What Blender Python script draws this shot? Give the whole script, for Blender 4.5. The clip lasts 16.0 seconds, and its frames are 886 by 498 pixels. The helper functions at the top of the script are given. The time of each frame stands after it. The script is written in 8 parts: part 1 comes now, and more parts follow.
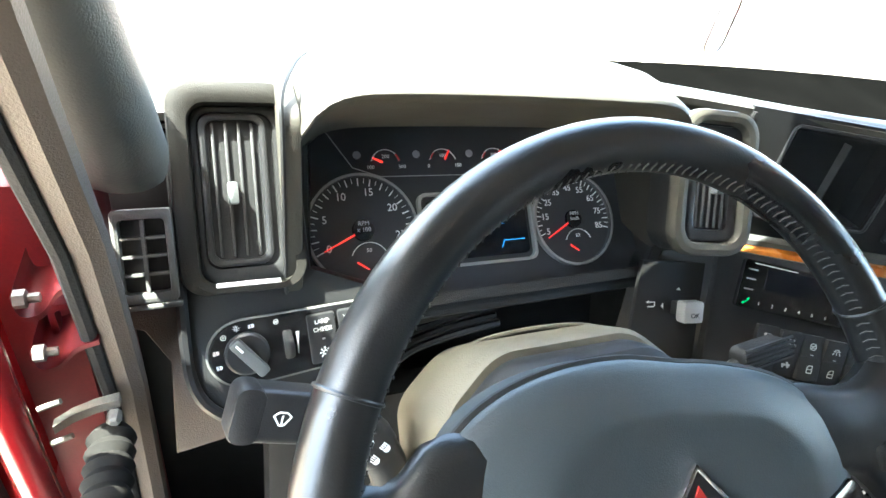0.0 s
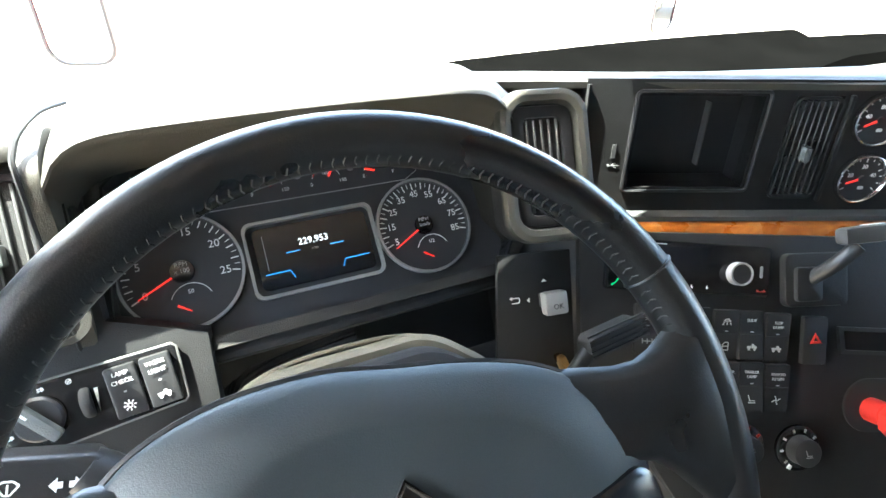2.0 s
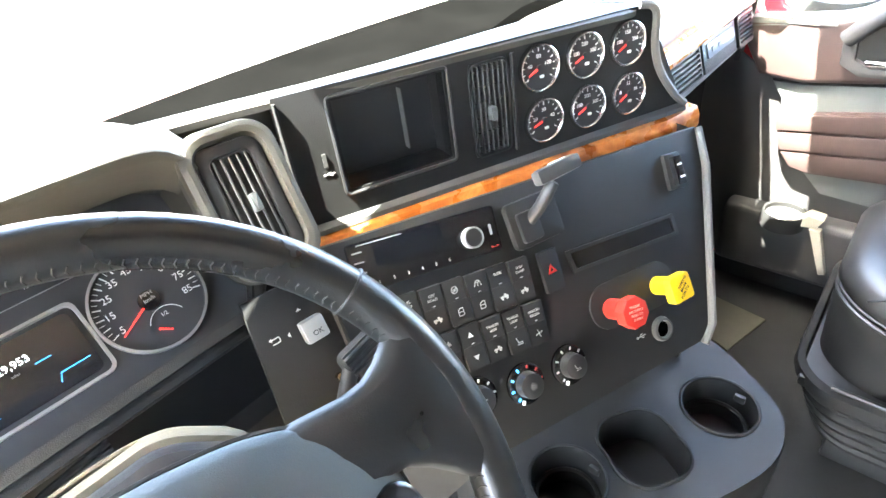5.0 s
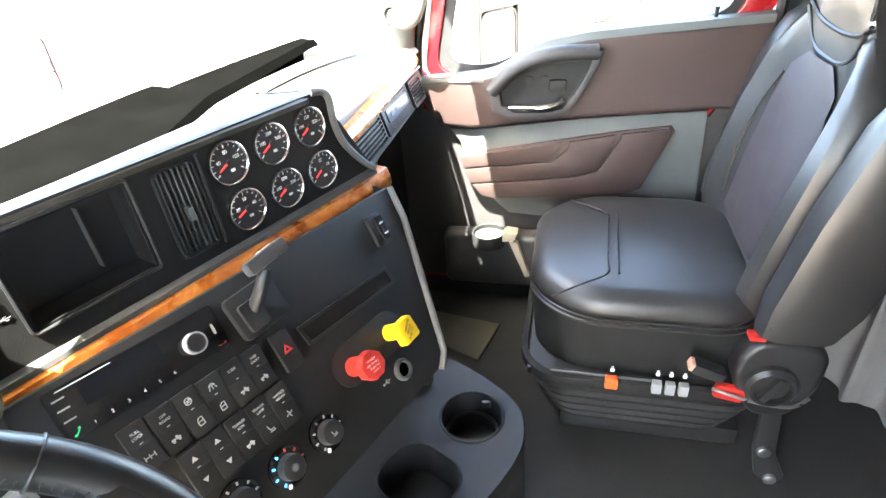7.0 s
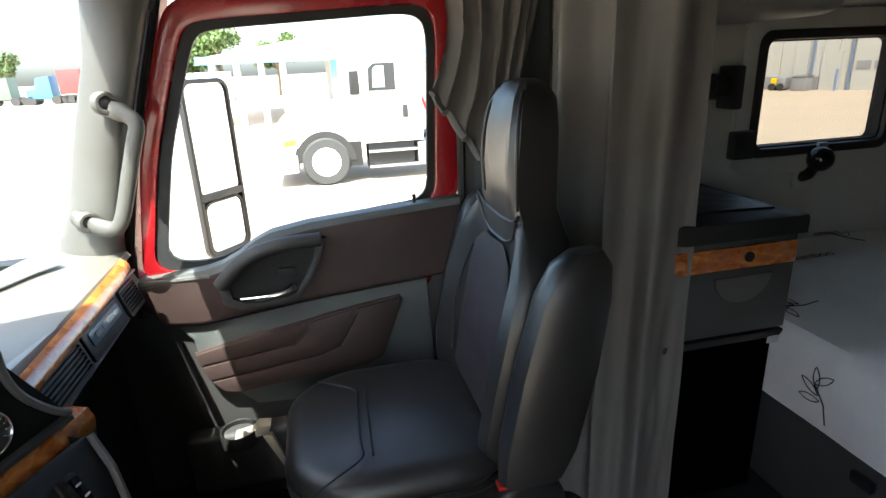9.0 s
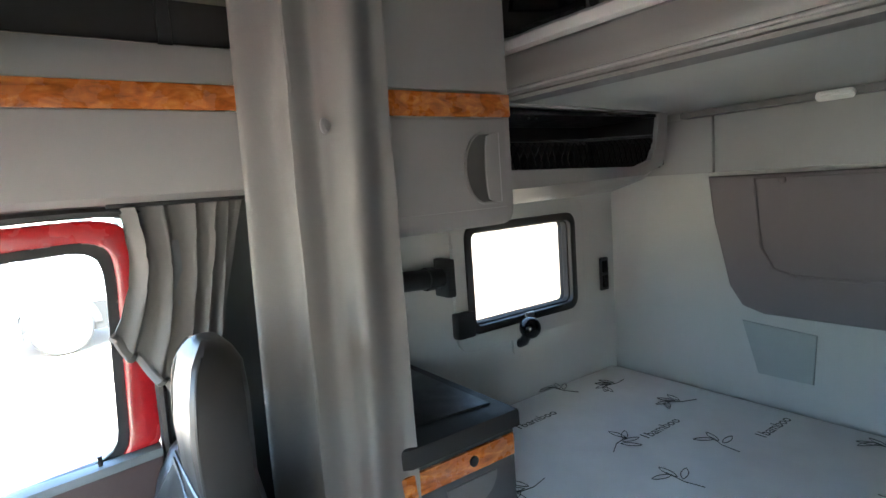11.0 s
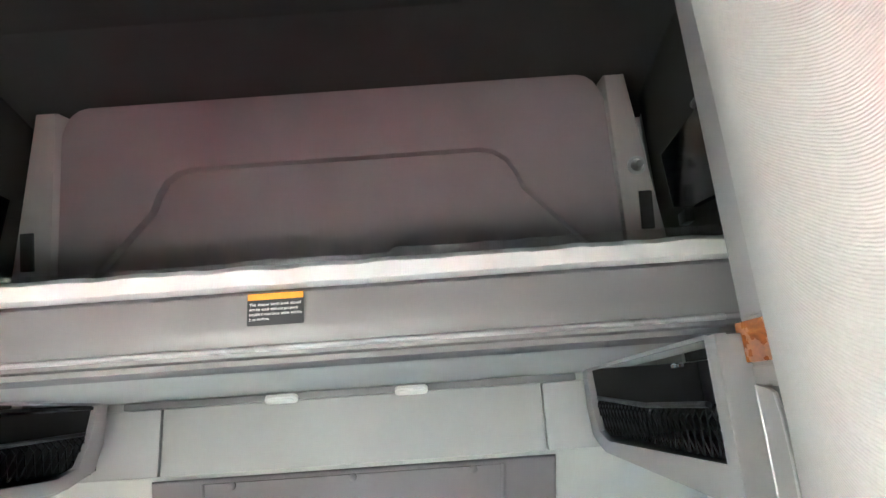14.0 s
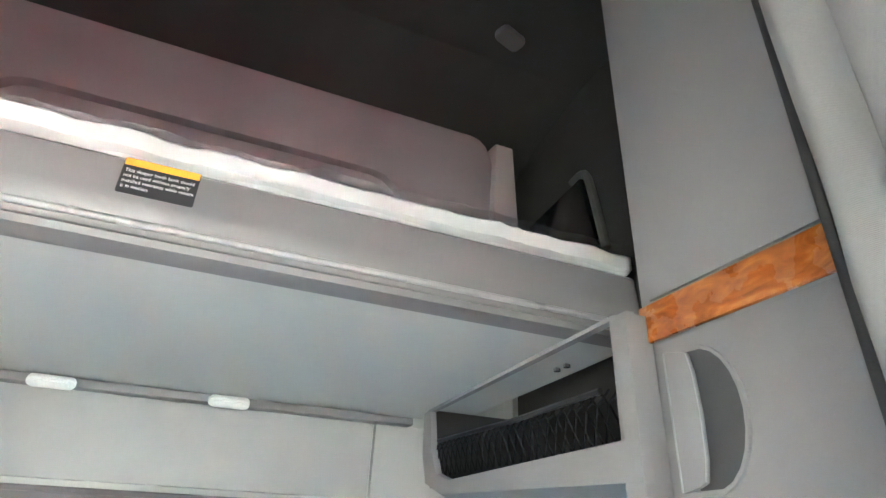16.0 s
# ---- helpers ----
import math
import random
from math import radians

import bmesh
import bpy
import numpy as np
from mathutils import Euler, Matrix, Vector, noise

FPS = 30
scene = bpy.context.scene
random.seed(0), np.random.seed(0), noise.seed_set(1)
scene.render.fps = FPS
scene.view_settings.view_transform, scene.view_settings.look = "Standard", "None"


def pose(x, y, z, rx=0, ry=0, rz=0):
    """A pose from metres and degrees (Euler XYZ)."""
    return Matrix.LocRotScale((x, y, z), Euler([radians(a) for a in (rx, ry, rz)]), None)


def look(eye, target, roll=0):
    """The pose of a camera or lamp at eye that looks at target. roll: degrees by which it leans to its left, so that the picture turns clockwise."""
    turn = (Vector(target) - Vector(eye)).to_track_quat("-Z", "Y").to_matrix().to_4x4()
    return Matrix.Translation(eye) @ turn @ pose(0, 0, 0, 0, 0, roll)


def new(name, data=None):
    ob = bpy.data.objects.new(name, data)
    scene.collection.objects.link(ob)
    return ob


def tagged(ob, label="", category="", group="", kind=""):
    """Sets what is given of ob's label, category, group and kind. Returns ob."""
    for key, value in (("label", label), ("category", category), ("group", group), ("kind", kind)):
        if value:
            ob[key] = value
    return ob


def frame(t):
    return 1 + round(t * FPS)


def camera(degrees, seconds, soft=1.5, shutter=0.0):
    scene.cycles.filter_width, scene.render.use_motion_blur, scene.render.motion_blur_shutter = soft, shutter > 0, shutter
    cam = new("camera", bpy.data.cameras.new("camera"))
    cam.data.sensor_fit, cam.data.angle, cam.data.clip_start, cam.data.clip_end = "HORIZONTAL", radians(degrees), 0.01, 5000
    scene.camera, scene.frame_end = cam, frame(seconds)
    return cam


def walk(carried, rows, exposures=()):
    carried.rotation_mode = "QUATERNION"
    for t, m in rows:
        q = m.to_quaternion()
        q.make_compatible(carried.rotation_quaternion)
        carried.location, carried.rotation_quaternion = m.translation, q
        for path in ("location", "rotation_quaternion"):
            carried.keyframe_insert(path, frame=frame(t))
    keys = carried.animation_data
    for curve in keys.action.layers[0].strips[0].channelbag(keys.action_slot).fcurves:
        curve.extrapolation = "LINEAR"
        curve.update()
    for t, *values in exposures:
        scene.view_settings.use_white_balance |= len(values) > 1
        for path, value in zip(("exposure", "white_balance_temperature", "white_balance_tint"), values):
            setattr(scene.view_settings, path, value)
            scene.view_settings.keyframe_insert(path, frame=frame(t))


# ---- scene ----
cam = camera(77.5, 16.0)
PATH = [
    (0, (-0.833, 0.341, 1.464), (-0.066, 1.79, 0.319), 11.8),
    (0.5, (-0.784, 0.324, 1.469), (-0.115, 1.826, 0.33), 9.3),
    (1, (-0.726, 0.311, 1.472), (-0.092, 1.828, 0.334), 6.8),
    (1.5, (-0.674, 0.289, 1.471), (-0.014, 1.817, 0.362), 2.7),
    (2, (-0.646, 0.281, 1.463), (0.055, 1.805, 0.375), 1.1),
    (2.5, (-0.626, 0.275, 1.462), (0.123, 1.782, 0.381), 0.1),
    (3, (-0.609, 0.266, 1.459), (0.205, 1.738, 0.376), -1.0),
    (3.2, (-0.601, 0.261, 1.458), (0.244, 1.715, 0.375), -1.4),
    (5.3, (-0.552, 0.242, 1.489), (0.7, 1.28, 0.325), -6.4),
    (5.5, (-0.548, 0.236, 1.494), (0.754, 1.198, 0.321), -5.9),
    (6, (-0.538, 0.212, 1.51), (0.91, 0.967, 0.355), -5.7),
    (6.5, (-0.544, 0.189, 1.526), (1.004, 0.797, 0.414), -6.0),
    (7, (-0.548, 0.185, 1.529), (1.09, 0.613, 0.464), -4.6),
    (7.5, (-0.535, 0.186, 1.538), (1.209, 0.368, 0.577), -2.4),
    (8, (-0.529, 0.165, 1.558), (1.291, 0.133, 0.728), -1.9),
    (8.5, (-0.524, 0.137, 1.582), (1.329, -0.102, 0.868), -2.3),
    (9, (-0.525, 0.115, 1.612), (1.328, -0.294, 0.98), -2.6),
    (9.2, (-0.523, 0.103, 1.629), (1.324, -0.379, 1.033), -2.4),
    (11.3, (-0.495, -0.143, 1.889), (1.068, -1.376, 1.701), -4.6),
    (11.5, (-0.496, -0.158, 1.928), (1.029, -1.443, 1.768), -4.8),
    (12, (-0.482, -0.15, 2.014), (0.857, -1.636, 1.988), -4.5),
    (12.5, (-0.45, -0.154, 2.052), (0.549, -1.877, 2.231), -2.6),
    (13, (-0.436, -0.176, 2.079), (0.285, -2.016, 2.389), -2.6),
    (13.5, (-0.4, -0.222, 2.062), (0.054, -2.129, 2.46), -3.8),
    (14, (-0.349, -0.286, 1.996), (-0.35, -2.217, 2.518), -4.0),
    (14.5, (-0.298, -0.327, 1.945), (-0.554, -2.199, 2.601), -4.1),
    (15, (-0.245, -0.366, 1.888), (-0.722, -2.109, 2.743), -3.6),
    (15.5, (-0.174, -0.432, 1.799), (-0.774, -2.084, 2.753), -0.4),
    (16, (-0.176, -0.496, 1.72), (-0.818, -2.152, 2.641), 2.7),
]
walk(cam, [(t, look(eye, target, roll)) for t, eye, target, roll in PATH], [(0, 5.15, 6150, -4), (2, 5.15, 6150, -2), (3.2, 5.3, 6250, 1), (5.3, 6.55, 6500, 2), (6.2, 6.45, 6550, 2), (7.5, 5.2, 6550, 2), (8.5, 3.7, 6300, 0), (9.2, 3.1, 6250, -1), (11.3, 5.45, 5500, -2), (12, 6.0, 5650, -1), (13, 6.7, 5250, -4), (14, 6.8, 5250, -3), (14.5, 6.85, 5300, -3), (16, 7.0, 5250, -2)])

# ---- light ----
SUN_TO = Vector((-0.42, 0.16, 0.89)).normalized()
world = bpy.data.worlds.new("world")
scene.world = world
world.use_nodes = True
wn, wl = world.node_tree.nodes, world.node_tree.links
sky = wn.new("ShaderNodeTexSky")
sky.sky_type, sky.sun_disc = "NISHITA", False
sky.sun_elevation = math.asin(SUN_TO.z)
sky.sun_rotation = math.atan2(SUN_TO.x, SUN_TO.y)
sky.dust_density, sky.ozone_density, sky.air_density = 4.0, 0.4, 0.8
wn["Background"].inputs["Strength"].default_value = 0.15
wl.new(sky.outputs["Color"], wn["Background"].inputs["Color"])
sun = new("sun", bpy.data.lights.new("sun", "SUN"))
sun.data.energy, sun.data.angle, sun.data.color = 2.6, radians(0.5), (1.0, 0.965, 0.91)
sun.matrix_basis = look((0, 0, 30), Vector((0, 0, 30)) - SUN_TO)

# ---- mesh helpers ----
BASES = {}


def B():
    return bmesh.new()


def join(bm, tmp, M=None):
    if M is not None:
        tmp.transform(M)
    me = bpy.data.meshes.new("tmp")
    tmp.to_mesh(me)
    tmp.free()
    bm.from_mesh(me)
    bpy.data.meshes.remove(me)
    return bm


def axes(o, u, v):
    """A frame: origin, right and up; the third axis comes out of the surface."""
    u = Vector(u).normalized()
    n = u.cross(Vector(v)).normalized()
    v = n.cross(u)
    m = Matrix((u, v, n)).transposed().to_4x4()
    m.translation = Vector(o)
    return m


def box(bm, lo, hi, M=None, bev=0.0, seg=2):
    t = B()
    bmesh.ops.create_cube(t, size=1)
    for p in t.verts:
        p.co = Vector([lo[i] + (p.co[i] + 0.5) * (hi[i] - lo[i]) for i in range(3)])
    if bev:
        bmesh.ops.bevel(t, geom=t.edges[:], offset=bev, segments=seg, affect="EDGES", profile=0.6)
    return join(bm, t, M)


def prism(bm, pts, depth, M=None, bev=0.0, seg=2, z0=0.0):
    """A flat outline in the frame's plane, thickened along its third axis."""
    t = B()
    a = [t.verts.new((x, y, z0)) for x, y in pts]
    b = [t.verts.new((x, y, z0 + depth)) for x, y in pts]
    n = len(pts)
    t.faces.new(a[::-1])
    top = t.faces.new(b)
    for i in range(n):
        t.faces.new((a[i], a[(i + 1) % n], b[(i + 1) % n], b[i]))
    bmesh.ops.recalc_face_normals(t, faces=t.faces[:])
    if bev:
        bmesh.ops.bevel(t, geom=list(top.edges), offset=bev, segments=seg, affect="EDGES", profile=0.6)
    return join(bm, t, M)


def sheet(bm, pts, M):
    """A single flat face, for panes."""
    t = B()
    t.faces.new([t.verts.new((x, y, 0)) for x, y in pts])
    return join(bm, t, M)


def ring(bm, outer, inner, depth, M=None, z0=0.0, bev=0.0):
    """A frame between two outlines of the same number of points."""
    t = B()
    n = len(outer)
    r = [[t.verts.new((x, y, z)) for x, y in pts] for pts, z in ((outer, z0), (outer, z0 + depth), (inner, z0 + depth), (inner, z0))]
    for k in range(4):
        for i in range(n):
            t.faces.new((r[k][i], r[k][(i + 1) % n], r[(k + 1) % 4][(i + 1) % n], r[(k + 1) % 4][i]))
    bmesh.ops.recalc_face_normals(t, faces=t.faces[:])
    if bev:
        es = [e for e in t.edges if all(abs(p.co.z - z0 - depth) < 1e-6 for p in e.verts) and any(abs(len(f.verts)) and abs(f.normal.z) < 0.5 for f in e.link_faces)]
        bmesh.ops.bevel(t, geom=es, offset=bev, segments=2, affect="EDGES", profile=0.6)
    return join(bm, t, M)


def rrect(w, h, r, n=5, cx=0.0, cy=0.0):
    pts = []
    for k, (sx, sy) in enumerate(((1, 1), (-1, 1), (-1, -1), (1, -1))):
        for i in range(n + 1):
            a = radians(90 * k + 90 * i / n)
            pts.append((cx + sx * (w / 2 - r) + r * math.cos(a), cy + sy * (h / 2 - r) + r * math.sin(a)))
    return pts


def rounded(pts, r, n=4):
    """The outline with every corner turned into a small arc."""
    out, m = [], len(pts)
    for i in range(m):
        p, a, b = Vector(pts[i]), Vector(pts[i - 1]), Vector(pts[(i + 1) % m])
        u, w = a - p, b - p
        ra, rb = min(r, u.length * 0.45), min(r, w.length * 0.45)
        s, e = p + u.normalized() * ra, p + w.normalized() * rb
        for k in range(n + 1):
            t = k / n
            q = s * (1 - t) ** 2 + p * 2 * t * (1 - t) + e * t * t
            out.append((q.x, q.y))
    return out


def disc(r, n=32, cx=0.0, cy=0.0):
    return [(cx + r * math.cos(2 * math.pi * i / n), cy + r * math.sin(2 * math.pi * i / n)) for i in range(n)]


def loft(bm, rows, close=False, caps=False, M=None):
    t = B()
    vs = [[t.verts.new(p) for p in row] for row in rows]
    n = len(rows[0])
    for a, b in zip(vs, vs[1:]):
        for i in range(n if close else n - 1):
            t.faces.new((a[i], a[(i + 1) % n], b[(i + 1) % n], b[i]))
    if caps:
        t.faces.new(vs[0][::-1])
        t.faces.new(vs[-1])
    bmesh.ops.recalc_face_normals(t, faces=t.faces[:])
    return join(bm, t, M)


def curve_points(pts, per=8, closed=False):
    """A smooth line through the points (Catmull-Rom)."""
    pts = [Vector(p) for p in pts]
    n, out = len(pts), []
    for i in range(n if closed else n - 1):
        g = (lambda k: pts[k % n]) if closed else (lambda k: pts[min(max(k, 0), n - 1)])
        p0, p1, p2, p3 = g(i - 1), g(i), g(i + 1), g(i + 2)
        for j in range(per):
            t = j / per
            out.append(0.5 * (2 * p1 + (p2 - p0) * t + (2 * p0 - 5 * p1 + 4 * p2 - p3) * t * t + (3 * p1 - p0 - 3 * p2 + p3) * t ** 3))
    if not closed:
        out.append(pts[-1])
    return out


def tube(bm, pts, r, seg=10, closed=False, M=None, flat=1.0):
    """A round bar along a line; r may be a function of the way along, flat squeezes it sideways."""
    pts = [Vector(p) for p in pts]
    n, rows, up = len(pts), [], Vector((0.13, 0.21, 0.97)).normalized()
    for i, p in enumerate(pts):
        d = (pts[(i + 1) % n] - pts[i - 1]) if closed else (pts[min(i + 1, n - 1)] - pts[max(i - 1, 0)])
        d.normalize()
        a = (up - d * up.dot(d))
        a = a.normalized() if a.length > 0.05 else d.orthogonal().normalized()
        up = a
        b = d.cross(a)
        rad = r(i / max(n - 1, 1)) if callable(r) else r
        rows.append([p + rad * (math.cos(2 * math.pi * k / seg) * a + flat * math.sin(2 * math.pi * k / seg) * b) for k in range(seg)])
    if closed:
        rows.append(rows[0])
    return loft(bm, rows, close=True, caps=not closed, M=M)


def lathe(bm, profile, M=None, seg=32, caps=True):
    rows = [[(max(r, 0.0003) * math.cos(2 * math.pi * k / seg), max(r, 0.0003) * math.sin(2 * math.pi * k / seg), z) for k in range(seg)] for r, z in profile]
    return loft(bm, rows, close=True, caps=caps, M=M)


def mirror_x(bm):
    bm.transform(Matrix.Diagonal((-1, 1, 1, 1)))
    bmesh.ops.reverse_faces(bm, faces=bm.faces[:])
    return bm


def mesh_of(name, bm, material, smooth=40):
    bmesh.ops.remove_doubles(bm, verts=bm.verts[:], dist=1e-6)
    bm.normal_update()
    for e in bm.edges:
        e.smooth = len(e.link_faces) == 2 and e.calc_face_angle(4) < radians(smooth)
    for f in bm.faces:
        f.smooth = True
    me = bpy.data.meshes.new(name)
    bm.to_mesh(me)
    bm.free()
    me.materials.append(material)
    return me


def solo(name, bm, material, label="", category="", group="", kind="", at=None, smooth=40):
    """A thing that is one mesh."""
    at = Matrix.Translation(at or (0, 0, 0))
    bm.transform(at.inverted())
    ob = new(name, mesh_of(name, bm, material, smooth))
    ob.matrix_basis = at
    BASES[ob] = at
    return tagged(ob, label, category, group, kind)


def thing(name, at, label, category, group="", kind=""):
    ob = new(name)
    ob.empty_display_size = 0.05
    ob.matrix_basis = Matrix.Translation(at)
    BASES[ob] = ob.matrix_basis.copy()
    return tagged(ob, label, category, group, kind)


def part(name, bm, material, parent, label="", kind="", smooth=40):
    """One mesh under a thing or under a part."""
    base = BASES[parent]
    bm.transform(base.inverted())
    ob = new(name, mesh_of(name, bm, material, smooth))
    ob.parent = parent
    BASES[ob] = base
    return tagged(ob, label, "", "", kind)


def text(s, size, M, material, parent, name="lettering", align="CENTER"):
    cu = bpy.data.curves.new("tmp", "FONT")
    cu.body, cu.size, cu.align_x, cu.align_y, cu.extrude, cu.resolution_u = s, size, align, "CENTER", 0.00025, 3
    ob = bpy.data.objects.new("tmp", cu)
    scene.collection.objects.link(ob)
    me = bpy.data.meshes.new_from_object(ob.evaluated_get(bpy.context.evaluated_depsgraph_get()))
    bpy.data.objects.remove(ob)
    bpy.data.curves.remove(cu)
    bm = B()
    bm.from_mesh(me)
    bpy.data.meshes.remove(me)
    bm.transform(M)
    return part(name, bm, material, parent)


def T(x=0.0, y=0.0, z=0.0):
    return Matrix.Translation((x, y, z))


def R(axis, degrees):
    return Matrix.Rotation(radians(degrees), 4, axis)


def stroke(bm, p, q, w, M):
    """A thin straight mark between two points of the frame's plane."""
    d = Vector((q[0] - p[0], q[1] - p[1], 0))
    a = math.atan2(d.y, d.x)
    return box(bm, (0, -w / 2, 0), (d.length, w / 2, 0.0004), M @ T(p[0], p[1], 0) @ Matrix.Rotation(a, 4, "Z"))


def glyph(kind, M, s):
    """A printed pictogram about s wide: lines, loops and dots, a fraction of a millimetre thick."""
    bm, w = B(), s * 0.09
    line = lambda *pts: [stroke(bm, (a[0] * s, a[1] * s), (b[0] * s, b[1] * s), w, M) for a, b in zip(pts, pts[1:])]
    loop = lambda r, cx=0.0, cy=0.0: ring(bm, disc(r * s, 16, cx * s, cy * s), disc((r - 0.09) * s, 16, cx * s, cy * s), 0.0004, M)
    fill = lambda *pts: prism(bm, [(x * s, y * s) for x, y in pts], 0.0004, M)
    if kind == "sun":
        loop(0.22)
        for k in range(8):
            a = k * math.pi / 4
            line((0.3 * math.cos(a), 0.3 * math.sin(a)), (0.48 * math.cos(a), 0.48 * math.sin(a)))
    elif kind == "lamp":
        fill((-0.05, -0.3), (0.2, -0.28), (0.36, -0.12), (0.36, 0.12), (0.2, 0.28), (-0.05, 0.3))
        for y in (-0.24, -0.08, 0.08, 0.24):
            line((-0.5, y - 0.04), (-0.14, y))
    elif kind == "truck":
        fill((-0.5, -0.1), (-0.05, -0.1), (-0.05, 0.12), (-0.5, 0.12))
        fill((0.0, -0.1), (0.5, -0.1), (0.5, 0.1), (0.3, 0.14), (0.2, 0.32), (0.0, 0.32))
        loop(0.13, -0.3, -0.2), loop(0.13, 0.3, -0.2)
    elif kind == "axle":
        line((-0.5, 0.0), (0.5, 0.0))
        for x in (-0.5, 0.0, 0.5):
            line((x, -0.25), (x, 0.25))
    elif kind == "crossed":
        loop(0.4), line((-0.3, -0.3), (0.3, 0.3)), line((-0.3, 0.05), (0.3, 0.05)), line((-0.2, -0.12), (0.2, -0.12))
    elif kind == "dome":
        line((-0.4, 0.12), (0.4, 0.12)), line((-0.3, 0.12), (-0.15, 0.32), (0.15, 0.32), (0.3, 0.12))
        for x in (-0.3, 0.0, 0.3):
            line((x, 0.0), (x * 1.5, -0.3))
    elif kind == "door":
        line((-0.3, -0.4), (-0.3, 0.15), (-0.05, 0.4), (0.3, 0.4), (0.3, -0.4), (-0.3, -0.4)), line((-0.3, 0.0), (0.3, 0.0))
    elif kind == "seat":
        line((-0.35, 0.4), (-0.2, -0.2), (0.35, -0.2)), line((-0.35, -0.4), (0.4, -0.4))
    elif kind == "up":
        fill((-0.35, -0.2), (0.35, -0.2), (0.0, 0.35))
    elif kind == "down":
        fill((-0.35, 0.2), (0.0, -0.35), (0.35, 0.2))
    elif kind == "arrows":
        fill((-0.1, -0.12), (-0.1, 0.12), (-0.28, 0.12), (-0.28, 0.28), (-0.55, 0.0), (-0.28, -0.28), (-0.28, -0.12))
        fill((0.1, 0.12), (0.1, -0.12), (0.28, -0.12), (0.28, -0.28), (0.55, 0.0), (0.28, 0.28), (0.28, 0.12))
    elif kind == "wiper":
        line((-0.45, 0.15), (-0.2, 0.35), (0.2, 0.35), (0.45, 0.15), (0.12, -0.3), (-0.12, -0.3), (-0.45, 0.15)), line((0.0, -0.3), (0.0, 0.2))
    elif kind == "fan":
        loop(0.13)
        for k in range(4):
            a = k * math.pi / 2
            line((0.16 * math.cos(a), 0.16 * math.sin(a)), (0.48 * math.cos(a + 0.35), 0.48 * math.sin(a + 0.35)))
    elif kind == "usb":
        line((-0.5, 0.0), (0.5, 0.0)), line((-0.2, 0.0), (0.0, 0.2), (0.2, 0.2)), line((-0.05, 0.0), (0.12, -0.2), (0.3, -0.2)), loop(0.13, -0.5, 0.0)
    elif kind == "person":
        loop(0.16, 0.0, 0.26), fill((-0.2, -0.42), (0.2, -0.42), (0.24, 0.05), (-0.24, 0.05))
    elif kind == "return":
        line((0.4, -0.25), (0.15, -0.25), (-0.3, -0.25)), line((0.4, 0.2), (-0.35, 0.2)), line((0.4, -0.25), (0.48, 0.0), (0.4, 0.2)), fill((-0.25, 0.38), (-0.5, 0.2), (-0.25, 0.02))
    elif kind == "phone":
        line((-0.45, -0.3), (-0.3, -0.4), (0.35, 0.25), (0.4, 0.42)), line((-0.45, -0.3), (-0.2, -0.15)), line((0.4, 0.42), (0.15, 0.3))
    else:
        loop(0.4), loop(0.15)
    return bm


# ---- materials ----
def mat(name, color, rough=0.5, metal=0.0, var=0.15, scale=6.0, bump=0.0, fine=400.0, spec=0.5, coat=0.0, rvar=0.1):
    """A surface with broad stains and fine grain, at real-world size."""
    m = bpy.data.materials.new(name)
    m.use_nodes = True
    n, l = m.node_tree.nodes, m.node_tree.links
    p = n["Principled BSDF"]
    p.inputs["Metallic"].default_value, p.inputs["Specular IOR Level"].default_value = metal, spec
    p.inputs["Coat Weight"].default_value = coat
    p.inputs["Coat Roughness"].default_value = 0.08
    tc = n.new("ShaderNodeTexCoord")
    n1, n2 = n.new("ShaderNodeTexNoise"), n.new("ShaderNodeTexNoise")
    n1.inputs["Scale"].default_value, n1.inputs["Detail"].default_value = scale, 4
    n2.inputs["Scale"].default_value, n2.inputs["Detail"].default_value = fine, 2
    for k in (n1, n2):
        l.new(tc.outputs["Object"], k.inputs["Vector"])
    mix = n.new("ShaderNodeMath")
    mix.operation = "MULTIPLY_ADD"
    l.new(n2.outputs["Fac"], mix.inputs[0])
    mix.inputs[1].default_value = 0.35
    l.new(n1.outputs["Fac"], mix.inputs[2])
    ramp = n.new("ShaderNodeValToRGB")
    ramp.color_ramp.elements[0].position, ramp.color_ramp.elements[1].position = 0.35, 1.0
    ramp.color_ramp.elements[0].color = (*[c * (1 - var) for c in color], 1)
    ramp.color_ramp.elements[1].color = (*[min(c * (1 + var), 1) for c in color], 1)
    l.new(mix.outputs[0], ramp.inputs["Fac"])
    l.new(ramp.outputs["Color"], p.inputs["Base Color"])
    rr = n.new("ShaderNodeMapRange")
    rr.inputs["To Min"].default_value, rr.inputs["To Max"].default_value = max(rough - rvar, 0.02), min(rough + rvar, 1)
    rr.inputs["From Min"].default_value, rr.inputs["From Max"].default_value = 0.3, 0.7
    l.new(n1.outputs["Fac"], rr.inputs["Value"])
    l.new(rr.outputs["Result"], p.inputs["Roughness"])
    if bump:
        b = n.new("ShaderNodeBump")
        b.inputs["Strength"].default_value, b.inputs["Distance"].default_value = bump, 0.001
        l.new(n2.outputs["Fac"], b.inputs["Height"])
        l.new(b.outputs["Normal"], p.inputs["Normal"])
    return m


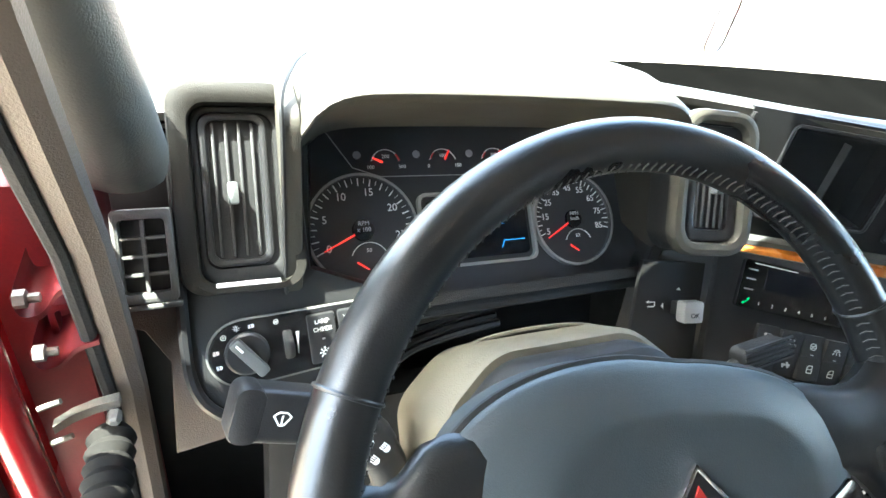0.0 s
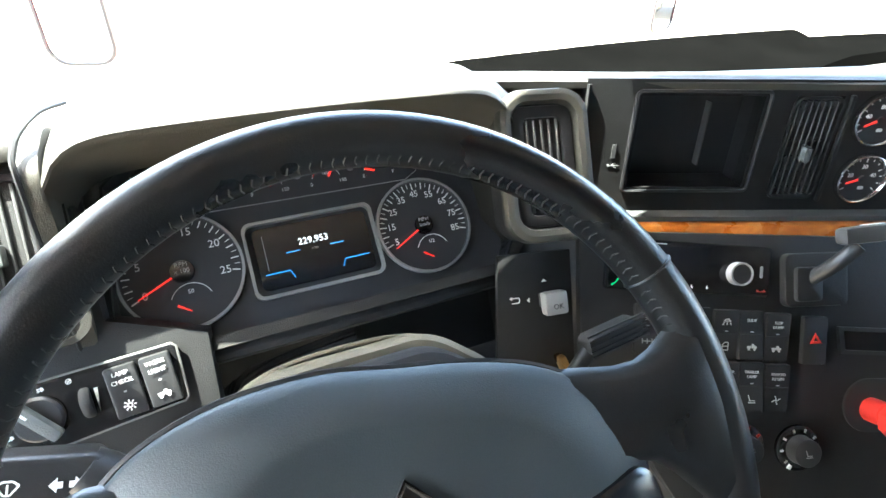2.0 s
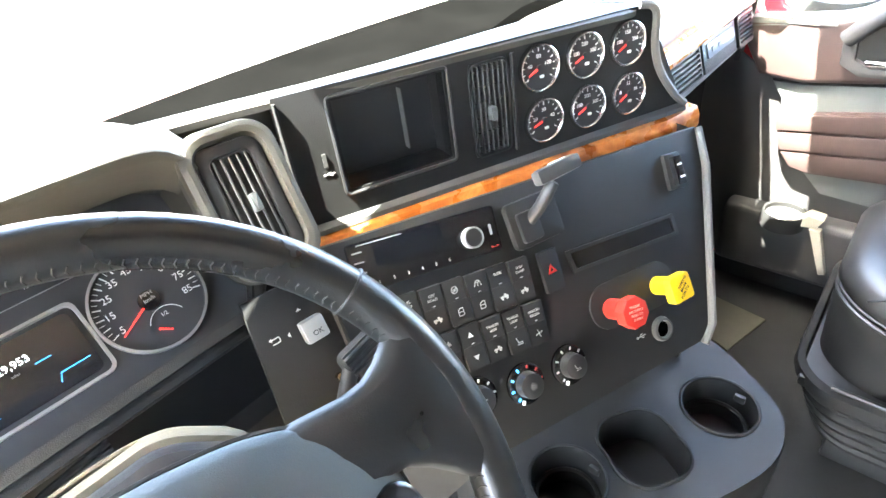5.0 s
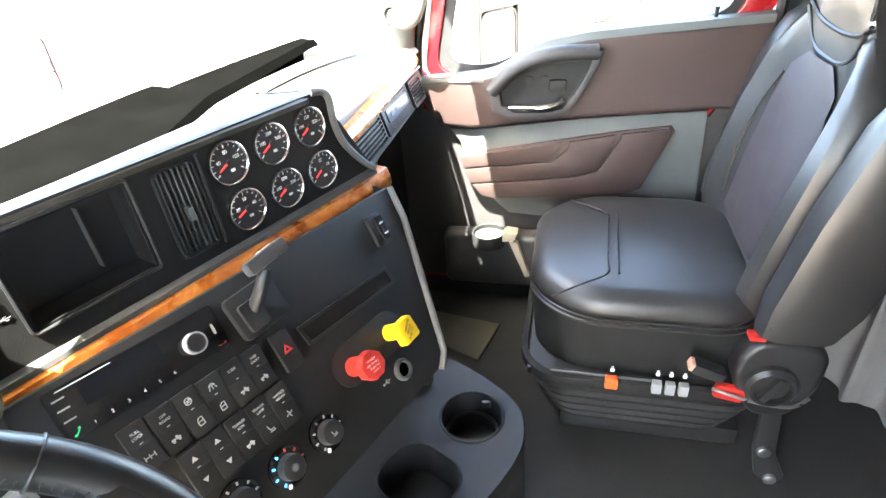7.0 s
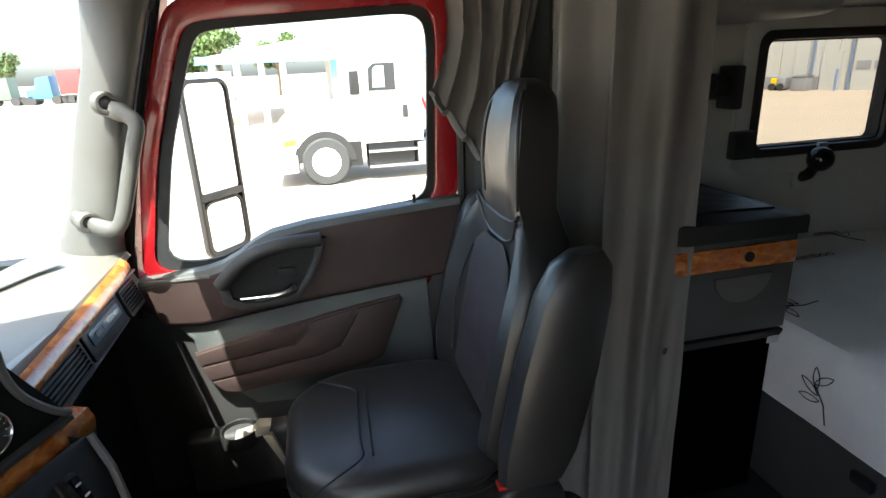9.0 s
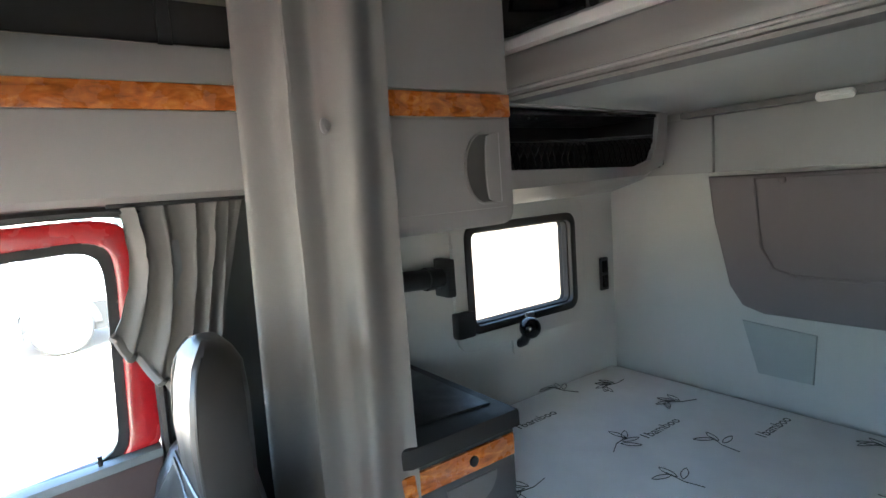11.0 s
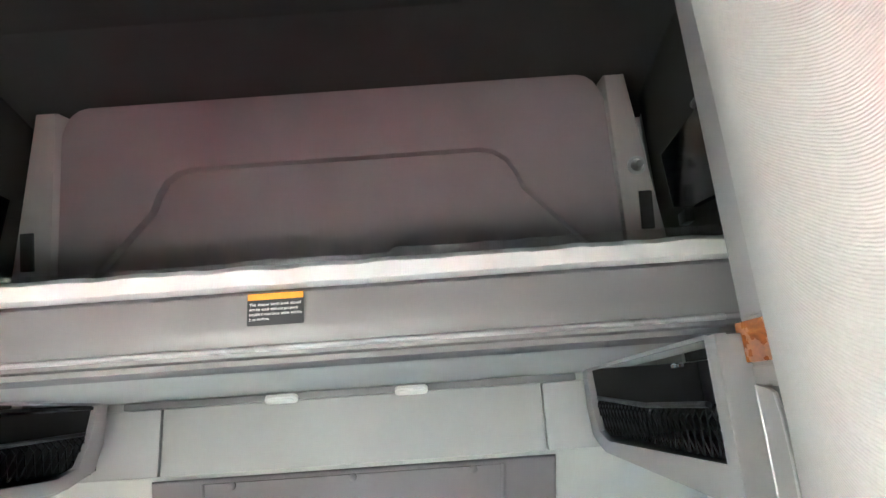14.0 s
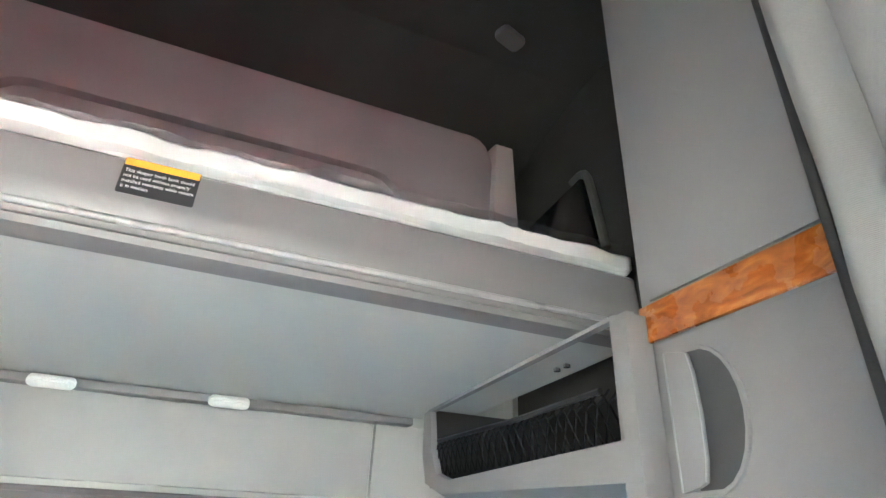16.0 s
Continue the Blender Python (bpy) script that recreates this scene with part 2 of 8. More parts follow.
def wood_mat():
    m = mat("burl_wood", (0.34, 0.10, 0.02), 0.28, var=0.2, scale=18, coat=0.3)
    n, l = m.node_tree.nodes, m.node_tree.links
    p = n["Principled BSDF"]
    tc = n.new("ShaderNodeTexCoord")
    w, d, mp = n.new("ShaderNodeTexNoise"), n.new("ShaderNodeTexVoronoi"), n.new("ShaderNodeMapping")
    mp.inputs["Scale"].default_value = (1.0, 1.0, 2.6)
    l.new(tc.outputs["Object"], mp.inputs["Vector"])
    w.inputs["Scale"].default_value, w.inputs["Detail"].default_value, w.inputs["Distortion"].default_value = 12, 7, 1.6
    d.inputs["Scale"].default_value = 60
    l.new(mp.outputs["Vector"], w.inputs["Vector"])
    l.new(mp.outputs["Vector"], d.inputs["Vector"])
    s = n.new("ShaderNodeMath")
    s.operation = "MULTIPLY_ADD"
    l.new(d.outputs["Distance"], s.inputs[0])
    s.inputs[1].default_value = 0.08
    l.new(w.outputs["Fac"], s.inputs[2])
    r = n.new("ShaderNodeValToRGB")
    r.color_ramp.elements[0].position, r.color_ramp.elements[1].position = 0.34, 0.74
    r.color_ramp.elements[0].color, r.color_ramp.elements[1].color = (0.20, 0.055, 0.011, 1), (0.56, 0.22, 0.05, 1)
    e = r.color_ramp.elements.new(0.57)
    e.color = (0.40, 0.125, 0.022, 1)
    l.new(s.outputs[0], r.inputs["Fac"])
    l.new(r.outputs["Color"], p.inputs["Base Color"])
    return m


def weave_mat(name, color, rough, scale, strength):
    """Cloth or ribbed vinyl with a fine diagonal weave."""
    m = mat(name, color, rough, var=0.12, scale=5, fine=300, spec=0.3)
    n, l = m.node_tree.nodes, m.node_tree.links
    tc, wv, b = n.new("ShaderNodeTexCoord"), n.new("ShaderNodeTexWave"), n.new("ShaderNodeBump")
    wv.bands_direction = "DIAGONAL"
    wv.inputs["Scale"].default_value, wv.inputs["Distortion"].default_value, wv.inputs["Detail"].default_value = scale, 1.2, 1
    l.new(tc.outputs["Object"], wv.inputs["Vector"])
    b.inputs["Strength"].default_value, b.inputs["Distance"].default_value = strength, 0.001
    l.new(wv.outputs["Fac"], b.inputs["Height"])
    l.new(b.outputs["Normal"], n["Principled BSDF"].inputs["Normal"])
    return m


def glass_mat(name, tint=(1, 1, 1), dirt=0.0):
    m = bpy.data.materials.new(name)
    m.use_nodes = True
    n, l = m.node_tree.nodes, m.node_tree.links
    n.remove(n["Principled BSDF"])
    tr, gl, lw, fr, mx = n.new("ShaderNodeBsdfTransparent"), n.new("ShaderNodeBsdfGlossy"), n.new("ShaderNodeLayerWeight"), n.new("ShaderNodeMath"), n.new("ShaderNodeMixShader")
    tr.inputs["Color"].default_value = (*tint, 1)
    gl.inputs["Roughness"].default_value = 0.01
    fr.operation, fr.inputs[1].default_value = "POWER", 4.0
    l.new(lw.outputs["Facing"], fr.inputs[0])
    l.new(fr.outputs[0], mx.inputs["Fac"])
    l.new(tr.outputs["BSDF"], mx.inputs[1])
    l.new(gl.outputs["BSDF"], mx.inputs[2])
    out = mx
    if dirt:
        df, m2, ns, rp = n.new("ShaderNodeBsdfDiffuse"), n.new("ShaderNodeMixShader"), n.new("ShaderNodeTexNoise"), n.new("ShaderNodeMapRange")
        ns.inputs["Scale"].default_value, ns.inputs["Detail"].default_value = 30, 5
        rp.inputs["From Min"].default_value, rp.inputs["From Max"].default_value = 0.45, 0.8
        rp.inputs["To Max"].default_value = dirt
        l.new(ns.outputs["Fac"], rp.inputs["Value"])
        l.new(rp.outputs["Result"], m2.inputs["Fac"])
        df.inputs["Color"].default_value = (0.75, 0.73, 0.7, 1)
        l.new(mx.outputs["Shader"], m2.inputs[1])
        l.new(df.outputs["BSDF"], m2.inputs[2])
        out = m2
    l.new(out.outputs["Shader"], n["Material Output"].inputs["Surface"])
    return m


def glow_mat(name, color, strength):
    m = bpy.data.materials.new(name)
    m.use_nodes = True
    p = m.node_tree.nodes["Principled BSDF"]
    p.inputs["Base Color"].default_value = (*color, 1)
    p.inputs["Emission Color"].default_value = (*color, 1)
    p.inputs["Emission Strength"].default_value = strength
    return m


LEATHER = mat("black_leather", (0.0208, 0.0200, 0.0196), 0.40, var=0.12, scale=7, bump=0.10, fine=700, rvar=0.04, spec=0.6)
SEAT_CLOTH = mat("black_seat_fabric", (0.0095, 0.0093, 0.0092), 0.7, var=0.25, scale=10, bump=0.6, fine=600, spec=0.35)
LEATHER_WELL = mat("dark_brown_leather", (0.038, 0.030, 0.032), 0.5, var=0.2, scale=8, bump=0.5, fine=600)
RIM_LEATHER = mat("wheel_leather", (0.010, 0.0103, 0.0103), 0.33, var=0.3, scale=14, bump=0.12, fine=900, rvar=0.1)
COVER = mat("airbag_cover_vinyl", (0.036, 0.044, 0.047), 0.5, var=0.2, scale=12, bump=0.2, fine=1100, rvar=0.06)
DASH = mat("black_dash_plastic", (0.0145, 0.0143, 0.0138), 0.55, var=0.2, scale=10, bump=0.4, fine=900, spec=0.28)
FELT = mat("black_felt", (0.0013, 0.0013, 0.0012), 1.0, var=0.3, scale=12, bump=0.3, fine=900, spec=0.0, rvar=0.0)
FELT_NET = mat("black_elastic_cord", (0.008, 0.008, 0.009), 0.9, var=0.2, spec=0.1)
SOFT_PRINT = mat("dim_white_print", (0.40, 0.40, 0.39), 0.6, var=0.05)
CONSOLE = mat("grey_console_plastic", (0.0142, 0.0139, 0.0134), 0.5, var=0.15, scale=9, bump=0.4, fine=900, spec=0.35)
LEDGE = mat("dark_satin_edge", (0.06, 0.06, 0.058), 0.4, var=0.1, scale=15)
DASH_TOP = mat("taupe_dash_top", (0.038, 0.035, 0.026), 0.55, var=0.14, scale=10, bump=0.5, fine=900)
BINNACLE = mat("brown_black_binnacle_plastic", (0.027, 0.025, 0.022), 0.6, var=0.15, scale=10, bump=0.4, fine=900, spec=0.3)
COLUMN = mat("olive_column_plastic", (0.085, 0.073, 0.048), 0.6, var=0.18, scale=10, bump=0.5, fine=900)
# olive dash plastic with shade put into its colour, for pod and lower dash
SHADED_OLIVE = mat("shaded_olive_dash_plastic", (0.0135, 0.0122, 0.0092), 0.6, var=0.18, scale=10, bump=0.4, fine=900, spec=0.25)
# taupe dash plastic made paler to carry the sky sheen on the shelf
LIT_SHELF_TOP = mat("lit_taupe_dash_shelf", (0.112, 0.106, 0.088), 0.5, var=0.12, scale=10, bump=0.4, fine=900)
TRIM = mat("grey_cab_trim", (0.105, 0.102, 0.095), 0.55, var=0.12, scale=8, bump=0.4, fine=800)
KNEE = mat("brown_knee_trim", (0.10, 0.078, 0.062), 0.58, var=0.14, scale=9, bump=0.4, fine=800)
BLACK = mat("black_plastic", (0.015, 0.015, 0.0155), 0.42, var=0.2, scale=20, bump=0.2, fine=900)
GLOSS = mat("gloss_black", (0.008, 0.008, 0.0085), 0.16, var=0.15, scale=30, rvar=0.04)
RUBBER = mat("black_rubber", (0.016, 0.016, 0.016), 0.75, var=0.2, scale=20, bump=0.4, fine=500)
FLOOR = mat("rubber_floor_mat", (0.014, 0.0137, 0.0128), 0.75, var=0.3, scale=7, bump=0.6, fine=350)
DOOR_VINYL = mat("dark_brown_door_vinyl", (0.046, 0.030, 0.027), 0.5, var=0.15, scale=8, bump=0.5, fine=650, spec=0.35)
NIGHT_GREY = mat("dark_grey_cabinet_plastic", (0.055, 0.057, 0.055), 0.55, var=0.12, scale=8, bump=0.4, fine=700)
DOOR_LOW = mat("charcoal_door_plastic", (0.034, 0.032, 0.031), 0.6, var=0.15, scale=8, bump=0.4, fine=700)
DOOR_GREY = mat("grey_door_trim", (0.085, 0.092, 0.09), 0.55, var=0.12, scale=8, bump=0.4, fine=700)
PILLAR = mat("light_grey_pillar_trim", (0.072, 0.070, 0.062), 0.55, var=0.1, scale=8, bump=0.4, fine=700)
SLEEPER = mat("sleeper_grey_panel", (0.225, 0.218, 0.212), 0.55, var=0.07, scale=5, bump=0.4, fine=700)
BUNK_GREY = mat("bunk_edge_grey", (0.165, 0.160, 0.156), 0.45, var=0.07, scale=5, bump=0.3, fine=700)
BAND = mat("sleeper_band_vinyl", (0.31, 0.31, 0.295), 0.6, var=0.06, scale=4, bump=0.5, fine=500)
WALL = mat("sleeper_wall_vinyl", (0.43, 0.435, 0.405), 0.6, var=0.06, scale=4, bump=0.5, fine=500)
QUILT = mat("grey_padded_vinyl", (0.155, 0.140, 0.142), 0.6, var=0.08, scale=6, bump=0.5, fine=500)
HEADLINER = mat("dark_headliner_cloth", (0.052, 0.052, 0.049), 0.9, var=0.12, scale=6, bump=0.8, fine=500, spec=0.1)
BEIGE = mat("beige_headliner", (0.42, 0.38, 0.32), 0.85, var=0.1, scale=6, bump=0.6, fine=500, spec=0.1)
POST_CLOTH = mat("pale_mauve_post_cloth", (0.33, 0.30, 0.285), 0.8, var=0.1, scale=5, bump=0.5, fine=500, spec=0.2)
UPPER_WALL = mat("mauve_grey_padding", (0.27, 0.232, 0.232), 0.8, var=0.12, scale=3, bump=0.5, fine=400, spec=0.2)
CURTAIN = weave_mat("grey_curtain_cloth", (0.18, 0.174, 0.165), 0.85, 700, 0.3)
# same curtain cloth with ribs, lightened for the brighter light on the driver's side
LIT_RIB_CURTAIN = weave_mat("lit_ribbed_grey_curtain", (0.275, 0.27, 0.257), 0.8, 330, 0.28)
# same grey curtain cloth, with dim light put into a darker colour
DIM_CURTAIN = weave_mat("dimmed_grey_curtain_cloth", (0.14, 0.133, 0.125), 0.85, 700, 0.2)
WOOD = wood_mat()
CHROME = mat("chrome", (0.75, 0.75, 0.76), 0.12, metal=1.0, var=0.05, scale=30, rvar=0.05)
BRIGHT = mat("bright_bezel_metal", (0.66, 0.655, 0.65), 0.20, metal=1.0, var=0.05, scale=30, rvar=0.05)
DULL_STEEL = mat("weathered_zinc_steel", (0.24, 0.23, 0.21), 0.55, metal=0.7, var=0.3, scale=60)
STEEL = mat("satin_steel", (0.45, 0.45, 0.46), 0.35, metal=1.0, var=0.1, scale=30)
SILVER = mat("silver_plastic", (0.33, 0.33, 0.32), 0.4, metal=0.5, var=0.08, scale=15)
RED_PAINT = mat("red_truck_paint", (0.28, 0.008, 0.012), 0.25, var=0.2, scale=6, coat=0.4)
# dusty jamb red, with the shade of the hinge gap darkening its colour
RED_DULL = mat("dusty_shaded_red_paint", (0.15, 0.010, 0.014), 0.55, var=0.35, scale=14, bump=0.1)
WHITE_PRINT = mat("white_print", (0.75, 0.75, 0.74), 0.6, var=0.05)
GREY_PRINT = mat("grey_print", (0.25, 0.25, 0.26), 0.6, var=0.05)
RED_PLASTIC = mat("red_plastic", (0.45, 0.022, 0.016), 0.4, var=0.12, scale=25)
YELLOW_PLASTIC = mat("yellow_plastic", (0.75, 0.48, 0.01), 0.4, var=0.1, scale=25)
ORANGE_PLASTIC = mat("orange_plastic", (0.75, 0.10, 0.02), 0.45, var=0.1)
GREY_PLASTIC = mat("grey_plastic", (0.26, 0.26, 0.26), 0.5, var=0.1, scale=20)
WHITE_PLASTIC = mat("white_plastic", (0.7, 0.69, 0.66), 0.4, var=0.06)
BEDDING = mat("white_bedding", (0.78, 0.78, 0.77), 0.9, var=0.06, scale=9, bump=0.8, fine=260, spec=0.1)
PRINT = mat("dark_bed_print", (0.06, 0.065, 0.06), 0.9, var=0.1)
GLASS = glass_mat("clear_glass", (0.97, 0.98, 0.97))
TINTED = glass_mat("tinted_glass", (0.19, 0.18, 0.165), 0.01)
MIRROR = mat("mirror_glass", (0.9, 0.9, 0.9), 0.02, metal=1.0, var=0.01, rvar=0.01)
FACE = mat("gauge_face", (0.027, 0.027, 0.029), 0.6, var=0.1)
NEEDLE = glow_mat("red_needle", (0.8, 0.03, 0.02), 0.04)
SCREEN = mat("display_glass", (0.006, 0.007, 0.010), 0.15, var=0.1)
BLUE_LINE = glow_mat("blue_display_line", (0.05, 0.35, 0.9), 0.10)
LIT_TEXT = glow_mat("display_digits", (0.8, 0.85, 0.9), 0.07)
GREEN_GLOW = glow_mat("green_telephone_mark", (0.02, 0.5, 0.15), 0.04)

# ---- the setting: floor, walls, ceiling ----
FZ = 0.35
bm = box(B(), (-1.22, -2.36, FZ - 0.05), (1.22, 1.02, FZ))
solo("floor", bm, FLOOR, "dark grey rubber truck cab floor", "floor", kind="structure")


def side_wall(sign, window):
    bm = B()
    x0, x1 = 1.165, 1.22
    y0, y1, z0, z1 = -1.975, -1.395, 1.262, 1.66
    if window:
        for lo, hi in (((x0, -2.28, FZ), (x1, -0.56, z0)), ((x0, -2.28, z1), (x1, -0.56, 3.15)), ((x0, -2.28, z0), (x1, y0, z1)), ((x0, y1, z0), (x1, -0.56, z1))):
            box(bm, lo, hi)
    else:
        box(bm, (x0, -2.28, FZ), (x1, -0.56, 3.15))
    if sign < 0:
        # unseen stretch added across the driver's doorway to hold back side light
        box(bm, (x0, -0.56, FZ), (x1, 0.20, 1.90))
        mirror_x(bm)
    return bm


solo("wall_right", side_wall(1, True), WALL, "pale grey vinyl sleeper side wall, lengthened forward to block door light with a window", "wall", kind="structure")
solo("wall_left", side_wall(-1, False), WALL, "pale grey vinyl sleeper side wall, lengthened forward to block door light", "wall", kind="structure")
solo("wall_rear", box(B(), (-1.22, -2.36, FZ), (1.22, -2.28, 3.15)), WALL, "pale grey padded sleeper rear wall", "wall", kind="structure")
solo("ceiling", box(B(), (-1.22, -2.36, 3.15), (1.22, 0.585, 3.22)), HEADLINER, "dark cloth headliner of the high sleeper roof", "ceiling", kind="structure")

# rear wall band under the upper bunk, with seams
band = thing("wall_band", (0, -2.28, 1.8), "grey padded band over the rear wall panel", "wall panel", kind="structure")
for x0, x1 in ((-1.16, -0.657), (-0.650, 0.650), (0.657, 1.16)):
    part("panel", box(B(), (x0, -2.279, 1.805), (x1, -2.25, 2.025), bev=0.006), BAND, band)

# padded panel on the rear wall
pad = thing("wall_pad", (0, -2.28, 1.26), "mauve grey padded vinyl panel with a piped pocket on the rear wall", "wall panel", kind="structure")
M = axes((0, -2.278, 0), (-1, 0, 0), (0, 0, 1))
outline = [(-0.68, 1.79), (-0.66, 1.62), (-0.60, 1.36), (-0.55, 1.285), (-0.47, 1.262), (0.47, 1.262), (0.55, 1.285), (0.60, 1.36), (0.66, 1.62), (0.68, 1.79)]
part("padding", prism(B(), outline, 0.026, M, bev=0.014, seg=3), QUILT, pad)
pocket = [(-0.50, 1.775), (-0.475, 1.52), (-0.43, 1.44), (-0.36, 1.42), (0.36, 1.42), (0.43, 1.44), (0.475, 1.52), (0.50, 1.775)]
part("pocket", prism(B(), pocket, 0.012, M, bev=0.006, z0=0.026), QUILT, pad)
part("piping", tube(B(), [M @ Vector((x, y, 0.036)) for x, y in pocket[:-1] + pocket[-1:]], 0.007, 8), QUILT, pad)
for x in (-0.40, 0.0, 0.40):
    part("button", lathe(B(), [(0.013, 0), (0.013, 0.006), (0.008, 0.010), (0.0, 0.011)], M @ T(x, 1.765, 0.038), 16), QUILT, pad)

# speaker grille low on the rear wall
bm = prism(B(), [(-0.56, 1.222), (-0.30, 1.205), (-0.31, 1.02), (-0.50, 1.02)], 0.008, axes((0, -2.279, 0), (-1, 0, 0), (0, 0, 1)), bev=0.004)
solo("speaker_cover", bm, mat("sage_speaker_cloth", (0.33, 0.35, 0.33), 0.9, var=0.1, fine=900, bump=1.0), "sage grey speaker cover on the rear wall", "speaker", at=(0.43, -2.279, 1.02))

# upper rear wall over the bunk, a moulded padded shell
up = thing("upper_wall", (0, -2.27, 2.2), "mauve grey moulded padding behind the upper bunk", "wall panel", kind="structure")
Mu = axes((0, -2.215, 2.2), (-1, 0, 0), (0, 0.19, 0.98))


def arch(w0, w1, h0, h1, r):
    """Half an outline with rounded upper corners, mirrored."""
    a = [(w0, h0), (w1, h1 - r)] + [(w1 - r + r * math.cos(t) * 0.92, h1 - r + r * math.sin(t)) for t in (0.4, 0.8, 1.2)] + [(w1 - r, h1)]
    return [(-x, y) for x, y in a] + a[::-1]


part("shell", ring(B(), arch(1.0, 0.95, 0.0, 0.885, 0.10), arch(0.88, 0.64, 0.25, 0.64, 0.14), 0.06, Mu, bev=0.024), UPPER_WALL, up)
part("inset", prism(B(), arch(0.885, 0.645, 0.25, 0.645, 0.14), 0.02, Mu, bev=0.008, z0=-0.005), UPPER_WALL, up)
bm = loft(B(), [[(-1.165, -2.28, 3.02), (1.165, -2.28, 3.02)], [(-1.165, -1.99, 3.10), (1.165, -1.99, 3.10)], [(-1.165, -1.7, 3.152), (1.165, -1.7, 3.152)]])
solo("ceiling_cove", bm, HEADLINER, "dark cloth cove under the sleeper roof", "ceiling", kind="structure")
for s in (1, -1):
    bm = prism(B(), [(0.98, 0.0), (1.15, 0.0), (1.01, 0.86), (0.94, 0.86)], 0.09, Mu, bev=0.012)
    bm = bm if s < 0 else mirror_x(bm)
    solo("corner_post", bm, POST_CLOTH, "pale cloth corner post beside the upper bunk", "trim", "corner posts", "structure", at=(s * 1.08, -2.2, 2.2))
    bm = box(B(), (1.018, 0.32, 0.088), (1.062, 0.45, 0.10), Mu, bev=0.005)
    bm = bm if s < 0 else mirror_x(bm)
    solo("strap_plate", bm, BLACK, "small black plate on the corner post", "bracket", "strap plates", at=(s * 1.04, -2.06, 2.5))

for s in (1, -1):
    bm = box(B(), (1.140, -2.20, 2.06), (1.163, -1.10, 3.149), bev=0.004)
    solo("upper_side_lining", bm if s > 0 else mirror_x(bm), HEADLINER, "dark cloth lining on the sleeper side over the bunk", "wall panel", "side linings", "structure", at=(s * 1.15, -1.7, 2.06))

# small fittings at the driver's end of the upper bunk
bm = lathe(B(), [(0.032, 0), (0.032, 0.006), (0.022, 0.008), (0.016, 0.02), (0.012, 0.035), (0, 0.036)], Mu @ T(1.022, 0.538, 0.089), 24)
solo("socket", bm, SILVER, "round silver fitting on the corner post", "fitting", at=(-1.045, -2.07, 2.72))
bm = prism(B(), rrect(0.10, 0.06, 0.02), 0.02, axes((-0.80, -1.60, 3.149), (0.9, 0.3, 0), (0.3, -0.9, 0)), bev=0.008)
solo("dome_light", bm, TRIM, "small grey light under the sleeper roof", "light", at=(-0.80, -1.60, 3.14))

# ---- upper bunk ----
bunk = thing("upper_bunk", (0, -1.34, 2.09), "grey upper bunk with a smooth moulded edge", "bunk")
prof = [(-1.340, 2.222), (-1.328, 2.212), (-1.322, 2.150), (-1.327, 2.118), (-1.337, 2.106), (-1.337, 2.096), (-1.331, 2.090), (-1.336, 2.080), (-1.37, 2.074), (-1.60, 2.068), (-2.24, 2.058), (-2.24, 2.09), (-1.6, 2.20), (-1.40, 2.222)]
bm = loft(B(), [[(x, y, z) for y, z in prof] for x in (-0.93, -0.90, 0.0, 0.84, 0.87)], close=True, caps=True)
part("platform", bm, BUNK_GREY, bunk)
part("underside", loft(B(), [[(x, -1.372, 2.0705), (x, -1.60, 2.065), (x, -2.235, 2.052)] for x in (-0.925, 0.0, 0.865)]), WALL, bunk, "pale underside of the bunk")
# thin strip in paler grey stands for the highlight along the bunk edge
part("edge_highlight", tube(B(), [(x, -1.3275, 2.109) for x in (-0.915, -0.4, 0.2, 0.85)], 0.006, 10), mat("pale_highlight_grey", (0.30, 0.295, 0.29), 0.32), bunk)
label = thing("warning_label", (-0.025, -1.32, 2.165), "black and orange warning label on the bunk edge", "label")
Ml = axes((-0.025, -1.3205, 2.17), (-1, 0.0, 0), (0, 0.0, 1))
part("sheet", prism(B(), rrect(0.108, 0.062, 0.003, 2, 0, 0.012), 0.0008, Ml), BLACK, label)
part("orange_bar", prism(B(), [(-0.053, 0.030), (0.053, 0.030), (0.053, 0.042), (-0.053, 0.042)], 0.0005, Ml, z0=0.0009), mat("amber_label_band", (0.8, 0.33, 0.02), 0.5), label)
for i, line in enumerate(("This sleeper berth bunk should", "not be used without properly", "installed restraints while vehicle", "is in motion.")):
    text(line, 0.0078, Ml @ T(-0.050, 0.021 - 0.0092 * i, 0.0009), WHITE_PRINT, label, "text_line", "LEFT")

# mattress wrapped in clear film
rows = []
for i in range(121):
    x = -0.922 + 1.782 * i / 120
    w = 0.008 * noise.noise(Vector((x * 14, 0, 0))) + 0.004 * noise.noise(Vector((x * 45, 3, 0)))
    rows.append([(x, -1.335 + w * 0.5, 2.2235), (x, -1.319 + w, 2.229), (x, -1.318 + w * 1.2, 2.258 + 0.25 * w), (x, -1.335 + w, 2.271 + 0.25 * w), (x, -1.5, 2.272), (x, -2.14, 2.272), (x, -2.14, 2.2235)])
solo("upper_mattress", loft(B(), rows, close=True, caps=True), BEDDING, "thin white mattress on the upper bunk", "mattress", at=(0, -1.34, 2.2235))
FILM = bpy.data.materials.new("clear_plastic_film")
FILM.use_nodes = True
fn, fl = FILM.node_tree.nodes, FILM.node_tree.links
tr_, gl_, mx_ = fn.new("ShaderNodeBsdfTransparent"), fn.new("ShaderNodeBsdfGlossy"), fn.new("ShaderNodeMixShader")
gl_.inputs["Roughness"].default_value, mx_.inputs["Fac"].default_value = 0.10, 0.16
tr_.inputs["Color"].default_value = (0.98, 0.97, 0.96, 1)
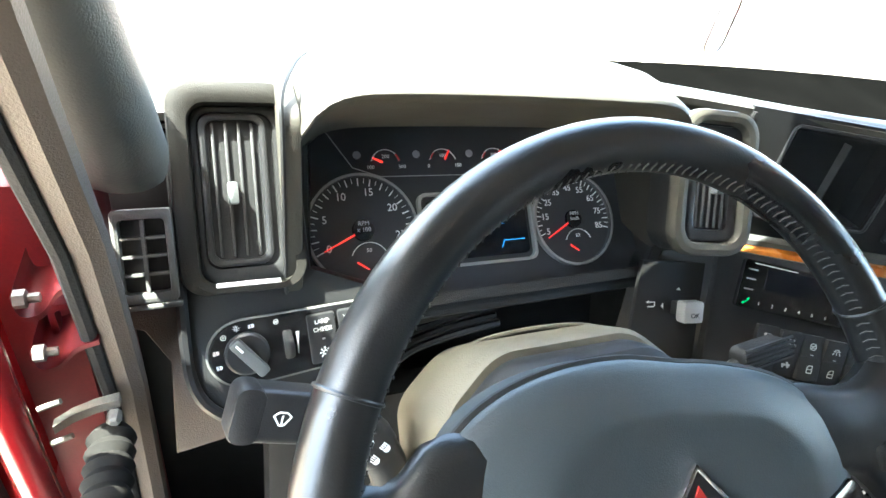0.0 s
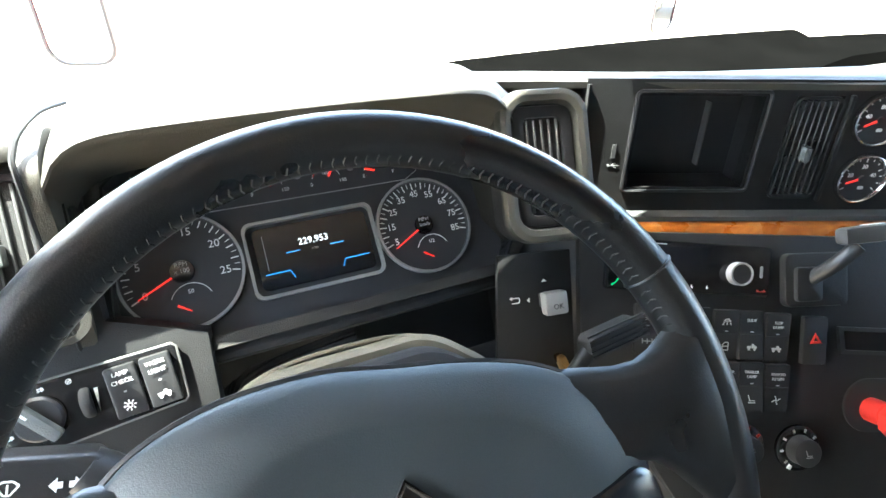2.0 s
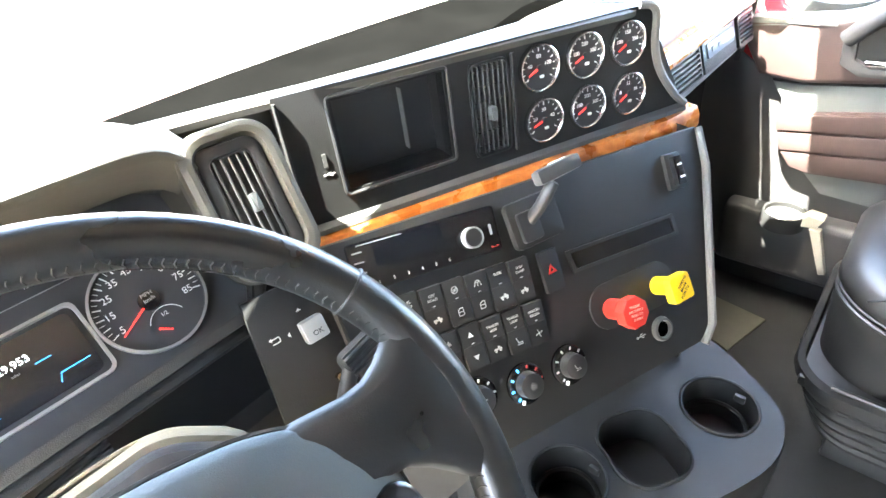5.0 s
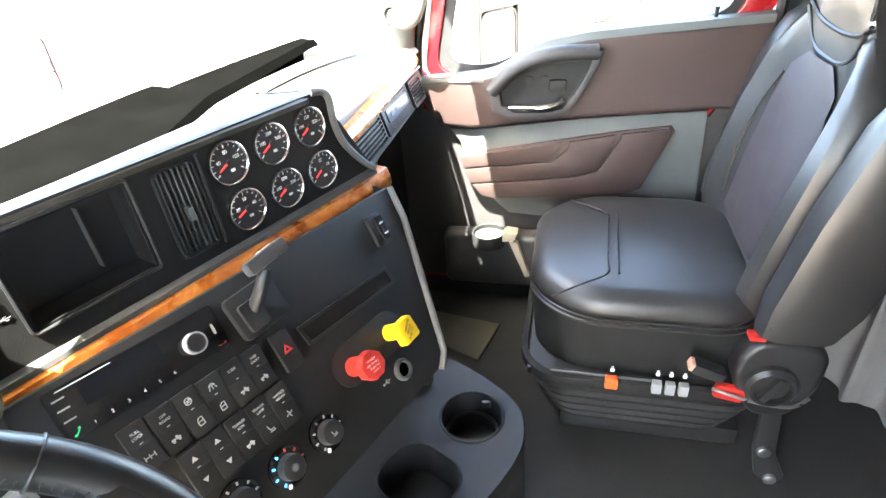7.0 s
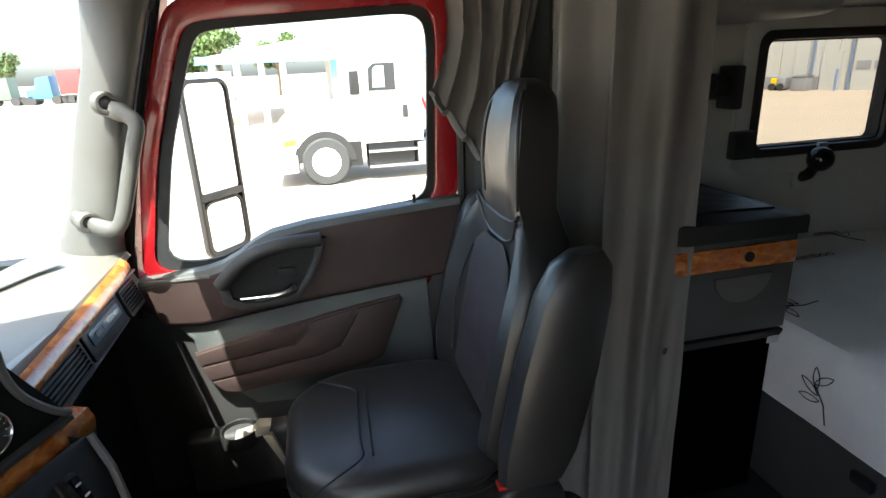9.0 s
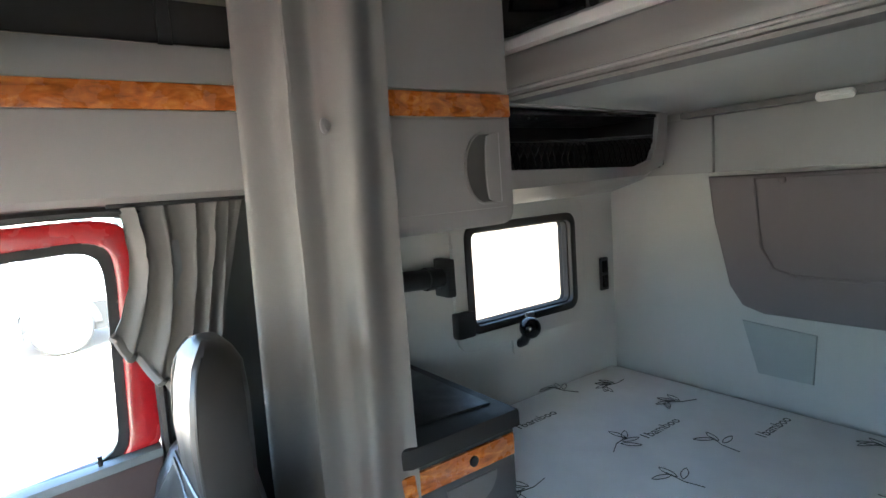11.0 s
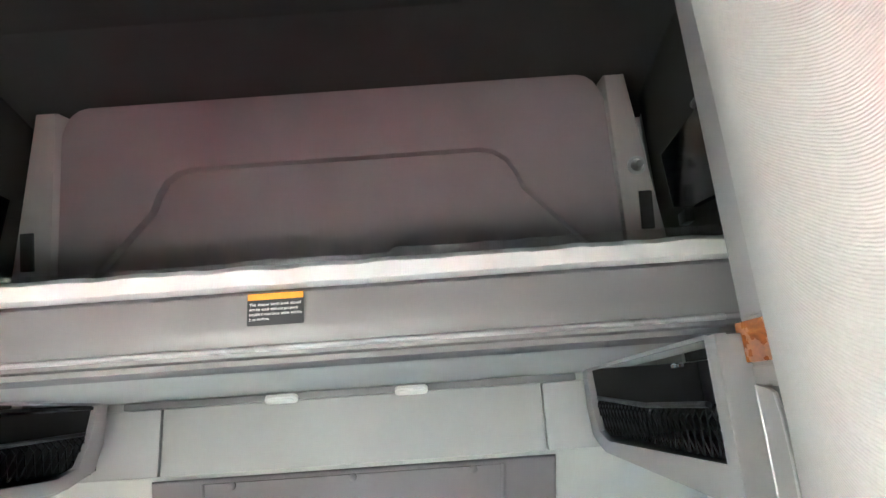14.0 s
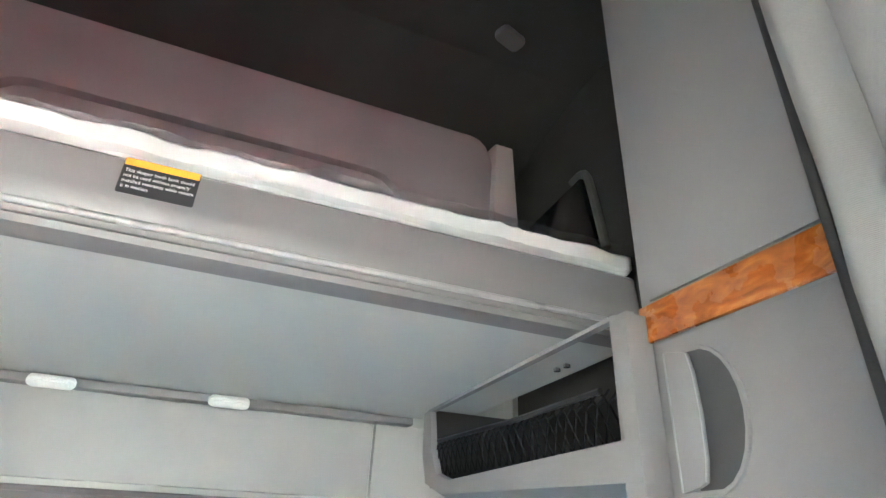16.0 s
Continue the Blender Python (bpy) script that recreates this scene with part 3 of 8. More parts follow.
fb, fz = fn.new("ShaderNodeBump"), fn.new("ShaderNodeTexNoise")
fz.inputs["Scale"].default_value, fz.inputs["Detail"].default_value, fz.inputs["Distortion"].default_value = 45, 4, 1.5
fb.inputs["Strength"].default_value, fb.inputs["Distance"].default_value = 1.0, 0.02
fl.new(fz.outputs["Fac"], fb.inputs["Height"])
fl.new(fb.outputs["Normal"], gl_.inputs["Normal"])
fl.new(tr_.outputs["BSDF"], mx_.inputs[1])
fl.new(gl_.outputs["BSDF"], mx_.inputs[2])
fl.new(mx_.outputs["Shader"], fn["Material Output"].inputs["Surface"])
rows = []
for i in range(201):
    x = -0.920 + 1.78 * i / 200
    f = lambda k, s: noise.noise(Vector((x * s, k * 2.7, 1.3)))
    lift = 0.006 + 0.025 * max(0, f(9, 2.5)) + (0.022 if x < -0.25 else 0.004)
    rows.append([(x, -1.316 + 0.004 * f(0, 30), 2.213 + 0.010 * f(1, 9) + 0.005 * f(8, 30)), (x, -1.309 + 0.005 * f(2, 30), 2.228 + 0.005 * f(3, 25)), (x, -1.308 + 0.007 * f(4, 26), 2.256 + 0.006 * f(5, 20)), (x, -1.33 + 0.01 * f(6, 20), 2.272 + lift * 0.6), (x, -1.44, 2.276 + lift), (x, -1.7, 2.278 + 0.01 * f(7, 12))])
ob = solo("plastic_film", loft(B(), rows), FILM, "crinkled clear plastic film over the upper mattress", "plastic wrap", at=(0, -1.33, 2.23))

# bunk lamps on a rail where the underside meets the wall
solo("bunk_rail", box(B(), (-0.77, -2.279, 2.026), (0.77, -2.215, 2.050), bev=0.006), BUNK_GREY, "grey rail under the back of the upper bunk", "trim", kind="structure", at=(0, -2.24, 2.03))
for x in (0.23, -0.21):
    lamp = thing("bunk_light", (x, -2.235, 2.045), "small oval white light under the upper bunk", "light", "bunk lights")
    Mb = axes((x, -2.214, 2.036), (1, 0, 0), (0, -0.75, -0.66))
    part("bezel", prism(B(), rrect(0.112, 0.034, 0.016), 0.014, Mb, bev=0.004), WHITE_PLASTIC, lamp)
    part("lens", prism(B(), rrect(0.085, 0.020, 0.009), 0.004, Mb, bev=0.002, z0=0.014), WHITE_PLASTIC, lamp)

# ---- corner shelves over the windows ----
for s in (1, -1):
    sh = thing("corner_shelf", (s * 0.97, -1.7, 1.78), "grey corner shelf with a dark open bin", "shelf", "corner shelves")
    Ms = axes((0.775, 0, 0), (0, -1, 0), (0, 0, 1))
    y1 = 1.20 if s > 0 else 1.188
    outer = [(y1, 1.80), (1.98, 1.815), (2.10, 1.85), (2.135, 1.93), (2.14, 2.052), (y1, 2.068)]
    g = 0.05 if s > 0 else 0.036
    inner = [(y1 + g, 1.866), (1.93, 1.850), (2.02, 1.872), (2.060, 1.94), (2.085, 2.049), (y1 + g, 2.063)]
    fix = (lambda b: b) if s > 0 else mirror_x
    part("front_frame", fix(ring(B(), [(y, z) for y, z in outer], inner, 0.02, Ms, z0=-0.02, bev=0.006)), SLEEPER, sh)
    bm = loft(B(), [[(0.78, -y, z) for y, z in ((1.2, 1.80), (1.98, 1.815), (2.12, 1.87))], [(0.95, -y, z - 0.045) for y, z in ((1.2, 1.79), (2.0, 1.80), (2.22, 1.84))], [(1.164, -y, z - 0.05) for y, z in ((1.2, 1.79), (2.0, 1.79), (2.24, 1.80))]])
    part("underside", fix(bm), SLEEPER, sh)
    if s < 0:
        part("end_cheek", fix(box(B(), (0.777, -1.234, 1.78), (0.829, -1.189, 2.066), bev=0.004)), SLEEPER, sh)
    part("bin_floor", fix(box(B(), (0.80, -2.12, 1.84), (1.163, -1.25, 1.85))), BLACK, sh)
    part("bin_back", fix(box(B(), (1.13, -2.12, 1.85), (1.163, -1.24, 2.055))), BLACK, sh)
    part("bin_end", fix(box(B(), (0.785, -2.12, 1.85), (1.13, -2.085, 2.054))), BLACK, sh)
    net = B()
    for i in range(26):
        y = -1.24 - i * 0.032
        tube(net, [(0.80, y, 1.865), (0.79, y - 0.03, 1.93), (0.795, y - 0.06, 1.955)], 0.002, 4)
        tube(net, [(0.80, y - 0.06, 1.865), (0.79, y - 0.03, 1.93), (0.795, y, 1.955)], 0.002, 4)
    part("net", fix(net), FELT_NET, sh, "black elastic net")
    part("net_band", fix(tube(B(), [(0.79, -1.29, 1.955), (0.786, -1.6, 1.95), (0.80, -2.08, 1.965)], 0.006, 8)), BLACK, sh)
    if s > 0:
        # black plate added to darken the bin's top as shade under the bunk
        part("bin_top_shade", fix(box(B(), (0.786, -2.08, 2.036), (1.13, -1.245, 2.044))), BLACK, sh)
    for dy in (0.0, 0.035):
        part("hook", fix(lathe(B(), [(0.007, 0), (0.007, 0.006), (0.0, 0.01)], T(0.80, -1.40 - dy, 2.024), 12)), CHROME, sh)

# ---- tall wardrobe cabinets beside the bunk ----
for s in (1, -1):
    cab = thing("wardrobe_cabinet", (s * 0.95, -0.92, 1.70), "grey hanging cabinet with a burl wood strip and handle", "cabinet", "wardrobe cabinets")
    fix = (lambda b: b) if s > 0 else mirror_x
    xf = 0.74 if s > 0 else 0.83
    yb = -1.285 if s > 0 else -1.235
    plan = [(xf + 0.035, yb), (xf + 0.008, yb + 0.02), (xf, yb + 0.07), (xf, -0.66), (xf + 0.02, -0.62), (1.162, -0.62), (1.162, yb)]
    body = B()
    rows = []
    for z, k in ((1.698, 0.075), (1.702, 0.045), (1.712, 0.018), (1.732, 0.004), (1.755, 0.0), (3.12, 0.0)):
        rows.append([(min(x + k, 1.162), y, z) for x, y in plan])
    loft(body, rows, close=True, caps=True)
    part("body", fix(body), SLEEPER, cab)
    dr = box(B(), (xf - 0.009, yb + 0.055, 1.757), (xf - 0.001, -0.655, 2.012), bev=0.004)
    door = part("lower_door", fix(dr), SLEEPER, cab)
    part("wood_strip", fix(box(B(), (xf - 0.011, yb + 0.03, 2.018), (xf - 0.001, -0.65, 2.083), bev=0.003)), WOOD, cab, "glossy burl wood strip")
    part("upper_door", fix(box(B(), (xf - 0.009, yb + 0.055, 2.089), (xf - 0.001, -0.655, 3.05), bev=0.004)), SLEEPER, cab)
    Mh = axes((xf - 0.009, -1.125 if s > 0 else -1.080, 1.873 if s > 0 else 1.885), (0, -1, 0), (0, 0, 1))
    dshape = [(0.058, -0.104), (0.062, -0.098), (0.062, 0.098), (0.058, 0.104)] + [(0.020 - 0.075 * math.sin(radians(a)), 0.104 * math.cos(radians(a))) for a in range(10, 171, 16)]
    small = [(x * 0.88, y * 0.93) for x, y in dshape]
    part("handle_rim", fix(ring(B(), dshape, small, 0.006, Mh, bev=0.002)), SLEEPER, cab)
    # shallow dish coloured dark for the shade of a deeper recess
    part("shaded_recess_back", fix(loft(B(), [[Mh @ Vector((x * k, y * k, z)) for x, y in small] for k, z in ((1.0, 0.0045), (0.93, 0.0022), (0.80, 0.0012), (0.3, 0.0010))], close=True, caps=True)), LEDGE, cab)
    fin = [(0.060, 0.100), (0.060, -0.100), (0.030, -0.094), (0.016, -0.088), (0.010, -0.06), (0.007, 0.0), (0.010, 0.06), (0.016, 0.088), (0.030, 0.094)]
    pull = part("handle", fix(prism(B(), fin, 0.006, Mh, bev=0.002, z0=0.016)), SLEEPER, cab, "flat grey pull plate over a rounded recess")
    part("handle_root", fix(prism(B(), [(0.046, -0.098), (0.060, -0.098), (0.060, 0.098), (0.046, 0.098)], 0.017, Mh)), SLEEPER, pull)
    part("bright_edge", fix(tube(B(), [Mh @ Vector((0.0605, y, 0.021)) for y in (-0.099, 0.0, 0.099)], 0.0022, 8)), SILVER, pull)
    part("bright_edge", fix(tube(B(), [Mh @ Vector((x, y, 0.0215)) for x, y in fin[3:8]], 0.0018, 8)), SILVER, pull)

# ---- lower bunk ----
lb = thing("lower_bunk", (0, -1.7, FZ), "grey lower bunk base", "bunk")
part("front_panel", box(B(), (-1.16, -1.16, FZ), (1.16, -1.12, 0.645), bev=0.006), NIGHT_GREY, lb)
part("deck", box(B(), (-1.163, -2.278, 0.605), (1.163, -1.125, 0.650), bev=0.004), DOOR_GREY, lb)
part("latch", box(B(), (0.30, -1.118, 0.575), (0.36, -1.10, 0.605), bev=0.005), BLACK, lb)
rows = []
for i in range(41):
    x = -1.14 + 2.28 * i / 40
    k = 0.004 * noise.noise(Vector((x * 5, 0, 4)))
    rows.append([(x, -1.11, 0.653), (x, -1.075 + k, 0.672), (x, -1.068 + k, 0.78), (x, -1.07 + k, 0.87 + k), (x, -1.095, 0.905 + k), (x, -1.15, 0.918 + 2 * k), (x, -1.7, 0.922 + k), (x, -2.2, 0.918), (x, -2.262, 0.90), (x, -2.27, 0.655)])
mattress = thing("lower_mattress", (0, -1.7, 0.653), "white knitted mattress with a printed bamboo pattern", "mattress")
part("ticking", loft(B(), rows, close=True, caps=True), BEDDING, mattress)


def sprig(M, parent, n, length):
    """A twig of slim outlined leaves, drawn flat on the cloth."""
    bm = B()
    tube(bm, [M @ Vector(p) for p in ((0, 0, 0), (length * 0.3, length * 0.06, 0), (length * 0.62, 0, 0))], 0.0016, 4)
    for i in range(n):
        a = radians(-70 + 140 * i / max(n - 1, 1)) + 0.2 * math.sin(i * 5.0)
        o = Vector((length * (0.35 + 0.09 * i), 0.0, 0))
        ln, wd = length * 0.36, length * 0.055
        c, s_ = math.cos(a), math.sin(a)
        pts = []
        for j in range(13):
            t = j / 12
            w = wd * math.sin(math.pi * t) ** 0.8
            pts.append((t * ln, w))
        loop = pts + [(x, -y) for x, y in pts[-2:0:-1]]
        tube(bm, [M @ (o + Vector((x * c - y * s_, x * s_ + y * c, 0))) for x, y in loop], 0.0014, 4, closed=True)
    return part("leaf_print", bm, PRINT, parent)


rng = random.Random(5)
k = 0
for ix in range(7):
    for iy in range(4):
        x, y = -1.0 + 0.33 * ix + rng.uniform(-0.05, 0.05), -1.27 - 0.27 * iy + rng.uniform(-0.04, 0.04)
        Mx = T(x, y, 0.9245) @ R("Z", rng.uniform(0, 360))
        if (ix + iy) % 3 == 1:
            text("1bamboo", 0.055, T(x, y, 0.9245) @ R("Z", 180 + rng.choice((0, 0, 90, 60))), PRINT, mattress, "word_print")
        else:
            sprig(Mx, mattress, rng.choice((3, 4, 5)), 0.19)
for x in (-0.6, -0.05, 0.42):
    sprig(axes((x, -1.0655, 0.70), (0.45, 0, 0.9), (-0.9, 0, 0.45)), mattress, 4, 0.17)

# ---- bedside cabinet ----
ns = thing("bedside_cabinet", (0.87, -0.88, FZ), "grey bedside cabinet with a burl wood drawer strip", "cabinet")
part("top", prism(B(), [(0.585, -1.09), (1.16, -1.09), (1.16, -0.68), (0.62, -0.68), (0.585, -0.74)], 0.05, T(0, 0, 1.165), bev=0.012), DASH, ns)
part("top_tray", prism(B(), [(0.66, -1.05), (1.15, -1.05), (1.15, -0.72), (0.70, -0.72)], 0.006, T(0, 0, 1.2145), bev=0.003), BLACK, ns)
part("body", box(B(), (0.605, -1.085, 0.89), (1.162, -0.68, 1.165), bev=0.008), NIGHT_GREY, ns)
part("wood_strip", box(B(), (0.594, -1.075, 1.085), (0.604, -0.69, 1.145), bev=0.003), WOOD, ns, "burl wood strip")
part("keyhole", lathe(B(), [(0.014, 0), (0.014, 0.004), (0.010, 0.006), (0, 0.004)], axes((0.594, -0.93, 1.115), (0, -1, 0), (0, 0, 1)), 20), BLACK, ns)
half = [(-0.085, 0.0)] + [(-0.085 * math.cos(t), -0.075 * math.sin(t)) for t in [i * math.pi / 12 for i in range(1, 12)]] + [(0.085, 0.0)]
part("pull_pocket", prism(B(), half, 0.004, axes((0.605, -0.93, 1.06), (0, -1, 0), (0, 0, 1)), bev=0.003), TRIM, ns)
part("plinth", box(B(), (0.622, -1.064, FZ), (1.162, -0.69, 0.864)), FELT, ns)
part("latch", box(B(), (0.60, -1.075, 0.845), (0.66, -1.03, 0.878), bev=0.006), CHROME, ns)
part("rail", box(B(), (0.60, -1.08, 0.865), (0.69, -0.70, 0.886), bev=0.004), BLACK, ns)

# ---- sleeper window and fittings ----
win = thing("window_1", (1.165, -1.685, 1.262), "small sleeper side window with a dark rubber frame", "window", kind="structure")
Mw = axes((1.164, -1.685, 1.461), (0, -1, 0), (0, 0, 1))
part("window_frame", ring(B(), rrect(0.62, 0.43, 0.05), rrect(0.555, 0.365, 0.03), 0.022, Mw, bev=0.007), BLACK, win)
part("gasket", ring(B(), rrect(0.575, 0.385, 0.03), rrect(0.545, 0.355, 0.025), 0.05, Mw, z0=-0.05), RUBBER, win)
ob = part("pane", sheet(B(), rrect(0.57, 0.38, 0.03), Mw @ T(0, 0, -0.03)), TINTED, win)
ob.visible_shadow = False
part("latch", box(B(), (-0.02, -0.195, 0.02), (0.02, -0.175, 0.035), Mw, bev=0.003), SILVER, win)
sur = ring(B(), rrect(0.74, 0.56, 0.07), rrect(0.62, 0.43, 0.05), 0.016, Mw, z0=0.0, bev=0.007)
solo("window_surround", sur, WALL, "pale raised moulding round the sleeper window", "trim", kind="structure", at=(1.164, -1.685, 1.18))

rl = thing("reading_lamp", (1.16, -1.62, 1.17), "black ball shaped reading lamp under the window", "lamp")
part("base_plate", prism(B(), rrect(0.075, 0.10, 0.02), 0.012, axes((1.164, -1.635, 1.165), (0, -1, 0), (0, 0, 1)), bev=0.005), WALL, rl)
part("stem", tube(B(), [(1.155, -1.635, 1.16), (1.125, -1.635, 1.175), (1.11, -1.635, 1.20)], 0.020, 12), BLACK, rl)
bm = B()
bmesh.ops.create_uvsphere(bm, u_segments=24, v_segments=14, radius=0.044)
bm.transform(T(1.09, -1.637, 1.235))
part("head", bm, GLOSS, rl)
sw = thing("wall_switch", (1.16, -2.20, 1.30), "black rocker switch plate on the sleeper wall", "switch")
Msw = axes((1.164, -2.20, 1.365), (0, -1, 0), (0, 0, 1))
part("plate", prism(B(), rrect(0.055, 0.155, 0.008), 0.010, Msw, bev=0.004), BLACK, sw)
for y in (-0.035, 0.035):
    part("rocker", prism(B(), rrect(0.034, 0.055, 0.004, 3, 0, y), 0.006, Msw, bev=0.003, z0=0.010), GLOSS, sw)
br = thing("wall_bracket", (1.16, -1.2, 1.45), "dark swivel bracket arm on the sleeper wall", "bracket")
part("wall_plate", box(B(), (1.075, -1.270, 1.43), (1.163, -1.235, 1.57), bev=0.008), BLACK, br)
part("arm", tube(B(), [(1.12, -1.24, 1.502), (1.112, -1.10, 1.512), (1.10, -0.93, 1.520)], 0.036, 16), BLACK, br)
part("collar", tube(B(), [(1.118, -1.20, 1.505), (1.116, -1.165, 1.507)], 0.042, 16), BLACK, br)
bx = box(B(), (1.12, -1.385, 1.25), (1.163, -1.30, 1.35), bev=0.01)
solo("control_box", bx, BLACK, "small black control box on the sleeper wall", "control box", at=(1.14, -1.34, 1.25))
for s in (1, -1):
    sc = thing("bunk_end_panel", (s * 1.12, -1.85, 2.5), "black panel with pale edge beside the upper bunk", "panel", "bunk end panels")
    fix = (lambda b: b) if s > 0 else mirror_x
    Mt = axes((1.139, 0, 0), (0, -1, 0), (0, 0, 1))
    quad = [(1.72, 2.77), (2.04, 2.75), (2.02, 2.55), (1.90, 2.51), (1.66, 2.48)]
    part("panel", fix(prism(B(), quad, 0.025, Mt, bev=0.008)), GLOSS, sc)
    if s < 0:
        part("edge", fix(tube(B(), curve_points([Mt @ Vector(p) for p in ((1.78, 2.79, 0.01), (1.71, 2.785, 0.012), (1.68, 2.70, 0.012), (1.64, 2.48, 0.012))], 5), 0.014, 8)), PILLAR, sc)
    part("tab", fix(box(B(), (1.93, 2.475, 0.0), (1.985, 2.515, 0.03), Mt, bev=0.005)), BLACK, sc)

# ---- curtains ----
def curtain(path, z0, z1, folds, depth, thick, seed, wrinkle=0.010):
    """A hanging cloth: folds along a line in plan, swaying a little with height."""
    cp = curve_points([(x, y, 0) for x, y in path], 24)
    n, rows = len(cp), []
    for iz in range(58):
        t = iz / 57
        row = []
        for side in (1, -1):
            for i in (range(n) if side > 0 else range(n - 1, -1, -1)):
                d = (cp[min(i + 1, n - 1)] - cp[max(i - 1, 0)]).normalized()
                nn = Vector((-d.y, d.x, 0))
                a = i / (n - 1)
                f = a * folds * 2 * math.pi + 1.3 * math.sin(a * 9 + seed) + 0.5 * math.sin(3 * t + seed)
                w = depth * math.sin(f + 0.75 * math.cos(f)) * (0.75 + 0.5 * noise.noise(Vector((a * 5, t * 1.5, seed))))
                w += wrinkle * noise.noise(Vector((a * 12 - t * 10, t * 16 + a * 5, seed + 5))) * (0.5 + noise.noise(Vector((a * 3, t * 4, seed + 9))))
                p = cp[i] + nn * (w + side * thick / 2)
                row.append((p.x, p.y, z0 + (z1 - z0) * t))
        rows.append(row)
    return loft(B(), rows, close=True, caps=True)


cu = thing("privacy_curtain", (0.66, -0.6, 0.37), "grey sleeper curtain gathered in soft folds behind the passenger seat", "curtain", "sleeper curtains")
part("cloth", curtain([(0.89, -0.50), (0.77, -0.50), (0.643, -0.57), (0.583, -0.66), (0.573, -0.76)], 0.352, 3.14, 3.6, 0.034, 0.012, 2.0), CURTAIN, cu)
part("snap_button", lathe(B(), [(0.016, 0), (0.017, 0.004), (0.012, 0.010), (0, 0.012)], axes((0.597, -0.60, 1.975), (0.6, -0.8, 0), (0, 0, 1)), 18), GREY_PLASTIC, cu)
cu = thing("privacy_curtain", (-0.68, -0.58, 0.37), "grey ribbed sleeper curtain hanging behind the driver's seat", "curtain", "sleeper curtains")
part("cloth", curtain([(-0.96, -0.46), (-0.80, -0.44), (-0.64, -0.44), (-0.535, -0.465), (-0.515, -0.53), (-0.58, -0.65), (-0.655, -0.742)], 0.352, 3.14, 3.2, 0.020, 0.012, 4.0), LIT_RIB_CURTAIN, cu)
part("snap_button", lathe(B(), [(0.009, 0), (0.010, 0.003), (0.007, 0.006), (0, 0.007)], axes((-0.520, -0.485, 1.935), (0.2, 0.97, 0), (0, 0, 1)), 18), GREY_PLASTIC, cu)

# black edge post where the driver's curtain ends
bm = tube(B(), [(-0.655, -0.768, 0.37), (-0.655, -0.768, 1.8), (-0.655, -0.768, 3.14)], 0.0065, 10, flat=0.7)
solo("curtain_edge", bm, RUBBER, "black rubber edge strip beside the driver's curtain", "trim", kind="structure", at=(-0.655, -0.765, 0.37))

# ---- cab shell ----
# roof over the windscreen and the front bulkhead
bm = loft(B(), [[(-1.02, y, z) for y, z in ((0.50, 1.80), (0.36, 1.83), (0.24, 1.86), (0.18, 1.92))], [(1.02, y, z) for y, z in ((0.50, 1.80), (0.36, 1.83), (0.24, 1.86), (0.18, 1.92))]])
solo("ceiling_front", bm, BEIGE, "beige cloth headliner over the windscreen", "ceiling", kind="structure")
bm = box(B(), (-1.22, 0.50, 1.80), (1.22, 0.585, 3.22))
box(bm, (-1.22, -0.02, 1.90), (-1.165, 0.5, 3.15))
# unseen rail boxes added over the driver to keep sun off the wheel
box(bm, (-1.22, 0.20, 1.79), (-0.985, 0.78, 1.90))
box(bm, (-1.165, -0.02, 1.84), (-0.985, 0.20, 1.90))
box(bm, (-0.985, 0.50, 1.785), (-0.84, 0.64, 1.90))
box(bm, (1.165, -0.56, 1.84), (1.22, 0.5, 3.15))
box(bm, (-1.22, -0.56, 1.90), (-1.165, -0.02, 3.15))
solo("wall_front", bm, SLEEPER, "grey front bulkhead over the windscreen with added sun-blocking rails", "wall", kind="structure")
bm = box(B(), (-1.08, 0.98, FZ), (1.08, 1.02, 1.16))
box(bm, (-1.08, 0.86, 1.04), (1.08, 0.979, 1.06))
solo("wall_sill", box(B(), (0.995, -0.29, FZ - 0.04), (1.06, 0.70, 0.45), bev=0.01), RUBBER, "black sill plate under the passenger door", "sill", kind="structure", at=(1.03, 0.2, FZ))
solo("wall_under_dash", bm, BLACK, "black firewall under the dashboard", "wall", kind="structure")

for s in (1, -1):
    bm = box(B(), (1.0, 0.66, FZ), (1.06, 1.02, 1.18))
    solo("wall_kick_panel", bm if s > 0 else mirror_x(bm), DASH, "dark kick panel beside the footwell", "wall", "kick panels", "structure", at=(s * 1.03, 0.84, FZ))

# rear door posts
for s in (1, -1):
    fix = (lambda b: b) if s > 0 else mirror_x
    solo("door_post", fix(box(B(), (1.0, -0.56, FZ), (1.22, -0.285, 1.86), bev=0.02)), DOOR_GREY, "grey trimmed door post behind the door", "trim", "door posts", "structure", at=(s * 1.1, -0.42, FZ))
    solo("door_opening_trim", fix(tube(B(), curve_points([(0.985, -0.275, 0.60), (0.985, -0.28, 1.2), (0.985, -0.285, 1.75), (0.98, -0.25, 1.825), (0.97, 0.1, 1.825), (0.965, 0.38, 1.825), (0.965, 0.45, 1.76)], 6), 0.013, 8)), BLACK, "black rubber seal round the door opening", "seal", "door seals", "structure", at=(s * 0.98, 0, 0.6))

# overhead side panel above the passenger door
oh = thing("overhead_panel", (0.95, -0.3, 1.84), "grey panel with a burl wood strip over the passenger door", "panel", kind="structure")
part("lower_panel", loft(B(), [[(0.955, y, 1.845), (0.925, y, 1.86), (0.905, y, 1.95), (0.90, y, 2.045)] for y in (-0.62, -0.2, 0.49)]), SLEEPER, oh)
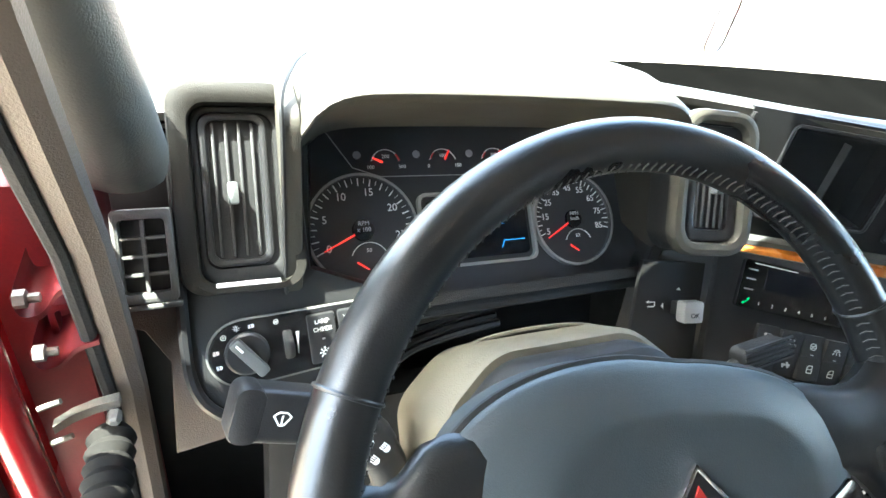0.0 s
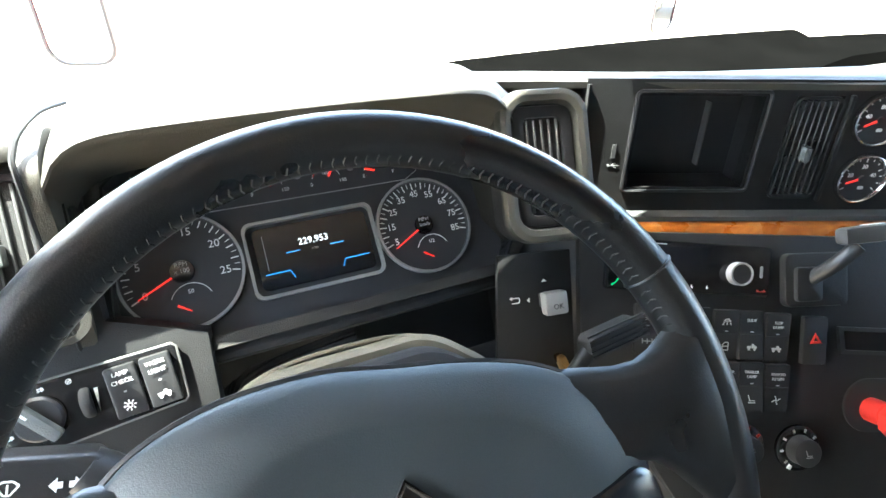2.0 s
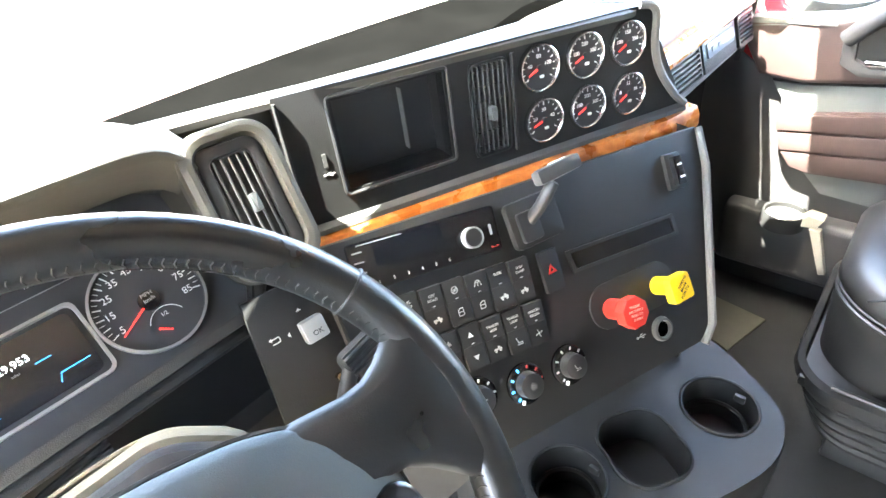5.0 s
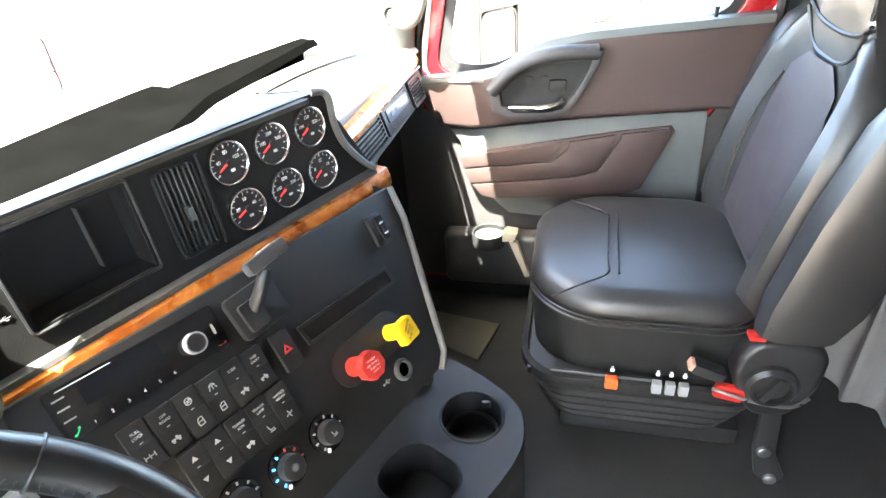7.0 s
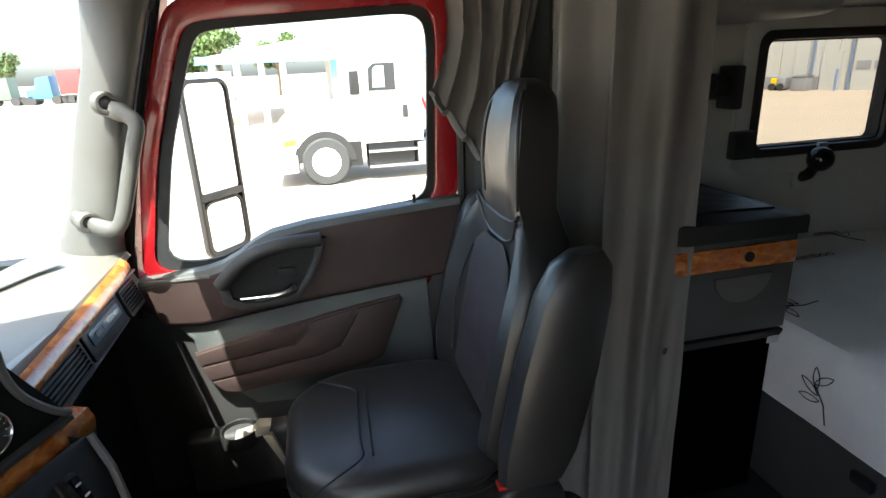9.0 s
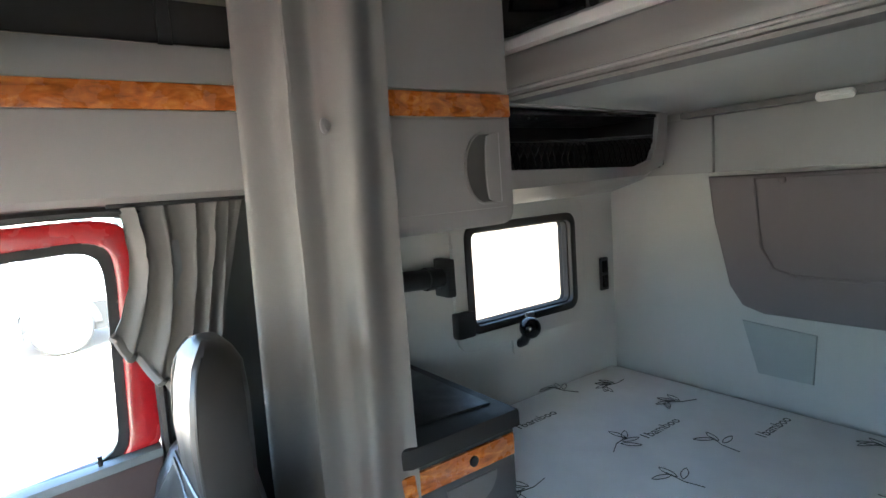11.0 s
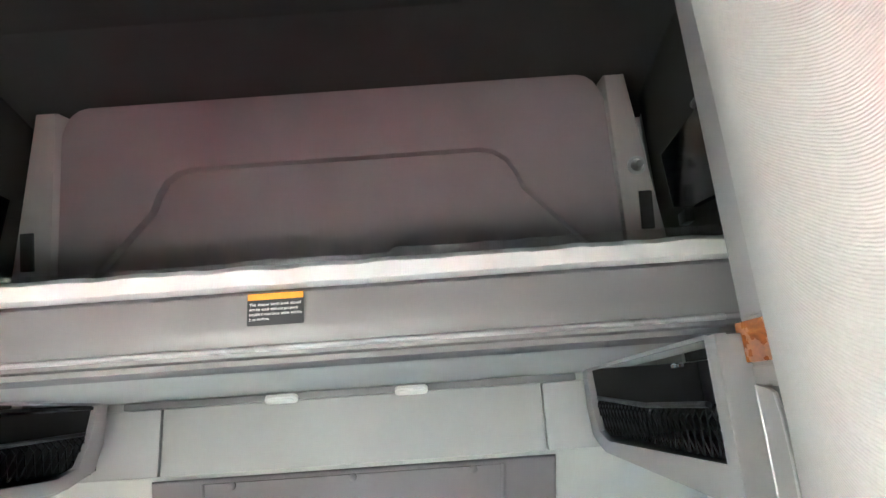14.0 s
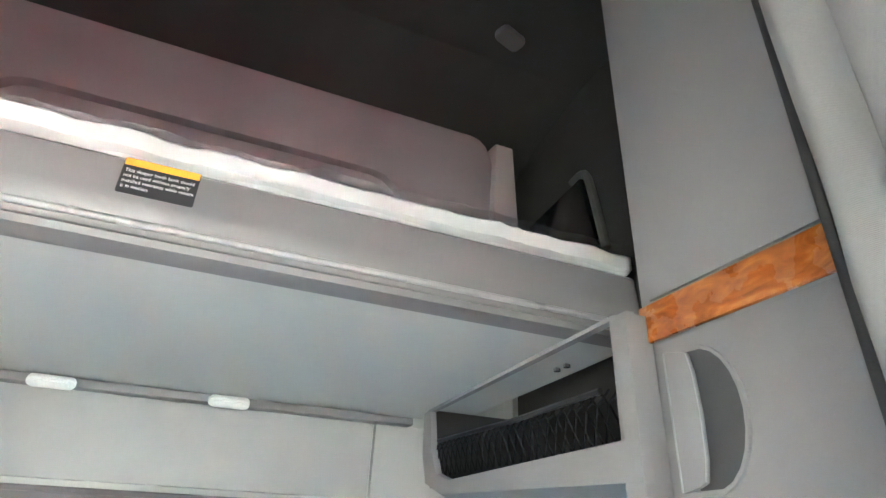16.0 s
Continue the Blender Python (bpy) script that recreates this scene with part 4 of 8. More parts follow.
part("wood_strip", box(B(), (0.892, -0.6, 2.048), (0.902, 0.49, 2.108), bev=0.003), WOOD, oh, "burl wood strip")
part("upper_panel", loft(B(), [[(0.90, y, 2.111), (0.897, y, 2.17), (0.91, y, 2.195), (0.96, y, 2.20)] for y in (-0.62, -0.2, 0.49)]), SLEEPER, oh)
part("net_back", box(B(), (1.12, -0.62, 2.2), (1.16, 0.49, 2.62)), BEIGE, oh)
part("net", box(B(), (0.955, -0.62, 2.21), (0.96, 0.49, 2.31)), BLACK, oh, "black storage net")
part("net_strap", box(B(), (0.945, -0.40, 2.19), (0.968, -0.37, 2.75), bev=0.004), BLACK, oh)
part("top_panel", box(B(), (0.96, -0.62, 2.62), (1.16, 0.49, 3.15), bev=0.02), SLEEPER, oh)

# front posts and grab handle
def post_section(c, rx, ry, tw):
    return [(c[0] + rx * math.cos(a) * math.cos(tw) - ry * math.sin(a) * math.sin(tw), c[1] + rx * math.cos(a) * math.sin(tw) + ry * math.sin(a) * math.cos(tw), c[2]) for a in [2 * math.pi * k / 20 for k in range(20)]]


for s in (1, -1):
    fix = (lambda b: b) if s > 0 else mirror_x
    rows = [post_section(c, rx, ry, -0.5) for c, rx, ry in (((0.975, 0.705, 1.12), 0.062, 0.085), ((0.97, 0.685, 1.24), 0.055, 0.085), ((0.965, 0.66, 1.30), 0.045, 0.075), ((0.955, 0.615, 1.46), 0.043, 0.07), ((0.945, 0.545, 1.66), 0.045, 0.07), ((0.935, 0.50, 1.82), 0.06, 0.085))]
    fp = thing("front_post", (s * 0.96, 0.62, 1.1), "light grey padded windscreen post", "trim", "windscreen posts", "structure")
    if s < 0:
        rows = [post_section(c, rx, ry, -0.4) for c, rx, ry in (((0.886, 0.748, 1.244), 0.016, 0.026), ((0.890, 0.740, 1.250), 0.030, 0.042), ((0.893, 0.728, 1.270), 0.036, 0.048), ((0.898, 0.710, 1.31), 0.037, 0.050), ((0.912, 0.662, 1.42), 0.038, 0.052), ((0.932, 0.585, 1.62), 0.040, 0.055), ((0.948, 0.505, 1.82), 0.05, 0.06))]
    part("cover", fix(loft(B(), rows, close=True, caps=True)), PILLAR, fp)
    part("red_edge", fix(loft(B(), [[(1.0, y, z), (1.045, y - 0.005, z), (1.045, y - 0.05, z), (0.995, y - 0.03, z)] for y, z in ((0.66, 1.0), (0.645, 1.2), (0.60, 1.4), (0.53, 1.62), (0.46, 1.82))], close=True, caps=True)), RED_PAINT, fp)
    part("seal", fix(tube(B(), [(0.988, y - 0.035, z) for y, z in ((0.66, 1.0), (0.645, 1.2), (0.60, 1.4), (0.53, 1.62), (0.46, 1.82))], 0.011, 8)), RUBBER, fp)

gh = thing("grab_handle", (0.89, 0.62, 1.29), "light grey grab handle on the windscreen post", "handle")
part("bar", tube(B(), curve_points([(0.925, 0.690, 1.302), (0.898, 0.655, 1.290), (0.870, 0.606, 1.280), (0.861, 0.580, 1.290), (0.857, 0.562, 1.325), (0.852, 0.535, 1.400), (0.847, 0.508, 1.475), (0.845, 0.495, 1.512), (0.850, 0.505, 1.532), (0.868, 0.540, 1.550), (0.89, 0.573, 1.563)], 6), lambda t: 0.0175 if 0.2 < t < 0.84 else 0.021, 14, flat=0.75), PILLAR, gh)
for p, d in (((0.902, 0.664, 1.296), (-0.75, -0.62, 0.1)), ((0.872, 0.563, 1.564), (-0.75, -0.62, 0.1))):
    d = Vector(d).normalized()
    Mb = axes(Vector(p) + d * 0.004, Vector((0.62, -0.75, 0)), Vector((0, 0, 1)))
    part("end_boss", lathe(B(), [(0.026, 0), (0.026, 0.016), (0.022, 0.022), (0.016, 0.022), (0.014, 0.014), (0, 0.014)], Mb, 20), PILLAR, gh)
    part("bolt", lathe(B(), [(0.0135, 0.0135), (0.0135, 0.018), (0.011, 0.02), (0, 0.02)], Mb, 12), BLACK, gh)

# windscreen, seal and header
def screen_row(k, inset=0.0):
    """One upright line of the curved windscreen; k runs from -1 to 1 across."""
    bow = 0.03 + 0.13 * (1 - k * k) + 0.02 * (1 - k ** 4)
    x = k * 0.955
    return [Vector((x, 0.75 + bow + 0.14 * (1 - t) - (0.355 - 0.06 * k * k) * t, 1.21 + 0.60 * t)) for t in [i / 8 for i in range(9)]]


ws = thing("windscreen", (0, 1.0, 1.2), "large curved clear windscreen", "windscreen", kind="structure")
bm = loft(B(), [screen_row(-1 + 2 * i / 24) for i in range(25)])
ob = part("pane", bm, GLASS, ws)
ob.visible_shadow = False
part("lower_seal", tube(B(), [screen_row(-1 + 2 * i / 24)[0] + Vector((0, 0, 0.005)) for i in range(25)], 0.009, 8), BLACK, ws)
part("dark_band", loft(B(), [[screen_row(-1 + 2 * i / 24)[0] + Vector((0, 0.006, 0)), screen_row(-1 + 2 * i / 24)[0].lerp(screen_row(-1 + 2 * i / 24)[1], 0.12) + Vector((0, 0.006, 0))] for i in range(25)]), BLACK, ws)
part("side_band", loft(B(), [[p + Vector((0, 0.006 + d, 0)) for p in screen_row(k)] for k, d in ((-1.0, 0.0), (-0.962, 0.0), (-0.962, 0.005), (-1.0, 0.005))], close=True), BLACK, ws)
part("header", loft(B(), [[screen_row(-1 + 2 * i / 24)[-1] + Vector((0, dy, dz)) for dy, dz in ((0.012, -0.004), (0.012, 0.03), (-0.20, 0.03), (-0.20, 0.0), (-0.03, -0.012))] for i in range(25)], close=True, caps=True), BEIGE, ws)

# ---- passenger door ----
door = thing("door_1", (1.0, 0.2, 0.5), "closed red passenger door with dark brown vinyl trim", "door", kind="structure")
MD = axes((0.975, 0, 0), (0, -1, 0), (0, 0, 1))
D = lambda pts: [(-y, z) for y, z in pts]
belt = [(0.66, 1.105), (0.43, 1.115), (0.39, 1.125), (0.343, 1.149), (0.30, 1.178), (0.257, 1.197), (0.158, 1.214), (0.012, 1.226), (-0.265, 1.245)]
part("skin", prism(B(), D([(0.69, 0.42), (0.68, 1.09)] + belt[1:] + [(-0.275, 0.42)]), 0.06, MD, z0=-0.075), RED_PAINT, door)
wf_o = D([(0.60, 1.10), (0.545, 1.42), (0.455, 1.70), (0.42, 1.775), (0.35, 1.80), (-0.20, 1.815), (-0.262, 1.79), (-0.272, 1.70), (-0.272, 1.235), (0.0, 1.21), (0.30, 1.16), (0.43, 1.105)])
wf_i = D([(0.565, 1.125), (0.50, 1.42), (0.412, 1.67), (0.385, 1.725), (0.34, 1.738), (-0.17, 1.765), (-0.213, 1.745), (-0.222, 1.69), (-0.20, 1.24), (0.0, 1.222), (0.30, 1.172), (0.43, 1.113)])
wf_o, wf_i = rounded(wf_o, 0.06), rounded(wf_i, 0.06)
part("window_frame", ring(B(), wf_o, wf_i, 0.05, MD, z0=-0.055, bev=0.008), RED_PAINT, door, "red painted window frame")
part("window_gasket", ring(B(), [(x + 0.0, y) for x, y in wf_i], [(x * 0.93 - 0.006, 1.45 + (y - 1.45) * 0.93) for x, y in wf_i], 0.016, MD, z0=-0.03), RUBBER, door)
ob = part("pane", sheet(B(), wf_i, MD @ T(0, 0, -0.04)), GLASS, door)
ob.visible_shadow = False
part("upper_trim", prism(B(), D([(0.615, 1.075), (0.60, 1.105)] + [(y, z) for y, z in belt[1:]] + [(-0.268, 1.21), (-0.268, 1.035), (-0.16, 1.03), (0.15, 1.008), (0.30, 0.992), (0.465, 0.973), (0.56, 0.984)]), 0.03, MD, bev=0.012, seg=3), DOOR_VINYL, door)
part("grey_frame", prism(B(), D([(0.53, 0.968), (0.46, 0.965), (0.15, 0.999), (-0.16, 1.022), (-0.175, 0.66), (0.36, 0.695), (0.40, 0.735), (0.46, 0.80), (0.495, 0.88), (0.50, 0.925)]), 0.012, MD, bev=0.006), DOOR_GREY, door)
part("lower_panel", prism(B(), D([(0.69, 1.07), (0.56, 0.985), (0.545, 0.973), (-0.17, 1.0), (-0.27, 1.2), (-0.27, 0.43), (0.69, 0.43)]), 0.008, MD, bev=0.003, z0=-0.014), DOOR_LOW, door)
low = D([(0.502, 0.887), (0.45, 0.90), (0.19, 0.943), (0.052, 0.967), (-0.075, 0.983), (-0.085, 0.97), (-0.017, 0.799), (0.03, 0.775), (0.40, 0.748), (0.445, 0.758)])
part("pocket_panel", prism(B(), low, 0.012, MD, bev=0.006, z0=0.012), DOOR_VINYL, door)
slats = (D([(0.497, 0.886), (0.45, 0.897), (0.205, 0.938), (0.205, 0.925), (0.245, 0.885), (0.28, 0.878), (0.492, 0.852)]),
         D([(0.489, 0.846), (0.285, 0.872), (0.235, 0.875), (0.192, 0.915), (0.187, 0.938), (0.068, 0.960), (0.065, 0.945), (0.115, 0.86), (0.16, 0.838), (0.472, 0.803)]),
         D([(0.468, 0.797), (0.165, 0.832), (0.105, 0.852), (0.052, 0.945), (0.05, 0.962), (-0.068, 0.978), (-0.072, 0.968), (-0.012, 0.806), (0.03, 0.783), (0.40, 0.755), (0.44, 0.763)]))
for p in slats:
    part("pad", prism(B(), p, 0.010, MD, bev=0.005, z0=0.024), DOOR_VINYL, door)
sc = D([(0.405, 1.076), (0.36, 1.125), (0.29, 1.165), (0.20, 1.183), (0.115, 1.187), (0.125, 1.15), (0.165, 1.07), (0.20, 1.022), (0.25, 1.008), (0.36, 1.008), (0.40, 1.03)])
part("pull_surround", ring(B(), sc, [(-0.265 + (x + 0.265) * 0.80, 1.087 + (y - 1.087) * 0.74) for x, y in sc], 0.022, MD, z0=0.028, bev=0.008), DOOR_LOW, door)
part("pull_bowl", prism(B(), [(-0.265 + (x + 0.265) * 0.82, 1.087 + (y - 1.087) * 0.76) for x, y in sc], 0.004, MD, z0=0.031), DASH, door)
part("pull_bar", tube(B(), curve_points([MD @ Vector(p) for p in ((-0.40, 1.085, 0.045), (-0.33, 1.155, 0.065), (-0.24, 1.185, 0.07), (-0.13, 1.185, 0.05))], 6), 0.019, 12), DOOR_LOW, door)
part("door_handle", tube(B(), curve_points([MD @ Vector(p) for p in ((-0.352, 1.041, 0.05), (-0.29, 1.044, 0.062), (-0.235, 1.05, 0.058), (-0.213, 1.06, 0.045))], 6), lambda t: 0.006 + 0.006 * t, 10), CHROME, door, "chrome door handle")
part("lock_lever", prism(B(), rrect(0.045, 0.03, 0.006, 3, -0.225, 1.098), 0.012, MD, bev=0.004, z0=0.035), DASH, door)
for x in (-0.30, -0.26):
    part("screw_cover", lathe(B(), [(0.013, 0), (0.013, 0.003), (0, 0.004)], MD @ T(x, 1.11, 0.035), 16), DASH, door)
pl = part("switch_plate", prism(B(), [(0.940, 0.425), (0.990, 0.425), (0.990, 0.575), (0.944, 0.575)], 0.008, T(0, 0, 1.106), bev=0.003), TRIM, door, "grey window switch plate")
for y, d in ((0.545, 0.010), (0.500, 0.022), (0.450, 0.010)):
    part("switch", box(B(), (0.952, y - d, 1.1135), (0.978, y + d, 1.1175), bev=0.0015), BLACK, pl)
part("belt_ledge", loft(B(), [[(0.945, y, z - 0.006), (0.95, y, z + 0.012), (0.975, y, z + 0.016), (1.01, y, z + 0.010)] for y, z in [(0.60, 1.10)] + belt[1:]]), DOOR_GREY, door)
part("lock_pin", lathe(B(), [(0.010, 0), (0.010, 0.006), (0.005, 0.008), (0.005, 0.03), (0.007, 0.036), (0, 0.037)], T(0.968, -0.138, 1.238), 14), BLACK, door)
part("map_pocket", box(B(), (0.90, -0.15, 0.46), (0.965, 0.56, 0.645), bev=0.02, seg=3), DOOR_LOW, door)
part("cup_recess", lathe(B(), [(0.046, 0), (0.046, 0.03), (0.050, 0.032), (0.052, 0.028), (0.052, -0.01)], T(0.905, 0.415, 0.628), 24), DASH, door)
part("inner_edge", box(B(), (0.975, -0.285, 0.45), (1.0, -0.262, 1.24), bev=0.006), RUBBER, door)

CREAM = mat("dusty_cream_plastic", (0.34, 0.30, 0.24), 0.6, var=0.15)
pc = thing("paper_cup_holder", (0.90, 0.37, 0.6), "cream plastic tray in the door cup recess", "tray")
part("tray", prism(B(), [(-0.43, 0.628), (-0.335, 0.642), (-0.325, 0.668), (-0.36, 0.672), (-0.375, 0.655), (-0.425, 0.645)], 0.04, axes((0.92, 0, 0), (0, -1, 0), (0, 0, 1)), bev=0.006), CREAM, pc)
part("leg", prism(B(), [(-0.35, 0.64), (-0.325, 0.64), (-0.285, 0.52), (-0.30, 0.515)], 0.02, axes((0.895, 0, 0), (0, -1, 0), (0, 0, 1)), bev=0.004), CREAM, pc)

# passenger mirror outside
mr = thing("side_mirror", (1.6, 0.5, 0.9), "tall white and black side mirror outside the passenger door", "mirror")
MM = axes((1.60, 0.47, 1.288), (0.80, -0.60, 0), (0.0, 0.0, 1))
SHELL_WHITE = mat("white_mirror_shell", (0.62, 0.62, 0.60), 0.4)
part("housing", prism(B(), rrect(0.225, 0.64, 0.05), 0.09, MM, bev=0.02, z0=-0.10), SHELL_WHITE, mr)
part("rim", ring(B(), rrect(0.215, 0.632, 0.045), rrect(0.186, 0.600, 0.032), 0.022, MM, z0=-0.01, bev=0.004), BLACK, mr)
part("glass", prism(B(), rrect(0.186, 0.375, 0.020, 4, 0, 0.113), 0.004, MM), MIRROR, mr)
part("divider", prism(B(), rrect(0.190, 0.026, 0.004, 2, 0, -0.088), 0.012, MM), BLACK, mr)
part("wide_glass", prism(B(), rrect(0.172, 0.180, 0.03, 4, 0, -0.203), 0.005, MM), MIRROR, mr)
part("wide_rim", ring(B(), rrect(0.186, 0.196, 0.034, 4, 0, -0.203), rrect(0.172, 0.180, 0.03, 4, 0, -0.203), 0.010, MM), BLACK, mr)
part("arm", tube(B(), [(1.05, 0.55, 0.95), (1.25, 0.53, 0.93), (1.55, 0.50, 0.92), (1.60, 0.50, 0.98)], 0.025, 10), BLACK, mr)

# side curtain at the passenger door window, its grey darkened for dim light
rows = []
for i in range(90):
    a = i / 89
    top, low_, row = Vector((0.955, -0.245 - 0.27 * a, 1.835)), Vector((0.925, -0.195 - 0.19 * a, 1.545 - 0.26 * a)), []
    for j in range(15):
        t = j / 14
        f = 2 * math.pi * (5.4 * a + 0.35 * math.sin(6 * a + 1)) - 2.2 * t
        d = (0.024 - 0.010 * t) * (0.7 + 0.8 * noise.noise(Vector((a * 5, t * 1.2, 3.0)))) * math.sin(f + 0.7 * math.cos(f))
        d += 0.010 * noise.noise(Vector((a * 9 + t * 4, t * 6, 8.0)))
        row.append(top.lerp(low_, t) + Vector((d, -0.035 * math.sin(math.pi * t) * (1 - a) + 0.3 * d, 0.012 * math.sin(f) * t)))
    rows.append(row)
sd = thing("window_curtain", (0.95, -0.35, 1.3), "grey side window curtain tied back to the door post", "curtain")
part("cloth", loft(B(), [[p for p in r] for r in rows] + [[p + Vector((0.006, 0, 0)) for p in r] for r in rows[::-1]]), DIM_CURTAIN, sd)
part("hem", tube(B(), [r[-1] for r in rows[::3]], 0.012, 8, flat=0.6), DIM_CURTAIN, sd)
part("rail", tube(B(), [(0.97, -0.22, 1.842), (0.97, -0.54, 1.842)], 0.008, 8), BLACK, sd)

# ---- passenger seat ----
CX = 0.625
seat = thing("passenger_seat", (CX, 0.0, FZ), "black leather air-ride passenger seat with a tall backrest", "seat")


def cushion(x0, x1, y0, y1, z0, z1, crown, r, bulge=0.0, corner=0.085):
    """A padded block with a crowned top and soft rounded sides."""
    rows = []
    prof = [(0.0, 0.0)] + [(0.0, 0.4), (0.0, 0.65), (0.06, 0.86), (0.2, 0.97), (0.42, 1.0)]
    for zi in range(14):
        t = zi / 13
        if t < 0.5:
            ins, z = 0.0 + 0.012 * (1 - t * 2), z0 + (z1 - z0 - r) * t * 2
        else:
            a = (t - 0.5) * math.pi
            ins, z = r * (1 - math.cos(a)), z1 - r + r * math.sin(a)
        hw, hd, rr = (x1 - x0) / 2 - ins, (y1 - y0) / 2 - ins, max(corner - ins * 0.3, 0.02)
        pts = [(x, y + (bulge * (1 - (x / hw) ** 2) if y > 0 else 0)) for x, y in rrect(2 * hw, 2 * hd, rr, 9)]
        rows.append([(CXX(x0, x1) + p[0], CXX(y0, y1) + p[1], z) for p in pts])
    c = Vector((CXX(x0, x1), CXX(y0, y1), 0))
    for k in (0.85, 0.6, 0.35, 0.12):
        rows.append([(c.x + (p[0] - c.x) * k, c.y + (p[1] - c.y) * k, z1 + crown * (1 - k * k)) for p in rows[13]])
    return loft(B(), rows, close=True, caps=True)


def CXX(a, b):
    return (a + b) / 2


part("cushion", cushion(CX - 0.25, CX + 0.235, -0.24, 0.226, 0.762, 0.835, 0.014, 0.048, 0.040, 0.135), LEATHER, seat)
for pts in ([(0.372, 0.205, 0.832), (0.40, 0.15, 0.845), (0.442, 0.093, 0.850), (0.50, 0.090, 0.852), (0.58, 0.088, 0.853), (0.65, 0.086, 0.852), (0.70, 0.085, 0.850), (0.745, 0.13, 0.845), (0.79, 0.175, 0.838)],
            [(0.442, 0.070, 0.850), (0.50, 0.068, 0.853), (0.58, 0.066, 0.854), (0.65, 0.064, 0.853), (0.70, 0.062, 0.850)]):
    part("seam", tube(B(), curve_points(pts, 6), 0.0024, 6), BLACK, seat)
part("lower_piping", tube(B(), [(CX - 0.0075 + x, y - 0.009 + (0.038 * (1 - (x / 0.246) ** 2) if y > 0 else 0), 0.766) for x, y in rrect(0.488, 0.464, 0.13, 9)], 0.0045, 6, closed=True), LEATHER, seat)
part("second_piping", tube(B(), [(CX - 0.0075 + x, y - 0.009 + (0.038 * (1 - (x / 0.246) ** 2) if y > 0 else 0), 0.778) for x, y in rrect(0.488, 0.464, 0.13, 9)], 0.0025, 6, closed=True), LEATHER, seat)
part("skirt", cushion(CX - 0.232, CX + 0.22, -0.25, 0.232, 0.60, 0.772, 0.0, 0.02, 0.03, 0.11), SEAT_CLOTH, seat, "black fabric skirt under the cushion")
part("seat_pan", box(B(), (CX - 0.238, -0.26, 0.585), (CX + 0.22, 0.255, 0.612), bev=0.012), BLACK, seat)
part("bellows_rim", loft(B(), [[(CX - 0.006 + x * f, y * f, z + 0.010 * (y / 0.27) ** 2) for x, y in rrect(0.51, 0.545, 0.09, 8)] for f, z in ((0.95, 0.612), (0.99, 0.606), (1.0, 0.592), (0.985, 0.578))], close=True), SEAT_CLOTH, seat, "black rubber rim of the bellows")
for i, (z, k) in enumerate(((0.560, 0.0), (0.527, 0.014), (0.493, 0.030), (0.459, 0.048), (0.427, 0.066))):
    pts = rrect(0.50 - 1.4 * k, 0.53 - 1.4 * k, 0.08, 8)
    part("bellows_fold", loft(B(), [[(CX + x * f, -0.005 + y * f, z + dz + 0.020 * (y / 0.26) ** 2) for x, y in pts] for f, dz in ((0.90, 0.020), (0.97, 0.013), (1.0, 0.003), (0.99, -0.006), (0.92, -0.015), (0.88, -0.018))], close=True, caps=True), SEAT_CLOTH, seat)
part("floor_plate", box(B(), (CX - 0.17, -0.25, FZ + 0.001), (CX + 0.17, 0.17, 0.405), bev=0.008), BLACK, seat)
part("slide_rail", tube(B(), [(CX - 0.25, -0.02, 0.622), (CX - 0.25, 0.20, 0.625)], 0.005, 8), BLACK, seat)
part("slide_lever", tube(B(), curve_points([(CX - 0.20, 0.20, 0.60), (CX - 0.20, 0.25, 0.605), (CX - 0.13, 0.27, 0.61)], 5), 0.006, 8), BLACK, seat)
part("height_tab", box(B(), (CX - 0.272, 0.055, 0.602), (CX - 0.255, 0.082, 0.632), bev=0.004), ORANGE_PLASTIC, seat, "orange seat control tab")
for y in (-0.025, -0.052, -0.079):
    part("lumbar_tab", box(B(), (CX - 0.272, y - 0.010, 0.602), (CX - 0.255, y + 0.010, 0.632), bev=0.004), GREY_PLASTIC, seat, "grey seat control tab")
for y in (0.068, -0.025, -0.052, -0.079):
    part("tab_symbol", glyph("person", axes((CX - 0.2565, y, 0.650), (0, -1, 0), (0, 0, 1)), 0.018), WHITE_PRINT, seat)
part("recline_tab", prism(B(), rrect(0.06, 0.035, 0.008), 0.014, axes((CX - 0.262, -0.165, 0.628), (0, -1, -0.2), (0, -0.2, 1)), bev=0.004), RED_PLASTIC, seat, "red recline lever")
MS = axes((CX - 0.225, 0, 0), (0, -1, 0), (0, 0, 1))
hubc = part("recline_housing", prism(B(), rounded([(0.165, 0.655), (0.160, 0.715), (0.190, 0.770), (0.290, 0.775), (0.325, 0.745), (0.320, 0.650), (0.285, 0.575), (0.215, 0.570)], 0.03), 0.05, MS, bev=0.014, seg=3), BLACK, seat, "black plastic recliner housing")
part("cap", lathe(B(), [(0.050, 0.048), (0.050, 0.062), (0.042, 0.070), (0.036, 0.070), (0.034, 0.058), (0.0, 0.058)], MS @ T(0.232, 0.668, 0), 24), BLACK, hubc)
part("cap_ridge", box(B(), (-0.008, -0.034, 0.056), (0.008, 0.034, 0.072), MS @ T(0.232, 0.668, 0) @ R("Z", -25), bev=0.004), BLACK, hubc)
part("rod", tube(B(), curve_points([MS @ Vector(p) for p in ((0.13, 0.640, 0.05), (0.20, 0.628, 0.062), (0.275, 0.622, 0.062), (0.31, 0.640, 0.05))], 5), 0.004, 8), STEEL, hubc)
